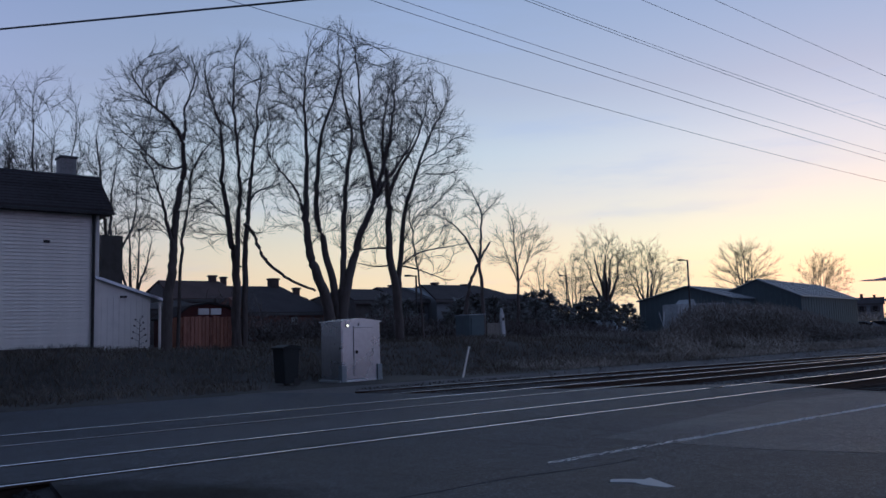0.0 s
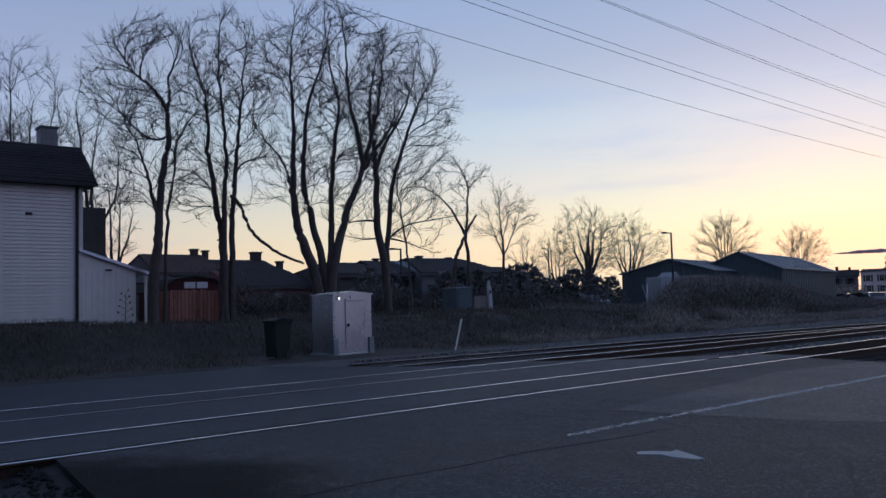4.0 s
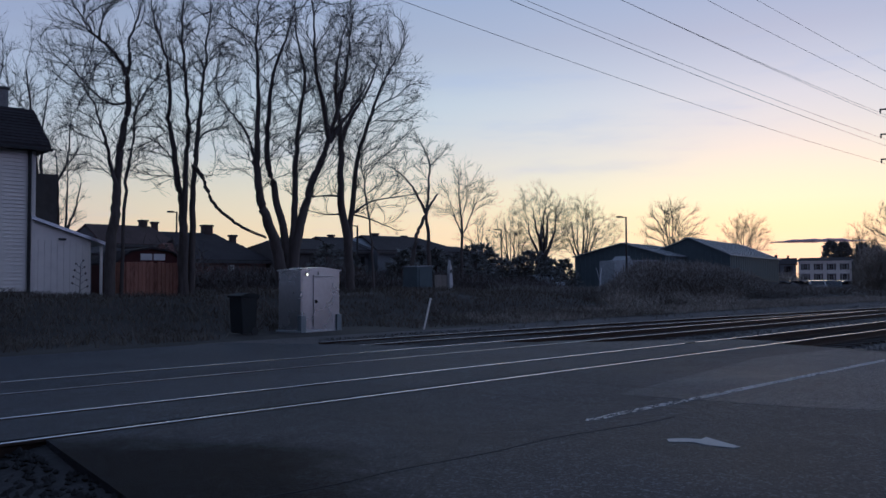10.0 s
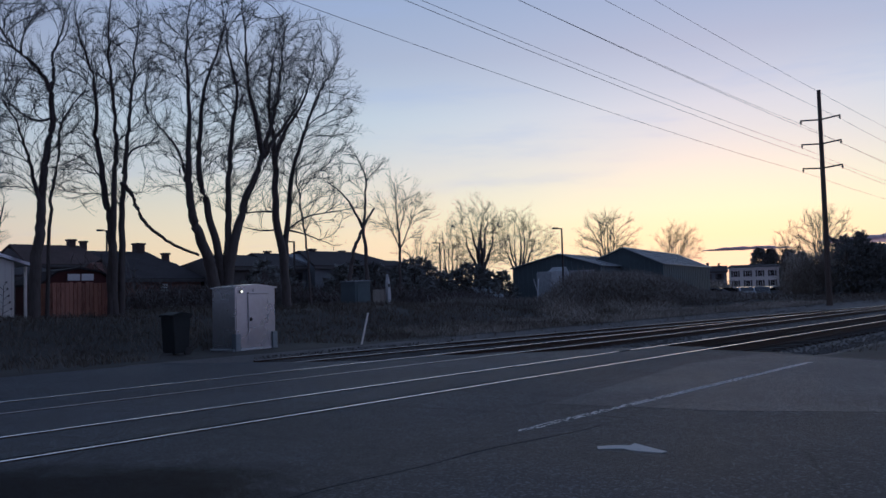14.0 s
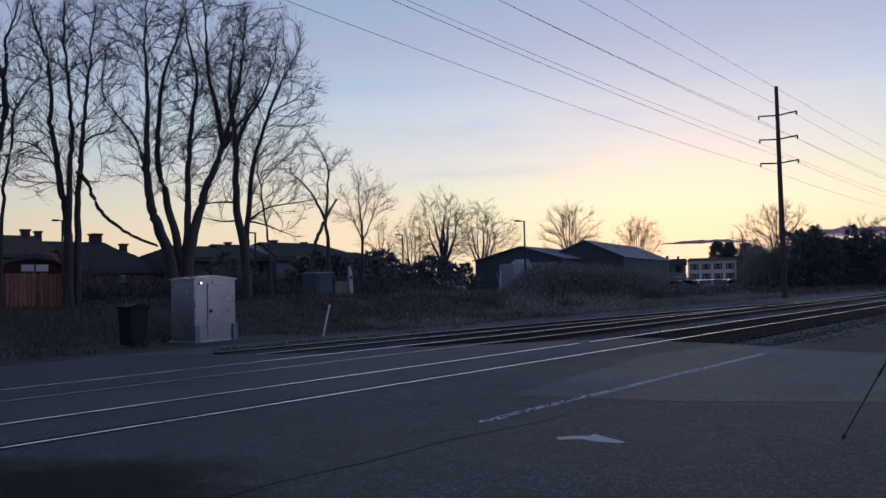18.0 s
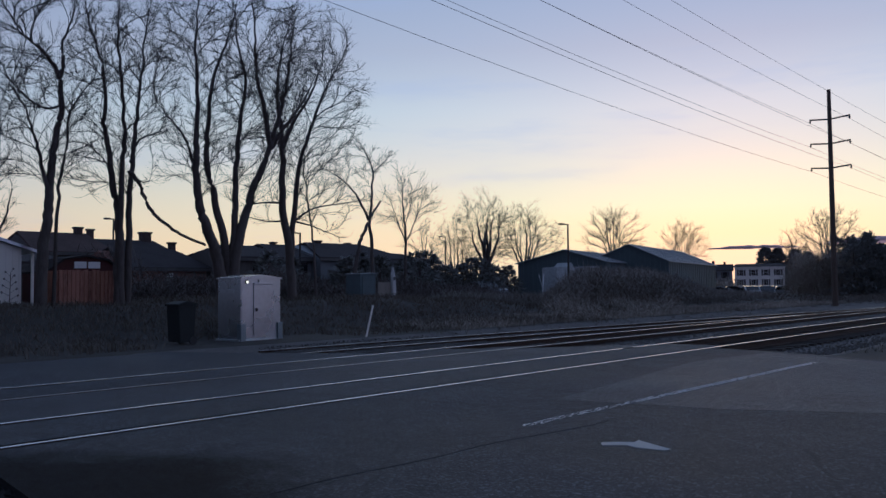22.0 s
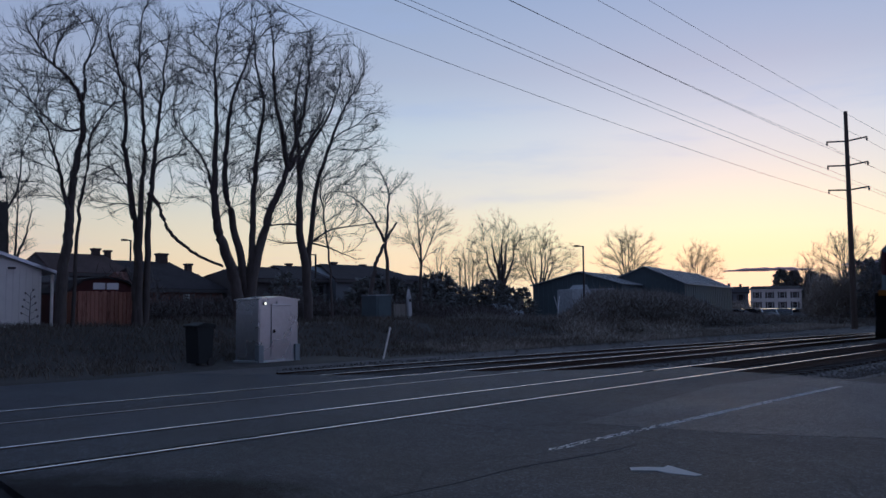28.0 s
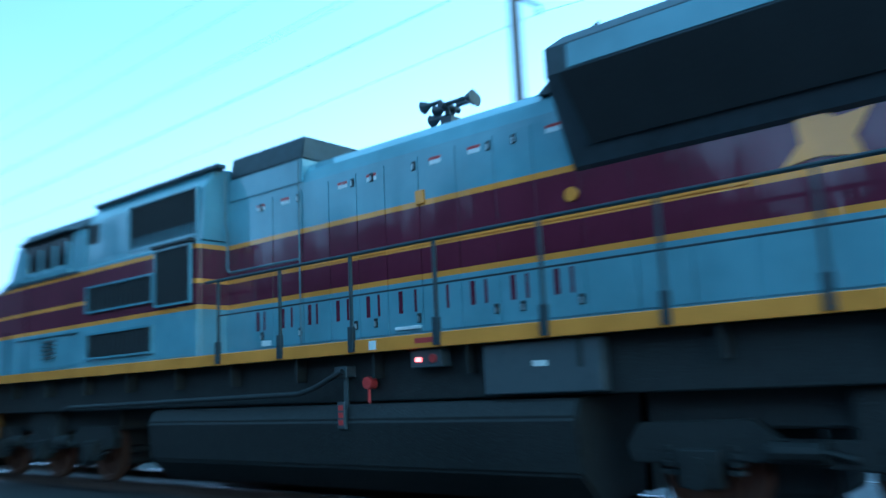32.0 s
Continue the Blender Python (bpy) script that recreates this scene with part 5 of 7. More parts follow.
def span(a, b, sag, r, name="wire", label="thin overhead power line wire", parent=None):
    """A hanging wire between two points."""
    n = 24
    pts = []
    for i in range(n + 1):
        u = i / n
        p = Vector(a).lerp(Vector(b), u)
        p.z -= 4 * sag * u * (1 - u)
        pts.append(p)
    vs, fs = [], []
    tube(vs, fs, pts, [r] * (n + 1), 5)
    ob = link(name, pydata(name, vs, fs, WIRE, True), parent)
    return ob if parent else tagged(ob, label, "wire", "overhead wires")


for (xa, ya, ta, la), (xb, yb, tb, lb) in zip(POLES, POLES[1:]):
    for z in (8.75, 10.35, 11.95):
        for y in (-1.22, 1.22):
            span((xa, ya + y, z + la), (xb, yb + y, z + lb), 0.62, 0.0085)
    span((xa, ya, ta + 0.3), (xb, yb, tb + 0.3), 0.5, 0.009)
span((-10.0, 34.5, 8.4), (24.0, -5.5, 8.0), 0.1, 0.022, "cable", "thick black overhead cable across the road")
tagged(bpy.data.objects["cable"], category="cable")

# ---- road marks ----
rp = random.Random(9)
vs, fs = [], []
for k in range(260):
    x = 6.6 + k * 0.033
    keep = 0.22 + 0.5 * step(7.0, 10.0, x) + 0.35 * noise.noise((x * 1.1, 4, 0))
    for r in range(6):
        if rp.random() > keep:
            continue
        y = 5.09 + r * 0.021 + 0.03 * noise.noise((x * 0.7, 0, 0)) + rp.uniform(-0.006, 0.006)
        wx, wy = rp.uniform(0.014, 0.034), rp.uniform(0.007, 0.014)
        i = len(vs)
        vs += [(x - wx, y - wy * rp.uniform(0.5, 1), 0.004), (x + wx * rp.uniform(0.5, 1), y - wy, 0.004), (x + wx, y + wy * rp.uniform(0.5, 1), 0.004), (x - wx * rp.uniform(0.5, 1), y + wy, 0.004)]
        fs.append((i, i + 1, i + 2, i + 3))
tagged(link("stop_line", pydata("stop_line", vs, fs, WORNPAINT)), "worn broken white stop line on asphalt", "road marking", kind="structure")
bm = prism([(6.2, 3.98), (6.34, 3.82), (6.3, 3.7), (6.34, 3.46), (6.42, 3.44), (6.56, 3.74), (6.62, 3.86), (6.5, 3.84), (6.42, 3.98), (6.3, 4.06)], "z", -0.003, 0.005)
tagged(part("lane_arrow", bm, PAINT), "worn white arrow-shaped paint patch on asphalt", "road marking", kind="structure")
bm = bmesh.new()
for k in range(60):
    x = 2.6 + k * 0.08
    y = 4.9 - 0.05 * k * 0.08 + 0.12 * noise.noise((x * 0.8, 2, 0))
    box(bm, x, x + 0.09, y, y + 0.016, -0.003, 0.003)
tagged(part("crack_seal", bm, mat("tar_seal", (0.02, 0.022, 0.027), 0.75, vary=0.3, spec=0.3)), "dark tar-sealed crack in the asphalt", "road marking", kind="structure")
strip("asphalt_patch", "smoother lighter asphalt lane past the stop line", [(8.4, 6.0), (8.9, 4.0), (10.2, 1.6), (15.6, 1.2), (16.0, 4.4), (16.9, 6.6), (14, 6.9)], PATCH, 0.002, 0.02)

# ---- tripod beside the road ----
tp = thing("tripod", "black camera tripod standing on the road", "tripod", m=pose(8.15, 1.28, 0.0))
legs = ((-0.60, 0.70), (0.75, 0.35), (-0.05, -0.8))
for lx, ly in legs:
    bm = rod(bmesh.new(), (lx, ly, 0.0), (lx * 0.62, ly * 0.62, 0.55), 0.006)
    rod(bm, (lx * 0.62, ly * 0.62, 0.55), (lx * 0.3, ly * 0.3, 1.02), 0.008)
    rod(bm, (lx * 0.3, ly * 0.3, 1.02), (0, 0, 1.45), 0.01)
    leg = part("leg", bm, BLACKSTEEL, tp, "telescopic black leg")
    for u, z in ((0.62, 0.55), (0.3, 1.02)):
        part("leg_lock", rod(bmesh.new(), (lx * u * 1.03, ly * u * 1.03, z - 0.03), (lx * u * 0.97, ly * u * 0.97, z + 0.03), 0.012), BLACKSTEEL, leg)
    part("rubber_foot", rod(bmesh.new(), (lx, ly, 0), (lx * 0.98, ly * 0.98, 0.03), 0.014), BLACKSTEEL, leg)
part("head", rod(bx(-0.05, 0.05, -0.05, 0.05, 1.43, 1.52, 0.01), (0, 0, 1.5), (0, 0, 1.6), 0.03), BLACKSTEEL, tp)


# ---- parked cars ----
def car(at, turn, paint, kind=0):
    """A parked saloon or hatchback."""
    root = thing("parked_car", "parked %s car with dark windows" % ("white", "silver", "dark", "red")[CARS.index(paint)], "car", "parked cars", pose(*at, 0, 0, turn))
    body = [(-2.2, 0.35), (-2.2, 0.75), (-2.05, 0.88), (-1.2, 0.95), (-0.55, 1.42), (0.55, 1.46), (1.35, 1.0 if kind == 0 else 1.35), (2.1, 0.92 if kind == 0 else 0.95), (2.2, 0.7), (2.2, 0.35)]
    part("body", prism(body, "y", -0.86, 0.86, bevel=0.05), paint, root)
    for s in (-1, 1):
        part("side_window", prism([(-1.05, 0.98), (-0.5, 1.34), (0.5, 1.38), (1.1, 1.04)], "y", *sorted((s * 0.85, s * 0.875))), GLASS_DARK, root)
        for x in (-1.35, 1.35):
            wh = part("wheel", rod(bmesh.new(), (x, s * 0.68, 0.32), (x, s * 0.88, 0.32), 0.32, n=16), BLACKSTEEL, root)
            part("hub", rod(bmesh.new(), (x, s * 0.88, 0.32), (x, s * 0.89, 0.32), 0.18, n=12), GALV, wh)
        part("headlamp", bx(-2.23, -2.1, *sorted((s * 0.5, s * 0.8)), 0.62, 0.75, 0.02), GALV, root)
    part("windscreen", prism([(-1.17, 0.97), (-0.56, 1.405), (-0.6, 1.43), (-1.22, 0.99)], "y", -0.7, 0.7), GLASS_DARK, root)


rc = random.Random(4)
for k in range(9):
    u = k / 8
    car((90.5 + 8 * u + rc.uniform(-0.4, 0.4), 42.5 - 12.0 * u, -0.33), -60 + rc.uniform(-8, 8) + (90 if k in (3, 4) else 0), CARS[(0, 1, 2, 0, 2, 1, 0, 1, 2)[k]], k % 2)
for x, y, t, c in ((46.5, 42.5, 10, 0), (48.5, 40.5, 80, 1)):
    car((x, y, 0.33), t, CARS[c])


# ---- low cloud streaks over the horizon ----
def cloud(at, turn, length, thick, label="thin grey-violet cloud streak over the horizon"):
    """A long flat lens with a ragged edge."""
    n = 40
    rngc = random.Random(int(length))
    vs, fs = [], []
    for i in range(n + 1):
        u = i / n * 2 - 1
        r = thick * (1 - u * u) ** 0.8 * (0.7 + 0.6 * noise.noise((u * 5, length, 0)) + 0.3) + 0.2
        for j in range(8):
            a = 2 * math.pi * j / 8
            vs.append((u * length / 2, math.cos(a) * r * 5, math.sin(a) * r * (1.0 if math.sin(a) > 0 else 0.35) + thick * 0.2 * noise.noise((u * 2, 9, length))))
    for i in range(n):
        for j in range(8):
            fs.append((i * 8 + j, i * 8 + (j + 1) % 8, (i + 1) * 8 + (j + 1) % 8, (i + 1) * 8 + j))
    ob = link("cloud_streak", pydata("cloud_streak", vs, fs, mat("cloud", (0.62, 0.48, 0.5), 1.0, vary=0.1, spec=0.0), True), None, "", pose(*at, 0, 0, turn))
    tagged(ob, label, "cloud", "cloud streaks", "structure")


for az, el, dist, length, thick in ((68.2, 2.3, 2400, 240, 7.0), (77.0, 2.5, 2600, 420, 16.0)):
    cloud((dist * math.sin(radians(az)), dist * math.cos(radians(az)), 1.4 + dist * math.tan(radians(el))), -az + 3, length, thick)


# ---- train ----
def livery(name, bands, rough=0.2, coat=1.0):
    """Paint in level bands: bands are (height, colour), each reaching up to the next."""
    m = bpy.data.materials.new(name)
    m.use_nodes = True
    n, l = m.node_tree.nodes, m.node_tree.links
    b = n["Principled BSDF"]
    tc = n.new("ShaderNodeTexCoord")
    sep = n.new("ShaderNodeSeparateXYZ")
    l.new(tc.outputs["Object"], sep.inputs[0])
    mr = n.new("ShaderNodeMapRange")
    mr.inputs["From Max"].default_value = 6.0
    l.new(sep.outputs[2], mr.inputs[0])
    ramp = n.new("ShaderNodeValToRGB")
    ramp.color_ramp.interpolation = "CONSTANT"
    el = ramp.color_ramp.elements
    while len(el) > 1:
        el.remove(el[-1])
    el[0].position, el[0].color = 0.0, (*bands[0][1], 1)
    for z, c in bands[1:]:
        e = el.new(z / 6.0)
        e.color = (*c, 1)
    l.new(mr.outputs[0], ramp.inputs[0])
    dirt = n.new("ShaderNodeTexNoise")
    dirt.inputs["Scale"].default_value = 1.3
    dirt.inputs["Detail"].default_value = 8
    l.new(tc.outputs["Object"], dirt.inputs[0])
    grime = n.new("ShaderNodeMapRange")
    grime.inputs["From Min"].default_value, grime.inputs["From Max"].default_value = 0.35, 0.75
    grime.inputs["To Min"].default_value, grime.inputs["To Max"].default_value = 1.0, 0.72
    l.new(dirt.outputs[0], grime.inputs[0])
    mul = n.new("ShaderNodeMix")
    mul.data_type, mul.blend_type = "RGBA", "MULTIPLY"
    mul.inputs[0].default_value = 1.0
    l.new(ramp.outputs[0], mul.inputs[6])
    l.new(grime.outputs[0], mul.inputs[7])
    l.new(mul.outputs[2], b.inputs["Base Color"])
    b.inputs["Roughness"].default_value = rough
    b.inputs["Specular IOR Level"].default_value = 0.08
    b.inputs["Coat Weight"].default_value = coat
    b.inputs["Coat IOR"].default_value = 1.52
    b.inputs["Coat Roughness"].default_value = 0.05
    wav = n.new("ShaderNodeTexNoise")
    wav.inputs["Scale"].default_value = 1.6
    bu = n.new("ShaderNodeBump")
    bu.inputs["Strength"].default_value = 0.06
    bu.inputs["Distance"].default_value = 0.05
    l.new(tc.outputs["Object"], wav.inputs[0])
    l.new(wav.outputs[0], bu.inputs["Height"])
    l.new(bu.outputs[0], b.inputs["Normal"])
    l.new(bu.outputs[0], b.inputs["Coat Normal"])
    return m


BLUE, MAROON, GOLD = (0.255, 0.345, 0.40), (0.088, 0.018, 0.04), (0.66, 0.31, 0.042)
LIVERY = livery("loco_livery", [(0, BLUE), (2.73, GOLD), (2.80, MAROON), (3.12, GOLD), (3.21, MAROON), (3.67, GOLD), (3.73, BLUE)])
BODYLIVERY = livery("body_livery", [(0, BLUE), (2.73, GOLD), (2.80, MAROON), (3.12, GOLD), (3.21, MAROON), (3.67, GOLD), (3.73, BLUE)], 0.35, 0.25)
BODYBLUE = livery("body_blue", [(0, BLUE)], 0.35, 0.25)
BLUEPAINT = livery("loco_blue", [(0, BLUE)])
MAROONPAINT = livery("loco_maroon", [(0, MAROON)])
GOLDPAINT = livery("loco_gold", [(0, GOLD)])
# front-end paints: matt, darkened livery colours with the nose's shade painted in
SHADEDLIVERY = livery("shaded_livery", [(0, (0.09, 0.125, 0.15)), (2.73, (0.25, 0.12, 0.02)), (2.80, (0.035, 0.006, 0.016)), (3.67, (0.25, 0.12, 0.02)), (3.73, (0.09, 0.125, 0.15))], 0.7, 0.0)
SHADEDGOLD = livery("shaded_gold", [(0, (0.2, 0.095, 0.018))], 0.7, 0.0)
SHADEDMAROON = livery("shaded_maroon", [(0, (0.03, 0.006, 0.014))], 0.7, 0.0)
SHADEDBLUE = mat("shaded_blue", (0.05, 0.075, 0.09), 0.7, scale=2, vary=0.25, spec=0.2)
ROOFBLACK = mat("loco_roof", (0.035, 0.04, 0.048), 0.55, scale=2, vary=0.3)
GRILLE = mat("loco_grille", (0.012, 0.012, 0.013), 0.6, scale=8, vary=0.3)
RAILBLUE = mat("handrail_paint", (0.035, 0.042, 0.05), 0.45, metal=0.2, scale=3, vary=0.2)
WHITEPLATE = mat("white_decal", (0.75, 0.75, 0.73), 0.5, vary=0.08)
REDPLATE = mat("red_decal", (0.3, 0.03, 0.03), 0.5, vary=0.1)
HEADLIGHT = mat("headlight", (1, 0.9, 0.7), 0.3, emit=(1.0, 0.4, 0.07), power=HEAD_POWER * 0.07)
DITCH = mat("ditch_light", (1, 0.8, 0.5), 0.3, emit=(1.0, 0.36, 0.05), power=HEAD_POWER * 0.05)
NUMLIGHT = mat("number_light", (1, 0.5, 0.3), 0.4, emit=(1.0, 0.25, 0.05), power=HEAD_POWER * 0.018)
STEPLIGHT = mat("step_light", (1, 0.9, 0.7), 0.3, emit=(1.0, 0.74, 0.4), power=HEAD_POWER * 0.035)
REDLAMP = mat("red_lamp", (0.8, 0.05, 0.05), 0.3, emit=(1.0, 0.08, 0.06), power=HEAD_POWER * 0.05)
PIPEGREY = mat("pipe_paint", (0.14, 0.17, 0.19), 0.6, scale=3, vary=0.2)
PILOTBLACK = mat("pilot_black", (0.006, 0.006, 0.006), 0.85, scale=3, vary=0.4, spec=0.1)
HORNMAT = mat("horn_bronze", (0.05, 0.05, 0.055), 0.4, metal=0.6, vary=0.2)
WHEELRUST = mat("wheel_rust", (0.07, 0.032, 0.018), 0.75, metal=0.2, scale=5, vary=0.4, bump=0.3)
BOXGREY = mat("box_grey", (0.06, 0.064, 0.07), 0.6, scale=3, vary=0.2)


def turned(outline, n=20):
    """A lathe shape round the y axis: outline is (y, radius)."""
    bm = bmesh.new()
    rings = [[bm.verts.new((r * math.cos(2 * math.pi * k / n), y, r * math.sin(2 * math.pi * k / n))) for k in range(n)] for y, r in outline]
    for a, b in zip(rings, rings[1:]):
        for k in range(n):
            bm.faces.new((a[k], a[(k + 1) % n], b[(k + 1) % n], b[k]))
    bm.faces.new(rings[0][::-1])
    bm.faces.new(rings[-1])
    bmesh.ops.recalc_face_normals(bm, faces=bm.faces[:])
    return bm


def wheelset(root, x):
    ax = part("axle", turned([(-0.7, 0.09), (0.7, 0.09)], 12), UNDER, root, "steel axle", (x, 0, 0.51))
    for s in (-1, 1):
        prof = [(s * 0.68, 0.53), (s * 0.71, 0.53), (s * 0.72, 0.51), (s * 0.82, 0.50), (s * 0.82, 0.42), (s * 0.78, 0.40), (s * 0.77, 0.2), (s * 0.86, 0.18), (s * 0.86, 0.08)]
        w = part("wheel", turned(prof, 28), WHEELRUST, ax, "rust-brown steel wheel")
    return ax


def truck(root, axles):
    """A three-axle bogie round the given axle places."""
    c, a, b = axles[1], axles[0], axles[2]
    made = [wheelset(root, x) for x in axles]
    for s in (-1, 1):
        prof = [(a - 0.75, 0.78), (a - 0.6, 0.98), (a + 0.5, 1.0), (a + 0.75, 0.82), (c - 0.5, 0.82), (c - 0.3, 0.98), (c + 0.3, 0.98), (c + 0.5, 0.82), (b - 0.75, 0.82), (b - 0.5, 1.0), (b + 0.6, 0.98), (b + 0.75, 0.78), (b + 0.7, 0.6), (b - 0.6, 0.62), (c + 0.5, 0.56), (c - 0.5, 0.56), (a + 0.6, 0.62), (a - 0.7, 0.6)]
        part("bogie_frame", prism(prof, "y", min(s * 0.95, s * 1.12), max(s * 0.95, s * 1.12), bevel=0.015), UNDER, root, "grimy cast bogie side frame")
        for x in axles:
            part("axle_box", box(rod(bmesh.new(), (x, s * 0.95, 0.52), (x, s * 1.26, 0.52), 0.15, n=14), x - 0.2, x + 0.2, min(s * 1.0, s * 1.2), max(s * 1.0, s * 1.2), 0.38, 0.74, 0.02), UNDER, root)
            for d in (-0.32, 0.32):
                bm = bmesh.new()
                for k in range(4):
                    rod(bm, (x + d, s * 1.06, 0.5 + k * 0.075), (x + d, s * 1.06, 0.545 + k * 0.075), 0.085, n=10)
                part("spring", bm, UNDER, root)
        for x in ((a + c) / 2, (c + b) / 2):
            bm = rod(bmesh.new(), (x - 0.28, s * 1.15, 0.72), (x + 0.18, s * 1.15, 0.72), 0.1, n=12)
            rod(bm, (x + 0.18, s * 1.15, 0.72), (x + 0.42, s * 1.15, 0.66), 0.035, n=8)
            part("brake_cylinder", bm, UNDER, root)
            part("brake_hanger", rod(bmesh.new(), (x + 0.1, s * 0.9, 0.9), (x + 0.2, s * 0.82, 0.25), 0.03), UNDER, root)
        part("sand_pipe", rod(bmesh.new(), (a - 0.66, s * 0.78, 1.2), (a - 0.5, s * 0.75, 0.12), 0.02), UNDER, root)
    for x in axles:
        d = 0.55 if x < c + 0.1 else -0.55
        part("traction_motor", bx(x + d - 0.45, x + d + 0.45, -0.62, 0.62, 0.22, 0.98, 0.08), UNDER, root, "grimy traction motor")
    part("bolster", bx(c - 0.55, c + 0.55, -1.1, 1.1, 0.62, 1.28, 0.04), UNDER, root)
    part("bogie_shroud", bx(a - 0.6, b + 0.6, -0.9, 0.9, 0.9, 1.3, 0.03), UNDER, root, "dark pipework between bogie and frame")
    return made


def slab(root, name, x0, x1, y, s, z0, z1, material, t=0.012, label="", bevel=0.004):
    """A thin panel on a side wall that stands at s * y."""
    return part(name, bx(x0, x1, *sorted((s * y, s * (y + t))), z0, z1, bevel), material, root, label)


def grille(root, x0, x1, y, s, z0, z1, upright=True, n=14, name="grille"):
    g = slab(root, name, x0, x1, y, s, z0, z1, GRILLE, 0.015, "black louvred intake grille")
    bm = bmesh.new()
    for k in range(n):
        if upright:
            u = x0 + (x1 - x0) * (k + 0.5) / n
            box(bm, u - 0.012, u + 0.012, *sorted((s * (y + 0.015), s * (y + 0.04))), z0 + 0.02, z1 - 0.02)
        else:
            u = z0 + (z1 - z0) * (k + 0.5) / n
            box(bm, x0 + 0.02, x1 - 0.02, *sorted((s * (y + 0.015), s * (y + 0.04))), u - 0.01, u + 0.01)
    part("slats", bm, BLACKSTEEL, g)
    bm = bmesh.new()
    for a in ((x0 - 0.03, x1 + 0.03, z0 - 0.035, z0), (x0 - 0.03, x1 + 0.03, z1, z1 + 0.035), (x0 - 0.03, x0, z0, z1), (x1, x1 + 0.03, z0, z1)):
        box(bm, a[0], a[1], *sorted((s * y, s * (y + 0.05))), a[2], a[3])
    part("grille_frame", bm, BLUEPAINT, g)
    return g


def door_latch(root, x, y, s, z):
    l = part("latch", bx(x - 0.035, x + 0.035, *sorted((s * y, s * (y + 0.012))), z - 0.06, z + 0.06, 0.006), BLACKSTEEL, root, "black recessed door latch")
    part("handle", bx(x - 0.012, x + 0.012, *sorted((s * (y + 0.012), s * (y + 0.03))), z - 0.045, z + 0.02), GALV, l)


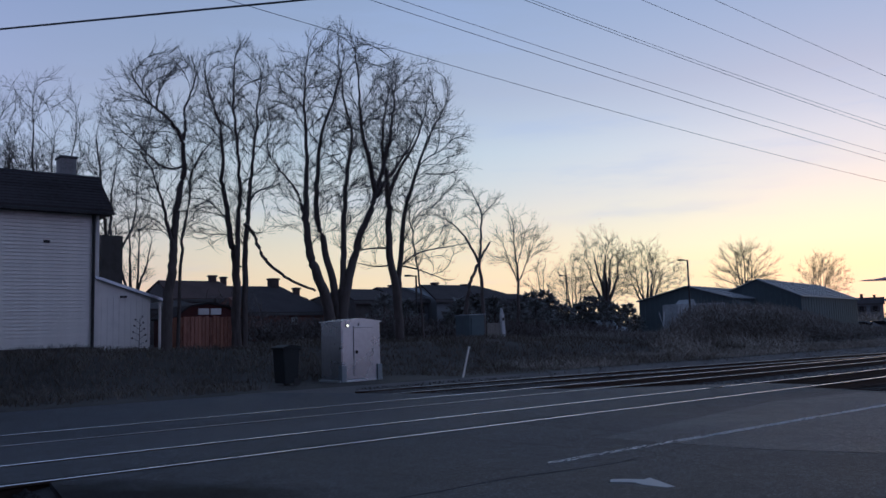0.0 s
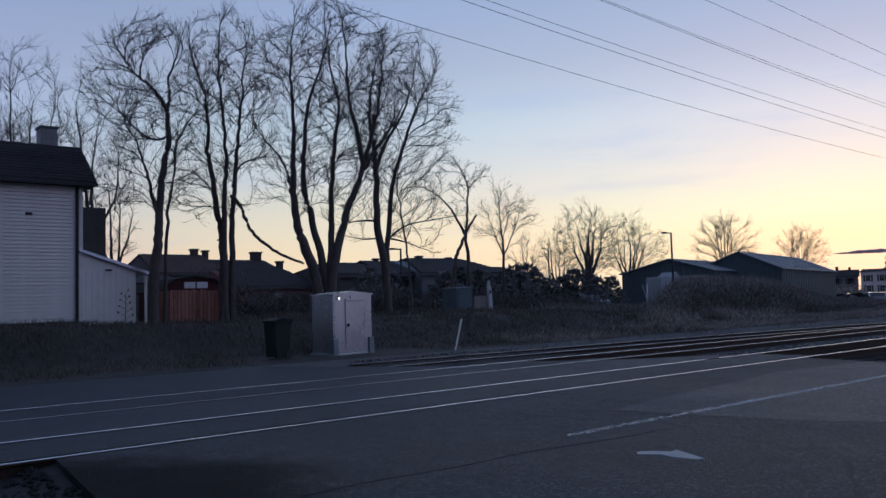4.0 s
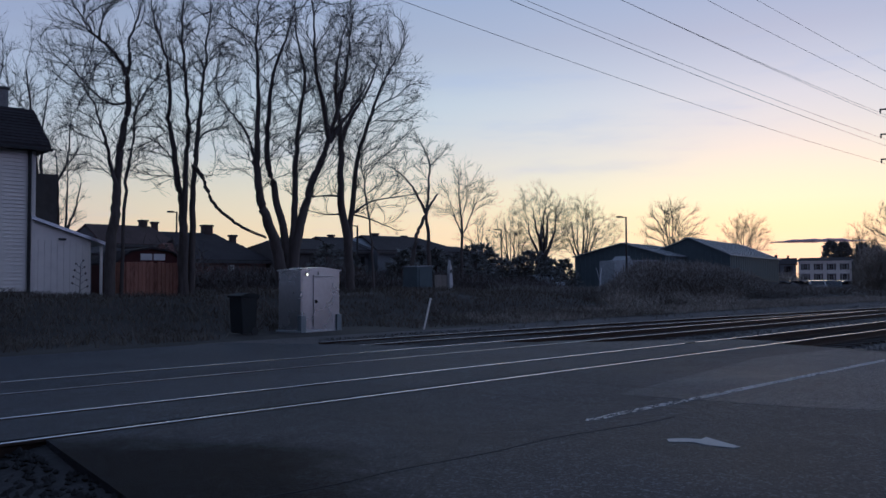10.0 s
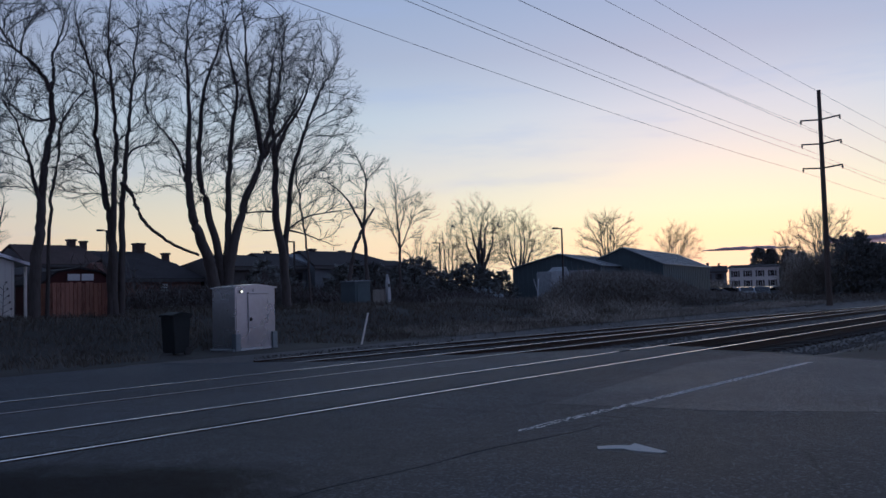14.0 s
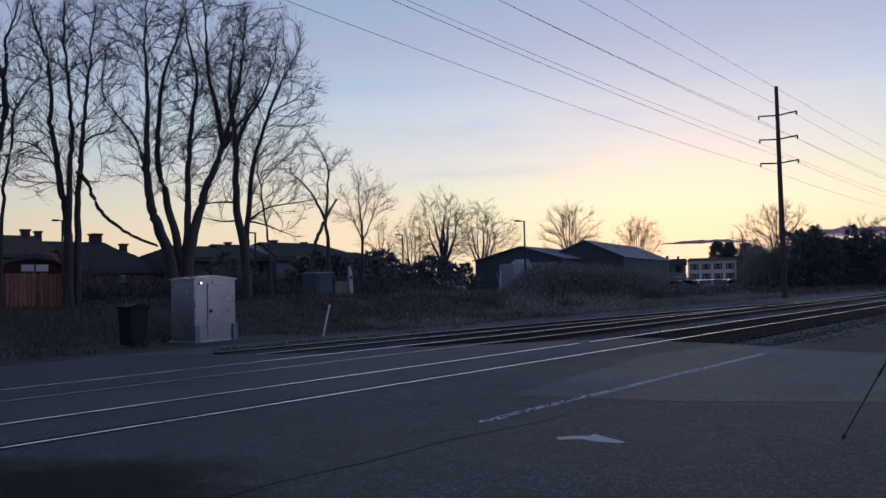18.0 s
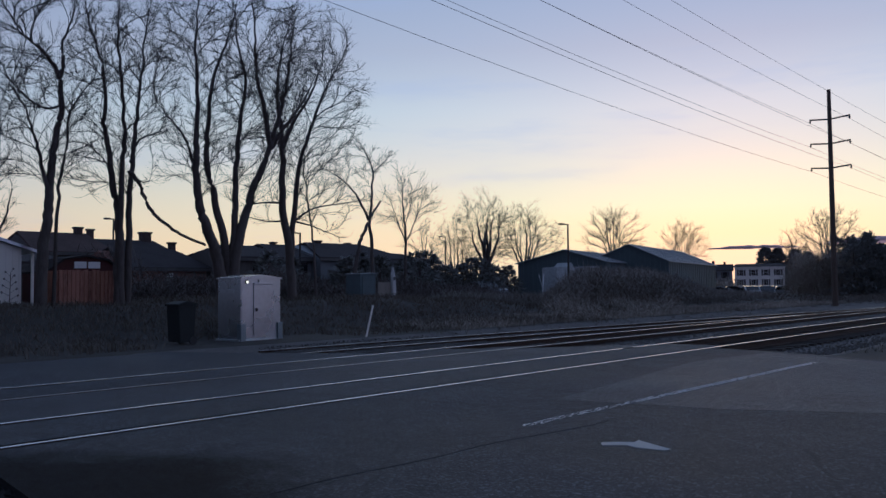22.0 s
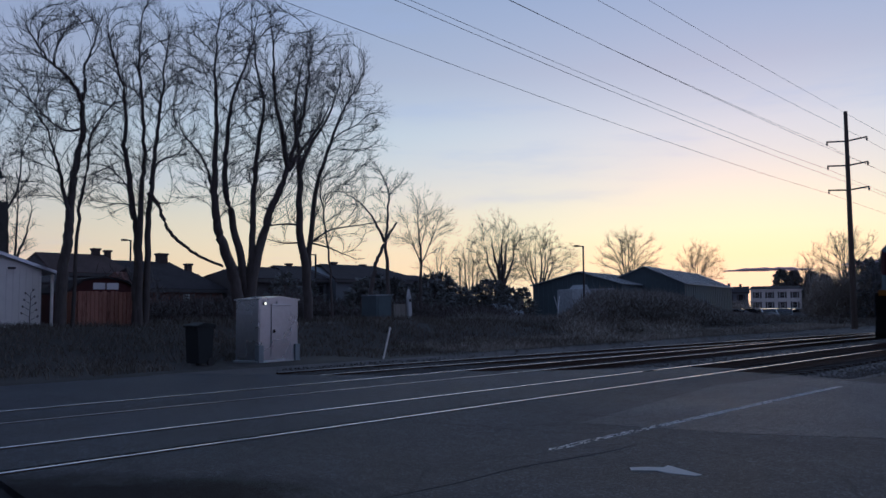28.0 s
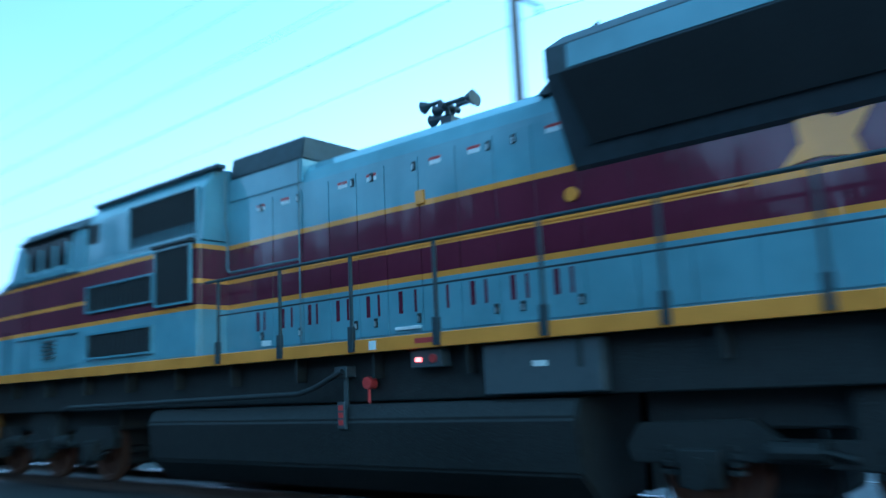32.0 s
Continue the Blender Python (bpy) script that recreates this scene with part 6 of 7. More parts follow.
def locomotive():
    root = thing("locomotive", "blue-grey diesel locomotive with maroon and yellow bands", "locomotive")
    # frame and sills
    part("underframe", bx(-1.9, 19.3, -1.25, 1.25, 1.27, 1.87, 0.02), UNDER, root, "black underframe")
    part("deck", bx(-1.95, 19.4, -1.5, 1.5, 1.95, 2.02, 0.01), BLACKSTEEL, root)
    for s in (-1, 1):
        part("sill", bx(-0.9, 18.6, *sorted((s * 1.44, s * 1.52)), 1.86, 2.03, 0.01), GOLDPAINT, root, "yellow side sill")
        for x in [0.2 + 1.45 * k for k in range(13)]:
            part("sill_gusset", bx(x, x + 0.05, *sorted((s * 1.26, s * 1.43)), 1.55, 1.93), UNDER, root)
    # cab and nose: yellow centre, maroon cheeks, blue lower corners
    ring = [(-1.3, 0.95, 3.5), (-1.16, 1.24, 3.54), (-0.85, 1.46, 3.66), (0.1, 1.49, 3.74), (0.9, 1.5, 3.74)]
    peak = [(-0.82, 0.8, 4.05), (-0.74, 1.0, 4.02), (-0.3, 1.36, 3.96), (0.3, 1.44, 3.94), (0.9, 1.46, 3.94)]

    def round_off(line):
        return [(x, -y, z) for x, y, z in line] + [(x, y, z) for x, y, z in line[::-1]]

    def skin(name, rings, material, label):
        bm = bmesh.new()
        rows = [[bm.verts.new(p) for p in r] for r in rings]
        k = len(rows[0])
        for a, b in zip(rows, rows[1:]):
            for i in range(k):
                bm.faces.new((a[i], a[(i + 1) % k], b[(i + 1) % k], b[i]))
        bm.faces.new(rows[0])
        bm.faces.new(rows[-1])
        bmesh.ops.recalc_face_normals(bm, faces=bm.faces[:])
        part(name, bm, material, root, label)

    skin("nose", [round_off([(x - 0.1 if x < 0 else x, y, 2.02) for x, y, z in ring]), round_off(ring)], SHADEDLIVERY, "blunt full-width nose with banded paint")
    skin("nose_top", [round_off(ring), round_off(peak)], SHADEDBLUE, "sloping blue nose top")
    # both front plates take the colours darkened for shade
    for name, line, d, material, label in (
            ("nose_face", [(-0.95, 2.3), (-0.95, 3.46), (0.95, 3.46), (0.95, 2.3)], 0.0, SHADEDMAROON, "maroon nose front with its shade in the paint"),
            ("nose_panel", [(-0.95, 2.03), (-0.95, 2.42), (-0.86, 2.58), (-0.7, 2.8), (-0.6, 3.1), (-0.58, 3.48), (0.58, 3.48), (0.6, 3.1), (0.7, 2.8), (0.86, 2.58), (0.95, 2.42), (0.95, 2.03)], 0.012, SHADEDGOLD, "yellow nose panel with its shade in the paint")):
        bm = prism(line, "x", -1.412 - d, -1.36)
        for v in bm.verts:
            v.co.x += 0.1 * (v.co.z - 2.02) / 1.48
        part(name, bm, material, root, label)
    for s in (-1, 1):
        def plate(name, q, material, label):
            bm = bmesh.new()
            f = bm.faces.new([bm.verts.new((x - 0.015, s * (y + 0.012), z)) for x, y, z in q])
            r = bmesh.ops.extrude_face_region(bm, geom=[f])
            bmesh.ops.translate(bm, verts=[v for v in r["geom"] if isinstance(v, bmesh.types.BMVert)], vec=(0.025, s * -0.02, 0))
            bmesh.ops.recalc_face_normals(bm, faces=bm.faces[:])
            part(name, bm, material, root, label)
        plate("nose_side", [(-0.87, 1.455, 2.03), (0.89, 1.495, 2.03), (0.89, 1.495, 3.73), (0.1, 1.485, 3.73), (-0.84, 1.455, 3.65)], BODYLIVERY, "banded paint along the cab side")
        plate("nose_cheek", [(-1.36, 0.95, 2.62), (-1.22, 1.24, 2.62), (-1.165, 1.24, 3.5), (-1.30, 0.95, 3.46)], SHADEDMAROON, "maroon patch on the nose corner")
        plate("nose_cheek", [(-1.22, 1.24, 2.62), (-0.91, 1.46, 2.66), (-0.86, 1.46, 3.58), (-1.165, 1.24, 3.5)], SHADEDMAROON, "maroon patch on the nose corner")
        plate("nose_corner", [(-1.40, 0.95, 2.03), (-1.31, 1.13, 2.03), (-1.30, 1.12, 2.25), (-1.38, 0.95, 2.42)], SHADEDGOLD, "yellow sweep under the maroon patch")
    part("nose_door", bx(-1.42, -1.3, -0.32, 0.32, 2.25, 2.73, 0.01), BLACKSTEEL, root, "dark panel on the nose")
    part("nose_emblem", bx(-1.43, -1.415, -0.2, 0.2, 2.4, 2.46, 0.004), WHITEPLATE, root, "pale emblem bar")
    # cab upper
    cab = [(-1.46, 3.80), (-1.42, 4.55), (-1.24, 4.76), (-0.8, 4.88), (0.8, 4.88), (1.24, 4.76), (1.42, 4.55), (1.46, 3.80)]
    bm = prism(cab, "x", 0.12, 3.05)
    for v in bm.verts:
        if v.co.x < 1:
            v.co.x += (v.co.z - 3.8) * 0.42 - 0.2
    part("cab", bm, BODYBLUE, root, "blue cab walls")
    part("cab_roof", prism([(-1.46, 4.6), (-1.26, 4.84), (-0.8, 4.96), (0.8, 4.96), (1.26, 4.84), (1.46, 4.6), (1.3, 4.56), (-1.3, 4.56)], "x", 0.3, 3.1, bevel=0.01), ROOFBLACK, root, "dark cab roof")
    for s in (-1, 1):
        bm = bmesh.new()
        q = [(0.03, s * 0.08, 4.08), (0.0, s * 1.3, 4.0), (0.24, s * 1.26, 4.58), (0.27, s * 0.08, 4.66)]
        f = bm.faces.new([bm.verts.new(Vector(p) + Vector((-0.03, 0, 0))) for p in q])
        r = bmesh.ops.extrude_face_region(bm, geom=[f])
        bmesh.ops.translate(bm, verts=[v for v in r["geom"] if isinstance(v, bmesh.types.BMVert)], vec=(0.03, 0, 0))
        bmesh.ops.recalc_face_normals(bm, faces=bm.faces[:])
        part("windscreen", bm, GLASS_DARK, root, "dark cab windscreen")
    hb = part("headlight_housing", bx(0.0, 0.55, -0.85, 0.85, 4.72, 4.99, 0.03), ROOFBLACK, root, "headlight and number board housing")
    for y in (-0.13, 0.13):
        part("headlight", rod(bmesh.new(), (-0.03, y, 4.86), (0.01, y, 4.86), 0.1, n=18), HEADLIGHT, hb, "lit headlight")
    for y in (-0.58, 0.58):
        part("number_board", bx(-0.025, 0.01, y - 0.26, y + 0.26, 4.77, 4.94, 0.01), NUMLIGHT, hb, "glowing number board")
    for s in (-1, 1):
        # cab side windows
        w = slab(root, "cab_window", 0.66, 2.57, 1.40, s, 3.9, 4.58, BLACKSTEEL, 0.05, "sliding cab side window")
        for x0, x1 in ((0.84, 1.30), (1.42, 1.88), (2.02, 2.42)):
            part("pane", bx(x0, x1, *sorted((s * 1.445, s * 1.456)), 4.0, 4.5), GLASS_DARK, w)
        for x0, x1 in ((0.68, 0.82), (1.31, 1.41), (1.90, 2.0), (2.44, 2.56)):
            part("frame_post", bx(x0, x1, *sorted((s * 1.445, s * 1.475)), 3.92, 4.4, 0.006), BLUEPAINT, w, "blue window post")
        slab(root, "window_ledge", 0.62, 2.65, 1.44, s, 3.8, 3.88, BLUEPAINT, 0.1)
        part("sunshade", prism([(s * 1.3, 4.64), (s * 1.58, 4.6), (s * 1.58, 4.58), (s * 1.3, 4.6)], "x", 0.65, 2.65), ROOFBLACK, root)
        # wide equipment body
        part("body_side", bx(0.9, 6.72, *sorted((s * 0.9, s * 1.5)), 2.02, 3.82, 0.03), BODYLIVERY, root, "wide carbody with banded paint")
        slab(root, "access_door", 0.95, 2.9, 1.5, s, 2.08, 2.66, BODYBLUE, 0.01)
        slab(root, "ledge", 0.6, 3.0, 1.5, s, 2.66, 2.70, BLUEPAINT, 0.05)
        slab(root, "ledge", 0.2, 3.0, 1.5, s, 3.74, 3.79, ROOFBLACK, 0.03)
        grille(root, 3.38, 5.5, 1.5, s, 2.99, 3.4)
        grille(root, 3.42, 5.5, 1.5, s, 2.18, 2.57)
        grille(root, 5.68, 6.62, 1.53, s, 2.88, 3.74, n=16)
        part("grille_hood", bx(5.6, 6.7, *sorted((s * 1.5, s * 1.62)), 3.78, 3.84, 0.01), BLACKSTEEL, root)
        lv = slab(root, "louvre", 1.68, 2.22, 1.512, s, 2.2, 2.62, BODYBLUE, 0.01)
        for k in range(5):
            part("slat", prism([(s * 1.52, 2.25 + k * 0.075), (s * 1.56, 2.25 + k * 0.075), (s * 1.52, 2.3 + k * 0.075)], "x", 1.72, 2.18), BLACKSTEEL, lv)
        # upper body behind the cab
        part("upper_body", prism([(s * 0.6, 3.82), (s * 1.42, 3.82), (s * 1.38, 4.66), (s * 1.18, 4.96), (s * 0.6, 5.02)], "x", 3.05, 6.75, bevel=0.01), BLUEPAINT, root, "blue upper equipment body")
        slab(root, "side_opening", 3.12, 3.5, 1.37, s, 3.9, 4.6, GRILLE, 0.03, "dark doorway behind the cab")
        slab(root, "upper_hatch", 3.6, 4.5, 1.37, s, 3.95, 4.58, BLUEPAINT, 0.05)
        grille(root, 4.62, 6.6, 1.39, s, 3.93, 4.66, n=22)
        part("roof_edge", bx(3.05, 6.9, *sorted((s * 1.08, s * 1.26)), 4.95, 5.03, 0.02), ROOFBLACK, root)
    part("roof_core", bx(3.05, 6.75, -0.62, 0.62, 3.8, 5.04, 0.02), ROOFBLACK, root)
    part("body_bulkhead", bx(6.4, 6.74, -1.45, 1.45, 2.02, 3.8, 0.02), LIVERY, root)
    # long hood
    hood = [(-0.95, 2.02), (-0.95, 4.42), (-0.9, 4.6), (-0.74, 4.75), (0.74, 4.75), (0.9, 4.6), (0.95, 4.42), (0.95, 2.02)]
    part("long_hood", prism(hood, "x", 6.72, 18.45), LIVERY, root, "long engine hood with banded paint")
    part("roof_hatch", prism([(-0.97, 4.44), (-0.97, 4.80), (-0.86, 4.80), (0.86, 4.80), (0.97, 4.80), (0.97, 4.44)], "x", 6.8, 8.58, bevel=0.01), BLUEPAINT, root)
    part("roof_hatch_top", prism([(-0.99, 4.80), (-0.93, 5.14), (0.93, 5.14), (0.99, 4.80)], "x", 6.86, 8.6, bevel=0.015), ROOFBLACK, root, "dark raised roof hatch")
    seams = [7.32, 7.89, 8.55, 9.13, 9.69, 10.22, 10.82, 11.44, 12.02, 12.57, 13.15, 13.75, 14.35, 14.95]
    for s in (-1, 1):
        for k, (a, b) in enumerate(zip(seams, seams[1:])):
            for z0, z1, tag in ((2.10, 3.155, 0), (3.17, 4.34, 1)):
                if z1 > 4 and a > 13:
                    z1 = 3.66
                d = slab(root, "hood_door", a + 0.008, b - 0.008, 0.95, s, z0, z1, LIVERY, 0.014)
                if a < 13 and k % 4 != 2:
                    door_latch(d, b - 0.07 if k % 4 else a + 0.3, 0.964, s, 4.22 if tag else 2.27)
                if tag and k % 3 != 2 and a < 13:
                    x = a + 0.2
                    dc = part("warning_decal", bx(x, x + 0.19, *sorted((s * 0.964, s * 0.968)), 4.18, 4.27), WHITEPLATE, d, "small white and red warning label")
                    part("decal_stripe", bx(x, x + 0.19, *sorted((s * 0.968, s * 0.971)), 4.235, 4.27), REDPLATE, dc)
        # lettering turned into plain upright marks
        for k in range(10):
            x = 7.46 + k * 0.585
            wdt = (0.26, 0.3, 0.26, 0.3, 0.3, 0.36, 0.3, 0.3, 0.3, 0.3)[k]
            part("side_mark", bx(x + 0.02, x + 0.09, *sorted((s * 0.964, s * 0.968)), 2.35, 2.635), MAROONPAINT, root, "maroon bar of the side writing")
            part("side_mark", bx(x + wdt - 0.07, x + wdt - 0.03, *sorted((s * 0.964, s * 0.968)), 2.35, 2.635), MAROONPAINT, root, "maroon bar of the side writing")
        # small fittings
        part("lifting_eye", bx(10.78, 10.92, *sorted((s * 0.95, s * 1.0)), 3.70, 3.88, 0.01), GOLDPAINT, root)
        part("round_cap", rod(bmesh.new(), (13.05, s * 0.95, 3.42), (13.05, s * 1.0, 3.42), 0.08, n=16), GOLDPAINT, root, "yellow round cover")
        slab(root, "step_plate", 10.36, 10.78, 0.964, s, 2.14, 2.18, WHITEPLATE, 0.04)
        slab(root, "warning_label", 7.6, 7.82, 0.964, s, 2.12, 2.2, WHITEPLATE, 0.006)
        slab(root, "warning_label", 10.4, 10.52, 1.52, s, 1.89, 2.0, WHITEPLATE, 0.004)
        slab(root, "warning_label", 11.15, 11.45, 1.52, s, 1.92, 1.98, REDPLATE, 0.004)
        part("yellow_patch", prism([(15.28, 3.25), (15.6, 3.3), (15.98, 3.24), (15.93, 3.42), (16.08, 3.66), (15.8, 3.62), (15.66, 3.7), (15.5, 3.68), (15.43, 3.72), (15.46, 3.45)], "y", *sorted((s * 0.964, s * 0.97))), GOLDPAINT, root, "yellow painted emblem patch")
        bm = bmesh.new()
        for p, q in (((6.86, 4.9), (6.86, 4.1)), ((6.86, 4.1), (6.92, 3.9)), ((6.92, 3.9), (6.92, 3.35)), ((6.92, 3.35), (6.98, 3.29)), ((6.98, 3.29), (8.6, 3.29))):
            rod(bm, (p[0], s * 1.08, p[1]), (q[0], s * 1.08, q[1]), 0.018, n=8)
        part("conduit", bm, PIPEGREY, root, "bent grey conduit pipe")
        part("conduit", rod(bmesh.new(), (8.53, s * 1.0, 2.1), (8.53, s * 1.0, 4.78), 0.012, n=8), PIPEGREY, root)
        # radiator section with flared wings
        flare = [(s * 0.95, 3.66), (s * 1.0, 3.70), (s * 1.46, 4.62), (s * 1.46, 4.92), (s * 1.2, 5.12), (s * 0.5, 5.30), (s * 0.2, 5.30), (s * 0.2, 4.6), (s * 0.95, 4.4)]
        bm = prism(flare, "x", 13.12, 18.3)
        for v in bm.verts:
            if v.co.x > 18 and v.co.z < 4.0:
                v.co.x = 16.9
            if v.co.x < 14 and v.co.z > 5.0:
                v.co.x += 0.1
        part("radiator_wing", bm, ROOFBLACK, root, "flared radiator housing")
        bm = bmesh.new()
        q = [(13.42, 1.1, 3.88), (16.95, 1.1, 3.88), (17.95, 1.45, 4.60), (13.3, 1.45, 4.60)]
        f = bm.faces.new([bm.verts.new((p[0], s * (p[1] + 0.012), p[2])) for p in q])
        r = bmesh.ops.extrude_face_region(bm, geom=[f])
        bmesh.ops.translate(bm, verts=[v for v in r["geom"] if isinstance(v, bmesh.types.BMVert)], vec=(0, s * 0.02, 0))
        bmesh.ops.recalc_face_normals(bm, faces=bm.faces[:])
        part("radiator_intake", bm, GRILLE, root, "black radiator screen")
        slab(root, "radiator_band", 13.4, 18.28, 1.46, s, 4.64, 4.9, BLUEPAINT, 0.012, "blue-grey band along the radiator")
        part("rear_panel", bx(17.0, 18.43, *sorted((s * 0.9, s * 1.05)), 3.7, 4.55, 0.02), BLUEPAINT, root)
        slab(root, "hood_door", 15.0, 15.6, 0.95, s, 2.1, 2.7, BLUEPAINT, 0.014)
        slab(root, "hood_door", 15.62, 16.25, 0.95, s, 2.1, 2.7, BLUEPAINT, 0.014)
        slab(root, "rear_doorway", 17.25, 17.9, 0.95, s, 2.1, 3.4, GRILLE, 0.02, "dark doorway")
        # ladder-like slope ahead of the radiator
        part("radiator_slope", prism([(12.66, 4.66), (13.5, 5.3), (13.5, 4.6)], "y", *sorted((s * 0.0, s * 0.93))), ROOFBLACK, root)
        # handrails
        posts = [7.31, 8.72, 10.11, 11.5, 12.95, 14.28, 15.7, 17.1, 18.5]
        for x in posts:
            part("stanchion", rod(box(bmesh.new(), x - 0.045, x + 0.045, *sorted((s * 1.5, s * 1.56)), 1.88, 2.2, 0.008), (x, s * 1.52, 2.1), (x, s * 1.52, 3.1), 0.026, n=8), RAILBLUE, root, "blue-grey handrail post")
        part("handrail", rod(bmesh.new(), (7.0, s * 1.52, 3.1), (19.1, s * 1.52, 3.1), 0.024, n=8), RAILBLUE, root)
        part("chain_rail", rod(bmesh.new(), (7.31, s * 1.52, 2.58), (18.5, s * 1.52, 2.58), 0.012, n=6), RAILBLUE, root)
        # under the sill
        bm = bmesh.new()
        for p, q in (((2.6, 1.34), (9.0, 1.40)), ((9.0, 1.40), (9.3, 1.46)), ((9.3, 1.46), (9.85, 1.66))):
            rod(bm, (p[0], s * 1.46, p[1]), (q[0], s * 1.46, q[1]), 0.035, n=10)
        part("hose", bm, BLACKSTEEL, root, "black hose along the frame")
        part("fuel_tank", prism([(s * 0.05, 0.16), (s * 1.05, 0.16), (s * 1.40, 0.48), (s * 1.46, 1.05), (s * 1.36, 1.24), (s * 0.05, 1.3)], "x", 5.3, 13.2, bevel=0.03), UNDER, root, "black fuel tank")
        part("battery_box", bx(12.05, 13.5, *sorted((s * 0.9, s * 1.42)), 1.3, 1.84, 0.02), BOXGREY, root, "grey equipment box")
        slab(root, "box_label", 12.7, 12.88, 1.42, s, 1.58, 1.64, WHITEPLATE, 0.004)
        rb = part("shutoff_box", bx(11.0, 11.48, *sorted((s * 1.25, s * 1.44)), 1.64, 1.85, 0.01), BOXGREY, root)
        part("red_button", rod(bmesh.new(), (11.36, s * 1.44, 1.74), (11.36, s * 1.47, 1.74), 0.05, n=14), REDPLATE, rb)
        part("indicator", bx(11.09, 11.17, *sorted((s * 1.44, s * 1.45)), 1.71, 1.76), REDLAMP, rb, "small red light")
        bm = bmesh.new()
        rod(bm, (5.3, s * 1.2, 1.42), (8.9, s * 1.2, 1.42), 0.05)
        rod(bm, (8.9, s * 1.2, 1.42), (9.5, s * 1.2, 1.66), 0.05)
        rod(bm, (9.5, s * 1.2, 1.66), (9.8, s * 1.2, 1.68), 0.05)
        part("air_pipe", bm, UNDER, root)
        vb = part("fuel_filler", rod(bx(9.66, 9.88, *sorted((s * 1.2, s * 1.42)), 1.58, 1.72, 0.01), (9.77, s * 1.32, 1.0), (9.77, s * 1.32, 1.6), 0.035), BOXGREY, root)
        part("sight_gauge", bx(9.78, 9.92, *sorted((s * 1.45, s * 1.5)), 0.95, 1.28, 0.01), BOXGREY, vb)
        for k in range(3):
            part("gauge_mark", bx(9.81, 9.89, *sorted((s * 1.5, s * 1.505)), 1.0 + 0.09 * k, 1.06 + 0.09 * k), REDPLATE, vb)
        part("hose_cap", rod(rod(bmesh.new(), (10.24, s * 1.3, 1.5), (10.24, s * 1.42, 1.5), 0.075, n=14), (10.24, s * 1.38, 1.5), (10.24, s * 1.38, 1.25), 0.02), REDPLATE, root, "pinkish filler cap")
        # front and rear steps
        for x0, d in ((-1.9, 1), (18.7, 1)):
            for k in range(4):
                part("step", bx(x0, x0 + 0.75, *sorted((s * 1.1, s * 1.5)), 0.42 + k * 0.38, 0.46 + k * 0.38), BLACKSTEEL, root)
            part("step_side", bx(x0 + 0.75, x0 + 0.79, *sorted((s * 1.05, s * 1.5)), 0.35, 1.95), SHADEDGOLD if x0 < 0 else UNDER, root)
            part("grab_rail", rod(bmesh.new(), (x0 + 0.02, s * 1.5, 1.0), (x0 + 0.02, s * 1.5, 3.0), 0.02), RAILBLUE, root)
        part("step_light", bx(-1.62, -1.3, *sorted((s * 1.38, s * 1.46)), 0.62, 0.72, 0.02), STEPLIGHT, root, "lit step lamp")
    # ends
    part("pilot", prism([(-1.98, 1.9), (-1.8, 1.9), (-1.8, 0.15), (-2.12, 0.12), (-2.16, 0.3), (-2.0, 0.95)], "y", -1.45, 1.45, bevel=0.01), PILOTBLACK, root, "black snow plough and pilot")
    part("anti_climber", bx(-2.08, -1.85, -1.3, 1.3, 1.78, 2.0, 0.02), SHADEDGOLD, root, "yellow anti-climber ledge")
    part("rear_pilot", bx(19.25, 19.45, -1.45, 1.45, 0.25, 1.95, 0.02), UNDER, root)
    part("hood_end", bx(18.44, 18.5, -0.93, 0.93, 2.02, 4.6, 0.01), MAROONPAINT, root)
    for x in (-2.2, 19.75):
        part("coupler", box(bx(x - 0.35, x + 0.35, -0.14, 0.14, 0.78, 1.06, 0.03), x - 0.35, x - 0.05, -0.2, 0.2, 0.74, 1.1, 0.03), UNDER, root, "steel knuckle coupler")
    for y in (-0.83, 0.83):
        h = part("ditch_light_housing", rod(bmesh.new(), (-2.1, y, 2.14), (-1.9, y, 2.14), 0.13, n=16), BLACKSTEEL, root)
        part("ditch_lamp", rod(bmesh.new(), (-2.125, y, 2.14), (-2.095, y, 2.14), 0.1, n=16), DITCH, h, "lit orange-white ditch light")
    for y in (-1.35, -0.45, 0.45, 1.35):
        part("front_rail", rod(bmesh.new(), (-1.95, y, 2.0), (-1.95, y, 2.9), 0.02), RAILBLUE, root)
    # horn cluster
    hr = part("horn_base", bx(10.02, 10.22, -0.62, -0.38, 4.27, 4.84, 0.01), HORNMAT, root, "air horn cluster", (0.27, 0.8, 0.4))
    for x0, x1, y, z in ((10.08, 9.74, -0.66, 5.06), (10.08, 9.78, -0.42, 5.04), (10.1, 9.8, -0.55, 4.86), (10.14, 10.62, -0.6, 5.02), (10.14, 10.5, -0.36, 5.06)):
        sg = 1 if x1 < x0 else -1
        bm = rod(bmesh.new(), (x1 + 0.14 * sg, y, z), (x1, y, z - 0.01), 0.032, 0.1, 14)
        rod(bm, (x0, y, z), (x1 + 0.12 * sg, y, z), 0.034, n=10)
        rod(bm, (x0, y, z), (10.11, -0.5, 4.8), 0.022, n=6)
        part("horn", bm, HORNMAT, hr)
    part("horn_manifold", rod(bmesh.new(), (10.11, -0.72, 5.0), (10.11, -0.3, 5.0), 0.05, n=10), HORNMAT, hr)
    axles = truck(root, (-0.95, 0.95, 2.9)) + truck(root, (14.3, 16.2, 18.1))
    return root, axles


NS_BLACK = livery("second_black", [(0, (0.03, 0.03, 0.033))], 0.35)
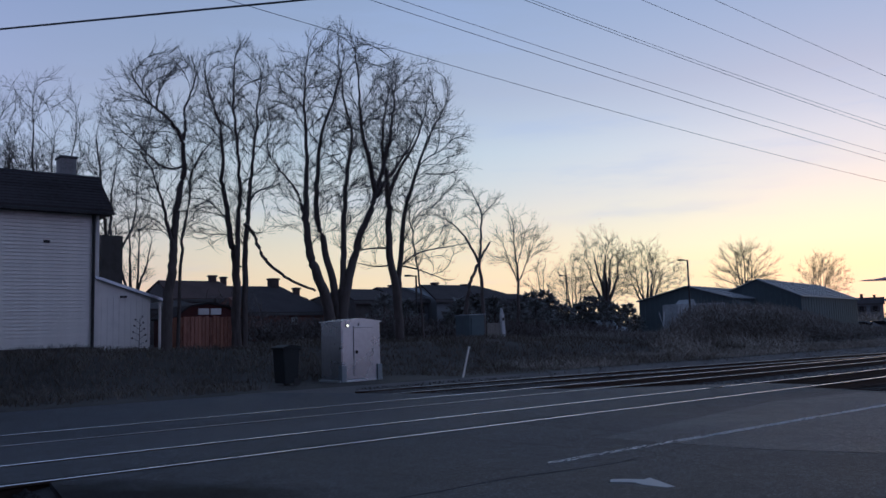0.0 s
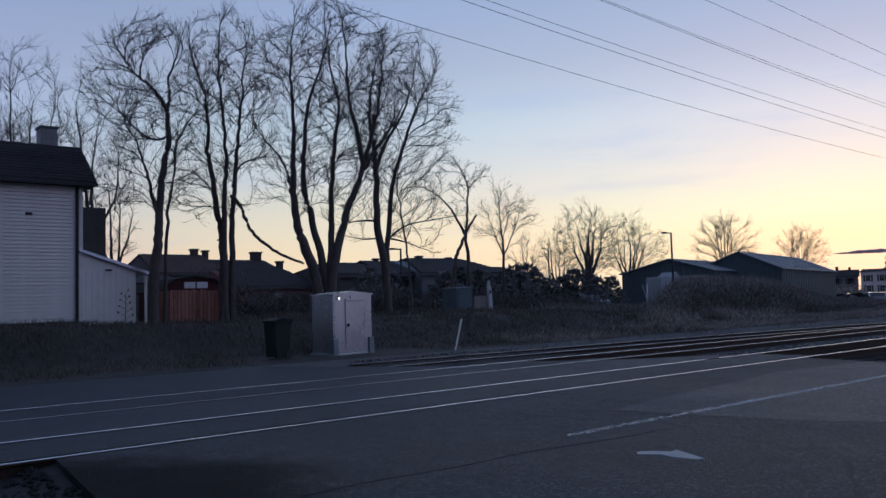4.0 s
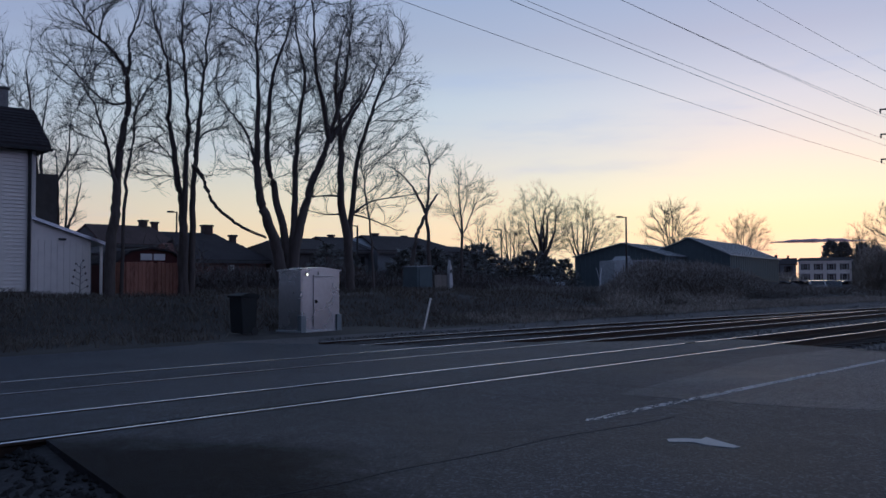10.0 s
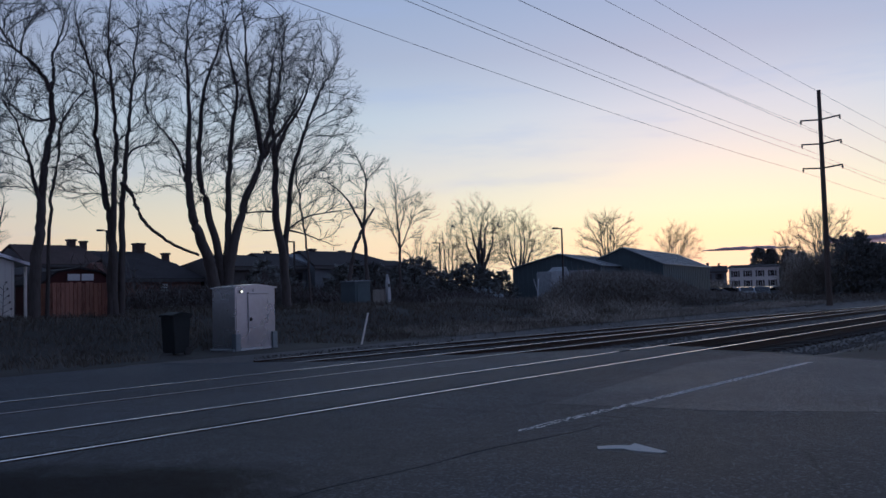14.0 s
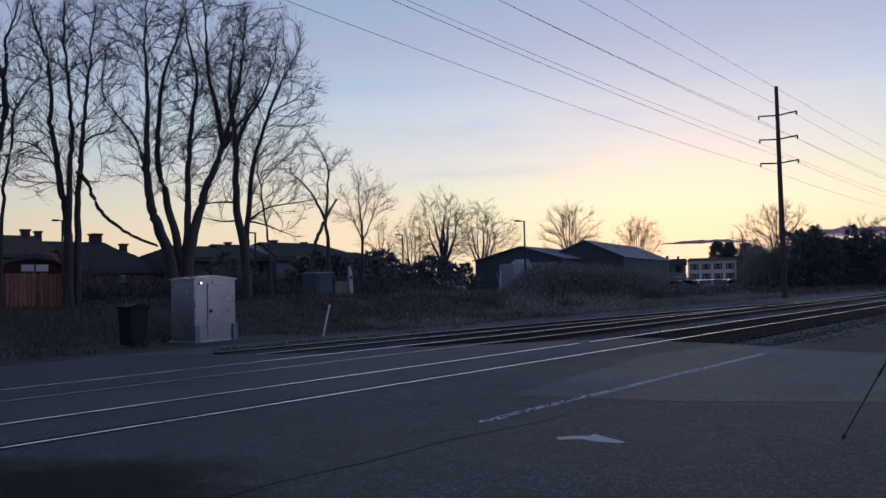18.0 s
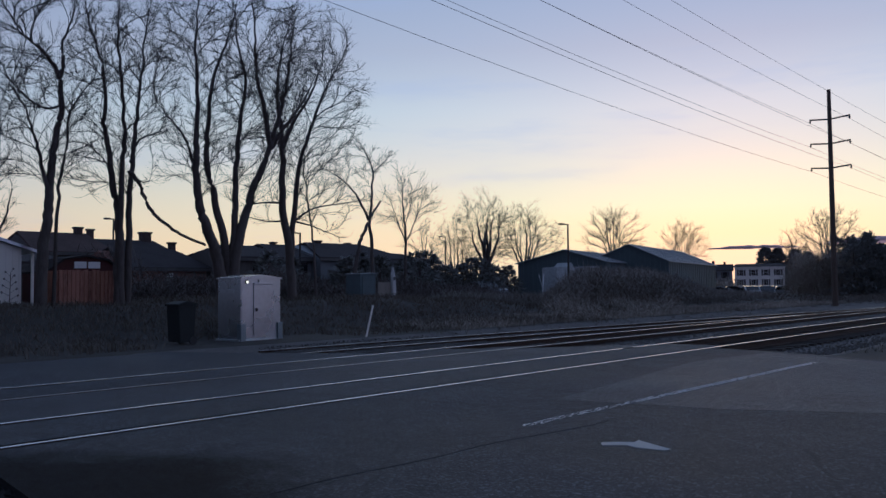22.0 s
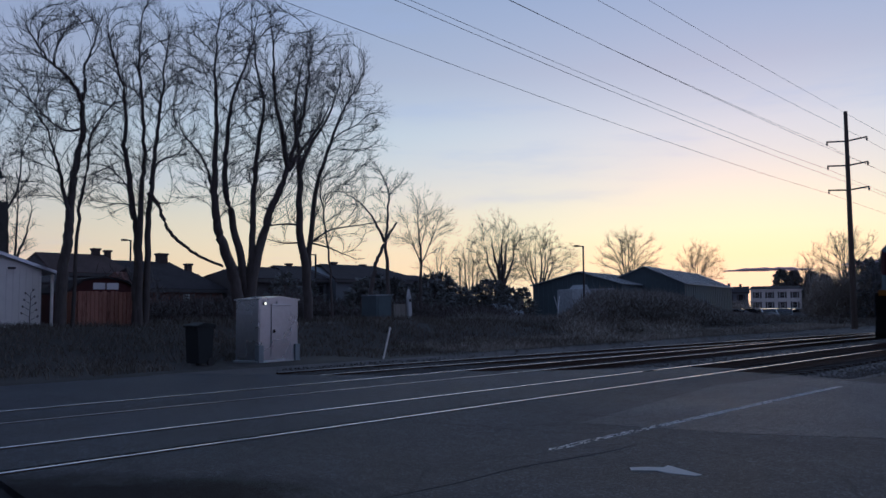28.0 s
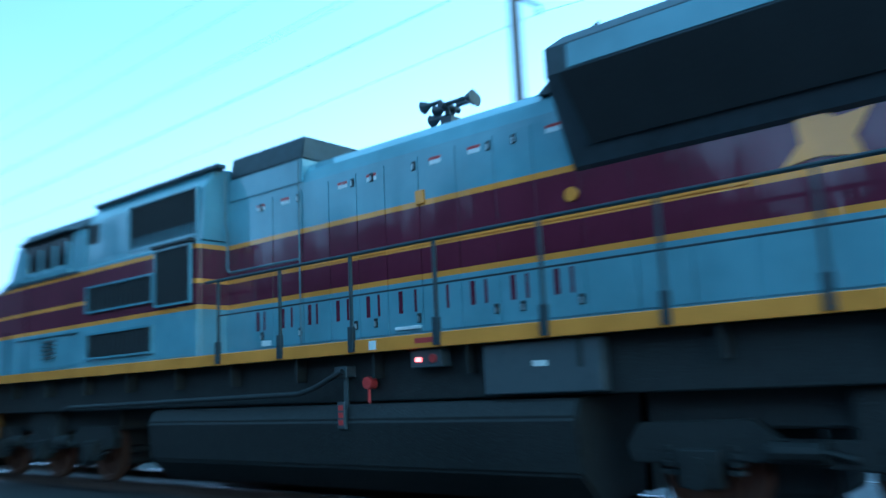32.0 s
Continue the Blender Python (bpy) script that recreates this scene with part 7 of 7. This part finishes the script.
NS_GREY = mat("second_side", (0.36, 0.35, 0.31), 0.3, scale=1, vary=0.1, coat=0.5)


def trailing_locomotive():
    """The second engine of the train, of which the front shows."""
    root = thing("trailing_locomotive", "black and grey second diesel locomotive coupled behind", "locomotive")
    part("underframe", bx(0.4, 21.4, -1.3, 1.3, 1.4, 1.9, 0.02), UNDER, root)
    part("deck", bx(0.3, 21.5, -1.5, 1.5, 1.9, 2.0, 0.01), BLACKSTEEL, root)
    nose = [(0.95, -1.0), (1.15, -1.3), (2.4, -1.35), (2.4, 1.35), (1.15, 1.3), (0.95, 1.0)]
    bm = prism(nose, "z", 2.0, 3.55, bevel=0.03)
    for v in bm.verts:
        if v.co.z > 3:
            v.co.x += 0.3 if v.co.x < 2 else 0
    part("nose", bm, NS_BLACK, root, "black nose with white stripes")
    for k in range(5):
        part("nose_stripe", bx(0.925 + 0.02 * k, 1.2, -1.0, 1.0, 2.42 + k * 0.17, 2.49 + k * 0.17), WHITEPLATE, root, "white nose stripe")
        for s in (-1, 1):
            part("nose_stripe", bx(1.3, 1.6, *sorted((s * 1.3, s * 1.345)), 2.42 + k * 0.17, 2.49 + k * 0.17), WHITEPLATE, root)
    cab = [(-1.5, 2.0), (-1.5, 4.1), (-1.36, 4.6), (-0.9, 4.82), (0.9, 4.82), (1.36, 4.6), (1.5, 4.1), (1.5, 2.0)]
    part("cab", prism(cab, "x", 2.2, 4.9, bevel=0.02), NS_GREY, root, "pale grey cab side")
    part("cab_front", prism([(-1.48, 3.4), (-1.48, 4.1), (-1.34, 4.58), (-0.9, 4.8), (0.9, 4.8), (1.34, 4.58), (1.48, 4.1), (1.48, 3.4)], "x", 2.05, 2.22, bevel=0.01), NS_BLACK, root)
    for s in (-1, 1):
        part("windscreen", bx(2.03, 2.06, *sorted((s * 0.1, s * 1.2)), 3.75, 4.35), GLASS_DARK, root)
        for x0, x1 in ((2.6, 3.3), (3.4, 4.3)):
            slab(root, "cab_window", x0, x1, 1.47, s, 3.7, 4.25, GLASS_DARK, 0.04, "dark cab side window")
        slab(root, "sill", 0.6, 21.2, 1.45, s, 1.85, 2.02, WHITEPLATE, 0.06)
        for k in range(8):
            slab(root, "hood_door", 5.2 + k * 1.2, 6.3 + k * 1.2, 0.95, s, 2.1, 4.2, NS_BLACK, 0.02)
        for x in [5.2 + 1.5 * k for k in range(11)]:
            part("stanchion", rod(bmesh.new(), (x, s * 1.5, 1.9), (x, s * 1.5, 3.05), 0.025), WHITEPLATE, root)
        part("handrail", rod(bmesh.new(), (5.0, s * 1.5, 3.05), (20.9, s * 1.5, 3.05), 0.024), WHITEPLATE, root)
        part("fuel_tank", prism([(s * 0.05, 0.18), (s * 1.05, 0.18), (s * 1.4, 0.55), (s * 1.44, 1.25), (s * 0.05, 1.3)], "x", 7.6, 14.4, bevel=0.03), UNDER, root)
        part("step_light", bx(0.75, 0.95, *sorted((s * 1.36, s * 1.42)), 0.62, 0.75, 0.02), STEPLIGHT, root)
        for k in range(4):
            part("step", bx(0.4, 1.1, *sorted((s * 1.1, s * 1.48)), 0.42 + k * 0.38, 0.46 + k * 0.38), BLACKSTEEL, root)
    nb = part("number_board", bx(1.18, 1.26, -1.25, -0.35, 3.32, 3.44, 0.01), NUMLIGHT, root, "glowing number board")
    part("number_board", bx(1.18, 1.26, 0.35, 1.25, 3.32, 3.44, 0.01), NUMLIGHT, root, "glowing number board")
    part("hood", prism([(-0.95, 2.0), (-0.95, 4.3), (-0.7, 4.6), (0.7, 4.6), (0.95, 4.3), (0.95, 2.0)], "x", 4.9, 20.6, bevel=0.02), NS_BLACK, root, "black engine hood")
    part("radiator", prism([(-0.95, 3.7), (-1.5, 4.3), (-1.5, 4.75), (-1.0, 4.95), (1.0, 4.95), (1.5, 4.75), (1.5, 4.3), (0.95, 3.7)], "x", 16.2, 20.4, bevel=0.02), NS_BLACK, root, "winged radiator")
    part("pilot", prism([(0.25, 1.9), (0.45, 1.9), (0.45, 0.2), (-0.05, 0.15), (-0.1, 0.3), (0.15, 0.95)], "y", -1.42, 1.42), UNDER, root)
    part("coupler", bx(-0.35, 0.3, -0.15, 0.15, 0.78, 1.06, 0.03), UNDER, root)
    axles = truck(root, (2.4, 4.3, 6.2)) + truck(root, (15.8, 17.7, 19.6))
    return root, axles


loco, loco_axles = locomotive()
loco_2, loco_2_axles = trailing_locomotive()


def train_x(t):
    """Where the leading headlight stands on the track."""
    return 10.86 + 13.3 * (30 - t) if t < 30 else 23.53 - 12.11 * (t - 29) - 0.561 * (t - 29) ** 2


def motions():
    times = [i * 1.0 for i in range(28)] + [28 + 0.25 * i for i in range(17)]
    walk(loco, [(t, pose(train_x(t), YC, 0.0)) for t in times])
    walk(loco_2, [(t, pose(train_x(t) + 20.35, YC, 0.0)) for t in times])
    spin = [0.0] + [27.8 + i / 30 for i in range(127)]
    for ax in loco_axles + loco_2_axles:
        x = ax.location.x
        walk(ax, [(t, pose(x, 0, 0.51, 0, degrees_rolled(t), 0)) for t in spin])


def degrees_rolled(t):
    return math.degrees((train_x(max(t, 27.8)) - train_x(27.8)) / 0.5)


# ---- dead weeds and brush ----
def tufts(name, label, spots, material, seed, hgt, stems, spread, width):
    """Many thin dead stalks, each a narrow bent blade."""
    rng = random.Random(seed)
    vs, fs = [], []
    for x, y, k in spots:
        z = ground_z(x, y) - 0.03
        for j in range(stems):
            a = rng.uniform(0, 2 * math.pi)
            h = hgt * k * rng.uniform(0.35, 1.0)
            o = spread * rng.random()
            bx_, by_ = x + o * math.cos(a), y + o * math.sin(a)
            lean = h * rng.uniform(0.2, 1.2)
            b = rng.uniform(0, 2 * math.pi)
            tx, ty = bx_ + lean * math.cos(b), by_ + lean * math.sin(b)
            c = rng.uniform(0, math.pi)
            wx, wy = width * math.cos(c), width * math.sin(c)
            i = len(vs)
            mx, my = bx_ + (tx - bx_) * 0.35, by_ + (ty - by_) * 0.35
            vs += [(bx_ - wx, by_ - wy, z), (bx_ + wx, by_ + wy, z), (mx + wx * 0.8, my + wy * 0.8, z + h * 0.6), (mx - wx * 0.8, my - wy * 0.8, z + h * 0.6), (tx, ty, z + h)]
            fs += [(i, i + 1, i + 2, i + 3), (i + 3, i + 2, i + 4)]
    tagged(link(name, pydata(name, vs, fs, material)), label, "brush", kind="stuff")


def thicket(name, label, spots, material, seed, hgt, twigs, spread, width, length=0.55):
    """Leafless brush: short crossing twigs that fill a low rounded volume over each spot."""
    rng = random.Random(seed)
    vs, fs = [], []
    for x, y, k in spots:
        z = ground_z(x, y) - 0.05
        for j in range(twigs):
            a, q = rng.uniform(0, 2 * math.pi), rng.random()
            h = hgt * k * q ** 0.8
            o = spread * math.sqrt(rng.random()) * (1.15 - 0.55 * q)
            px, py, pz = x + o * math.cos(a), y + o * math.sin(a), z + h
            d = Vector((rng.gauss(0, 0.8), rng.gauss(0, 0.8), rng.gauss(0.55, 0.6))).normalized() * length * rng.uniform(0.5, 1.3)
            c = rng.uniform(0, math.pi)
            wx, wy = width * math.cos(c), width * math.sin(c)
            m = Vector((rng.gauss(0, 0.07), rng.gauss(0, 0.07), rng.gauss(0, 0.05)))
            i = len(vs)
            vs += [(px - wx, py - wy, pz), (px + wx, py + wy, pz), (px + d.x * 0.5 + m.x + wx * 0.7, py + d.y * 0.5 + m.y + wy * 0.7, pz + d.z * 0.5 + m.z), (px + d.x * 0.5 + m.x - wx * 0.7, py + d.y * 0.5 + m.y - wy * 0.7, pz + d.z * 0.5 + m.z), (px + d.x, py + d.y, pz + d.z)]
            fs += [(i, i + 1, i + 2, i + 3), (i + 3, i + 2, i + 4)]
    tagged(link(name, pydata(name, vs, fs, material)), label, "brush", kind="stuff")


rg = random.Random(77)
near, tall, far = [], [], []
for k in range(10500):
    x = rg.uniform(-12, 60)
    y = 18.5 + 9.0 * rg.random() ** 0.9
    if x > 30:
        y += rg.uniform(0, 8)
    if (10.2 < x < 16.3 and y < 20.7) or (10.9 < x < 13.2 and y > 26.7):
        continue
    n_ = noise.noise((x * 0.25, y * 0.25, 7))
    open_lot = x / y > 1.98
    near.append((x, y, (0.55 + 0.5 * max(0, n_ + 0.2)) * (0.5 if open_lot else 1.0)))
    if n_ > 0.0 and 1.42 < x / y and not open_lot:
        tall.append((x, y, 0.6 + n_))
tufts("dead_weeds", "tangled dark dead weeds on the bank", near, WEED, 1, 0.42, 7, 0.32, 0.012)
thicket("brush_thicket", "dense dark brown leafless brush", tall, BRUSH, 2, 0.8, 18, 0.7, 0.012)
for k in range(2200):
    u = rg.random()
    x = 33 + 34 * u
    y = 22 + rg.uniform(0, 9) + 3 * u
    az = math.degrees(math.atan2(x, y))
    k_ = 0.14 + 1.3 * step(54.6, 57.4, az) * (1 - step(61.0, 66.5, az)) + 0.25 * noise.noise((x * 0.2, y * 0.2, 3))
    far.append((x, y, max(0.1, k_) if az < 66.5 else 0.07))
thicket("scrub_mound", "brown scrub mound beside the line", far, SCRUB, 3, 1.3, 36, 1.0, 0.018)
hedge = [(x, 24.5 - (x - 66) * 0.05 + rg.uniform(-7, 3), rg.uniform(0.4, 1.0)) for x in (60 + 0.06 * i for i in range(1500))]
thicket("line_side_scrub", "reddish brown scrub along the railway", hedge, WEED, 4, 0.28, 18, 0.8, 0.02, 0.4)
bare_hedge = [(89.3 + 5.0 * u + rg.uniform(-1.5, 3.0), 31.6 - 8.5 * u + rg.uniform(-1.0, 1.0), rg.uniform(0.55, 1.1)) for u in (i / 260 for i in range(260))]
thicket("bare_hedge", "tall grey leafless bushes beside the evergreens", bare_hedge, BRUSH, 12, 4.6, 150, 1.0, 0.022, 1.1)
wild = [(rg.uniform(-14, 46), rg.uniform(36, 41), rg.uniform(0.5, 1.2)) for i in range(900)]
wild += [(x, rg.uniform(33.5, 37.5), rg.uniform(0.7, 1.1) * (0.55 + 1.9 * max(0.0, noise.noise((x * 0.33, 4, 0)) + 0.15))) for x in (15 + 0.055 * i for i in range(520))]
thicket("yard_bushes", "dark garden shrubs before the houses", wild, GARDEN, 5, 1.15, 30, 0.9, 0.018)
# ---- woods that close the place behind the road ----
def tree_belt(name, label, line, hgt, seed, depth=6.0, step_=0.5):
    """A belt of dark leafless trees and undergrowth along a line in plan."""
    rng = random.Random(seed)
    vs, fs = [], []
    for (xa, ya), (xb, yb) in zip(line, line[1:]):
        n_ = int(math.hypot(xb - xa, yb - ya) / step_)
        for i in range(n_):
            u = i / n_
            x, y = xa + (xb - xa) * u + rng.uniform(-depth, depth) / 2, ya + (yb - ya) * u + rng.uniform(-depth, depth) / 2
            top = hgt * (0.75 + 0.5 * noise.noise((x * 0.06, y * 0.06, seed)))
            for j in range(16):
                h = top * rng.uniform(0.3, 1.0)
                a, c = rng.uniform(0, 2 * math.pi), rng.uniform(0, 2 * math.pi)
                px, py = x + rng.uniform(-1, 1), y + rng.uniform(-1, 1)
                tx, ty = px + 0.16 * h * math.cos(a), py + 0.16 * h * math.sin(a)
                w = rng.uniform(0.1, 0.3)
                k = len(vs)
                z0 = -0.3 if j < 8 else h * 0.3
                vs += [(px - w * math.cos(c), py - w * math.sin(c), z0), (px + w * math.cos(c), py + w * math.sin(c), z0), (tx + w * 0.5 * math.cos(c), ty + w * 0.5 * math.sin(c), h * 0.8), (tx, ty, h)]
                fs.append((k, k + 1, k + 2, k + 3))
    tagged(link(name, pydata(name, vs, fs, BELT)), label, "trees", kind="stuff")


tree_belt("far_woods", "dark belt of leafless trees beside the line behind the road", [(330, -46), (130, -40), (90, -27), (76, -27)], 13.0, 301, 6.0, 0.45)
# added out of view, tall enough to darken reflections in the train side
tree_belt("near_woods", "unseen dark belt of leafless trees added behind the road", [(23, -27), (12, -24), (-4, -24), (-18, -20), (-30, -14), (-38, 2)], 17.5, 302, 6.0, 0.36)
hedge_row = [(rg.uniform(26, 150), rg.uniform(62, 68), rg.uniform(0.5, 1.0)) for i in range(900)]
thicket("far_hedge", "dark hedge and undergrowth far behind the yards", hedge_row, BRUSH, 8, 3.0, 26, 1.3, 0.07, 0.9)
bank = [(rg.uniform(20, 62), rg.uniform(18.2, 22), rg.uniform(0.4, 0.9)) for i in range(2600)]
tufts("bank_weeds", "dark brown dead grass on the low bank", bank, BRUSH, 9, 0.4, 7, 0.35, 0.014)
grass = [(rg.uniform(18, 60), rg.choice((rg.uniform(4.8, 7.0), rg.uniform(17.6, 18.4))), rg.uniform(0.2, 0.7)) for i in range(1200)]
grass += [(rg.uniform(-8, 2.0), rg.uniform(3.0, 7.2), rg.uniform(0.2, 0.5)) for i in range(250)]
tufts("track_weeds", "sparse dead grass in the ballast", grass, WEED, 6, 0.3, 6, 0.15, 0.006)

# one dry weed standing by the lean-to
wd = thing("tall_weed", "single tall dry weed by the wall", "weed", m=pose(9.35, 26.2, 0.85))
bm = rod(bmesh.new(), (0, 0, 0), (0.03, 0, 1.1), 0.015, 0.008)
for k in range(9):
    z = 0.3 + 0.1 * k
    rod(bm, (0.02, 0, z), (0.02 + 0.22 * (-1) ** k * (1 - k / 14), 0.05, z + 0.12), 0.008, 0.004, 5)
    rod(bm, (0.02 + 0.22 * (-1) ** k * (1 - k / 14), 0.05, z + 0.1), (0.02 + 0.26 * (-1) ** k * (1 - k / 14), 0.05, z + 0.15), 0.03, 0.02, 5)
part("stalk", bm, WEED, wd)


# ---- ballast stones and sleepers ----
def stones(name, label, spots, material, seed):
    """Crushed stone: eight-sided lumps on the ground."""
    rng = random.Random(seed)
    vs, fs = [], []
    shape = [(1, 0, 0), (-1, 0, 0), (0, 1, 0), (0, -1, 0), (0, 0, 1), (0, 0, -1)]
    tri = [(0, 2, 4), (2, 1, 4), (1, 3, 4), (3, 0, 4), (2, 0, 5), (1, 2, 5), (3, 1, 5), (0, 3, 5)]
    for x, y in spots:
        r = rng.uniform(0.02, 0.05)
        z = ground_z(x, y) + r * 0.3
        i = len(vs)
        for a, b, c in shape:
            vs.append((x + a * r * rng.uniform(0.6, 1.2), y + b * r * rng.uniform(0.6, 1.2), z + c * r * rng.uniform(0.5, 1.0)))
        fs += [(i + p, i + q, i + s) for p, q, s in tri]
    tagged(link(name, pydata(name, vs, fs, material)), label, "ballast", kind="stuff")


rs = random.Random(31)
spots = [(ROAD_R + 0.9 + 34 * rs.random() ** 1.8, rs.uniform(5.8, 17.6)) for k in range(10500)]
spots += [(rs.uniform(12.2, 18.5), rs.uniform(14.2, 17.8)) for k in range(3500)]
stones("ballast_stones", "grey crushed stone ballast", spots, BALLAST, 32)
spots = [(ROAD_L - 0.1 - 6 * rs.random() ** 1.5, rs.uniform(3.5, 16.0)) for k in range(4500)]
stones("cinder_stones", "black cinders and small stones beside the road", spots, CINDER, 33)
bm = bx(-0.115, 0.115, -1.3, 1.3, -0.17, 0.0, 0.012)
tie_me = bpy.data.meshes.new("sleeper")
bm.to_mesh(tie_me)
bm.free()
tie_me.materials.append(TIE)
for name, yy, zz in (("near_track", YC, -0.165), ("far_track", Y2, ZF - 0.165)):
    tr_ = thing(name, "timber sleepers of the %s in dark ballast" % name.replace("_", " "), "track", "tracks", pose(0, yy, zz))
    tr_["kind"] = "structure"
    for k in range(120):
        link("sleeper", tie_me, tr_, "", ((18.5 if zz > -0.2 else 16.1) + 0.55 * k, 0, 0))
    for k in range(12):
        link("sleeper", tie_me, tr_, "", (ROAD_L - 0.6 - 0.55 * k, 0, 0))
tr_ = thing("siding_track", "old timber sleepers of the siding", "track", "tracks", pose(0, 0, ZF - 0.19))
tr_["kind"] = "structure"
for k in range(82):
    x = 13.4 + 0.55 * k
    link("sleeper", tie_me, tr_, "", (x, siding_y(x), 0))

motions()
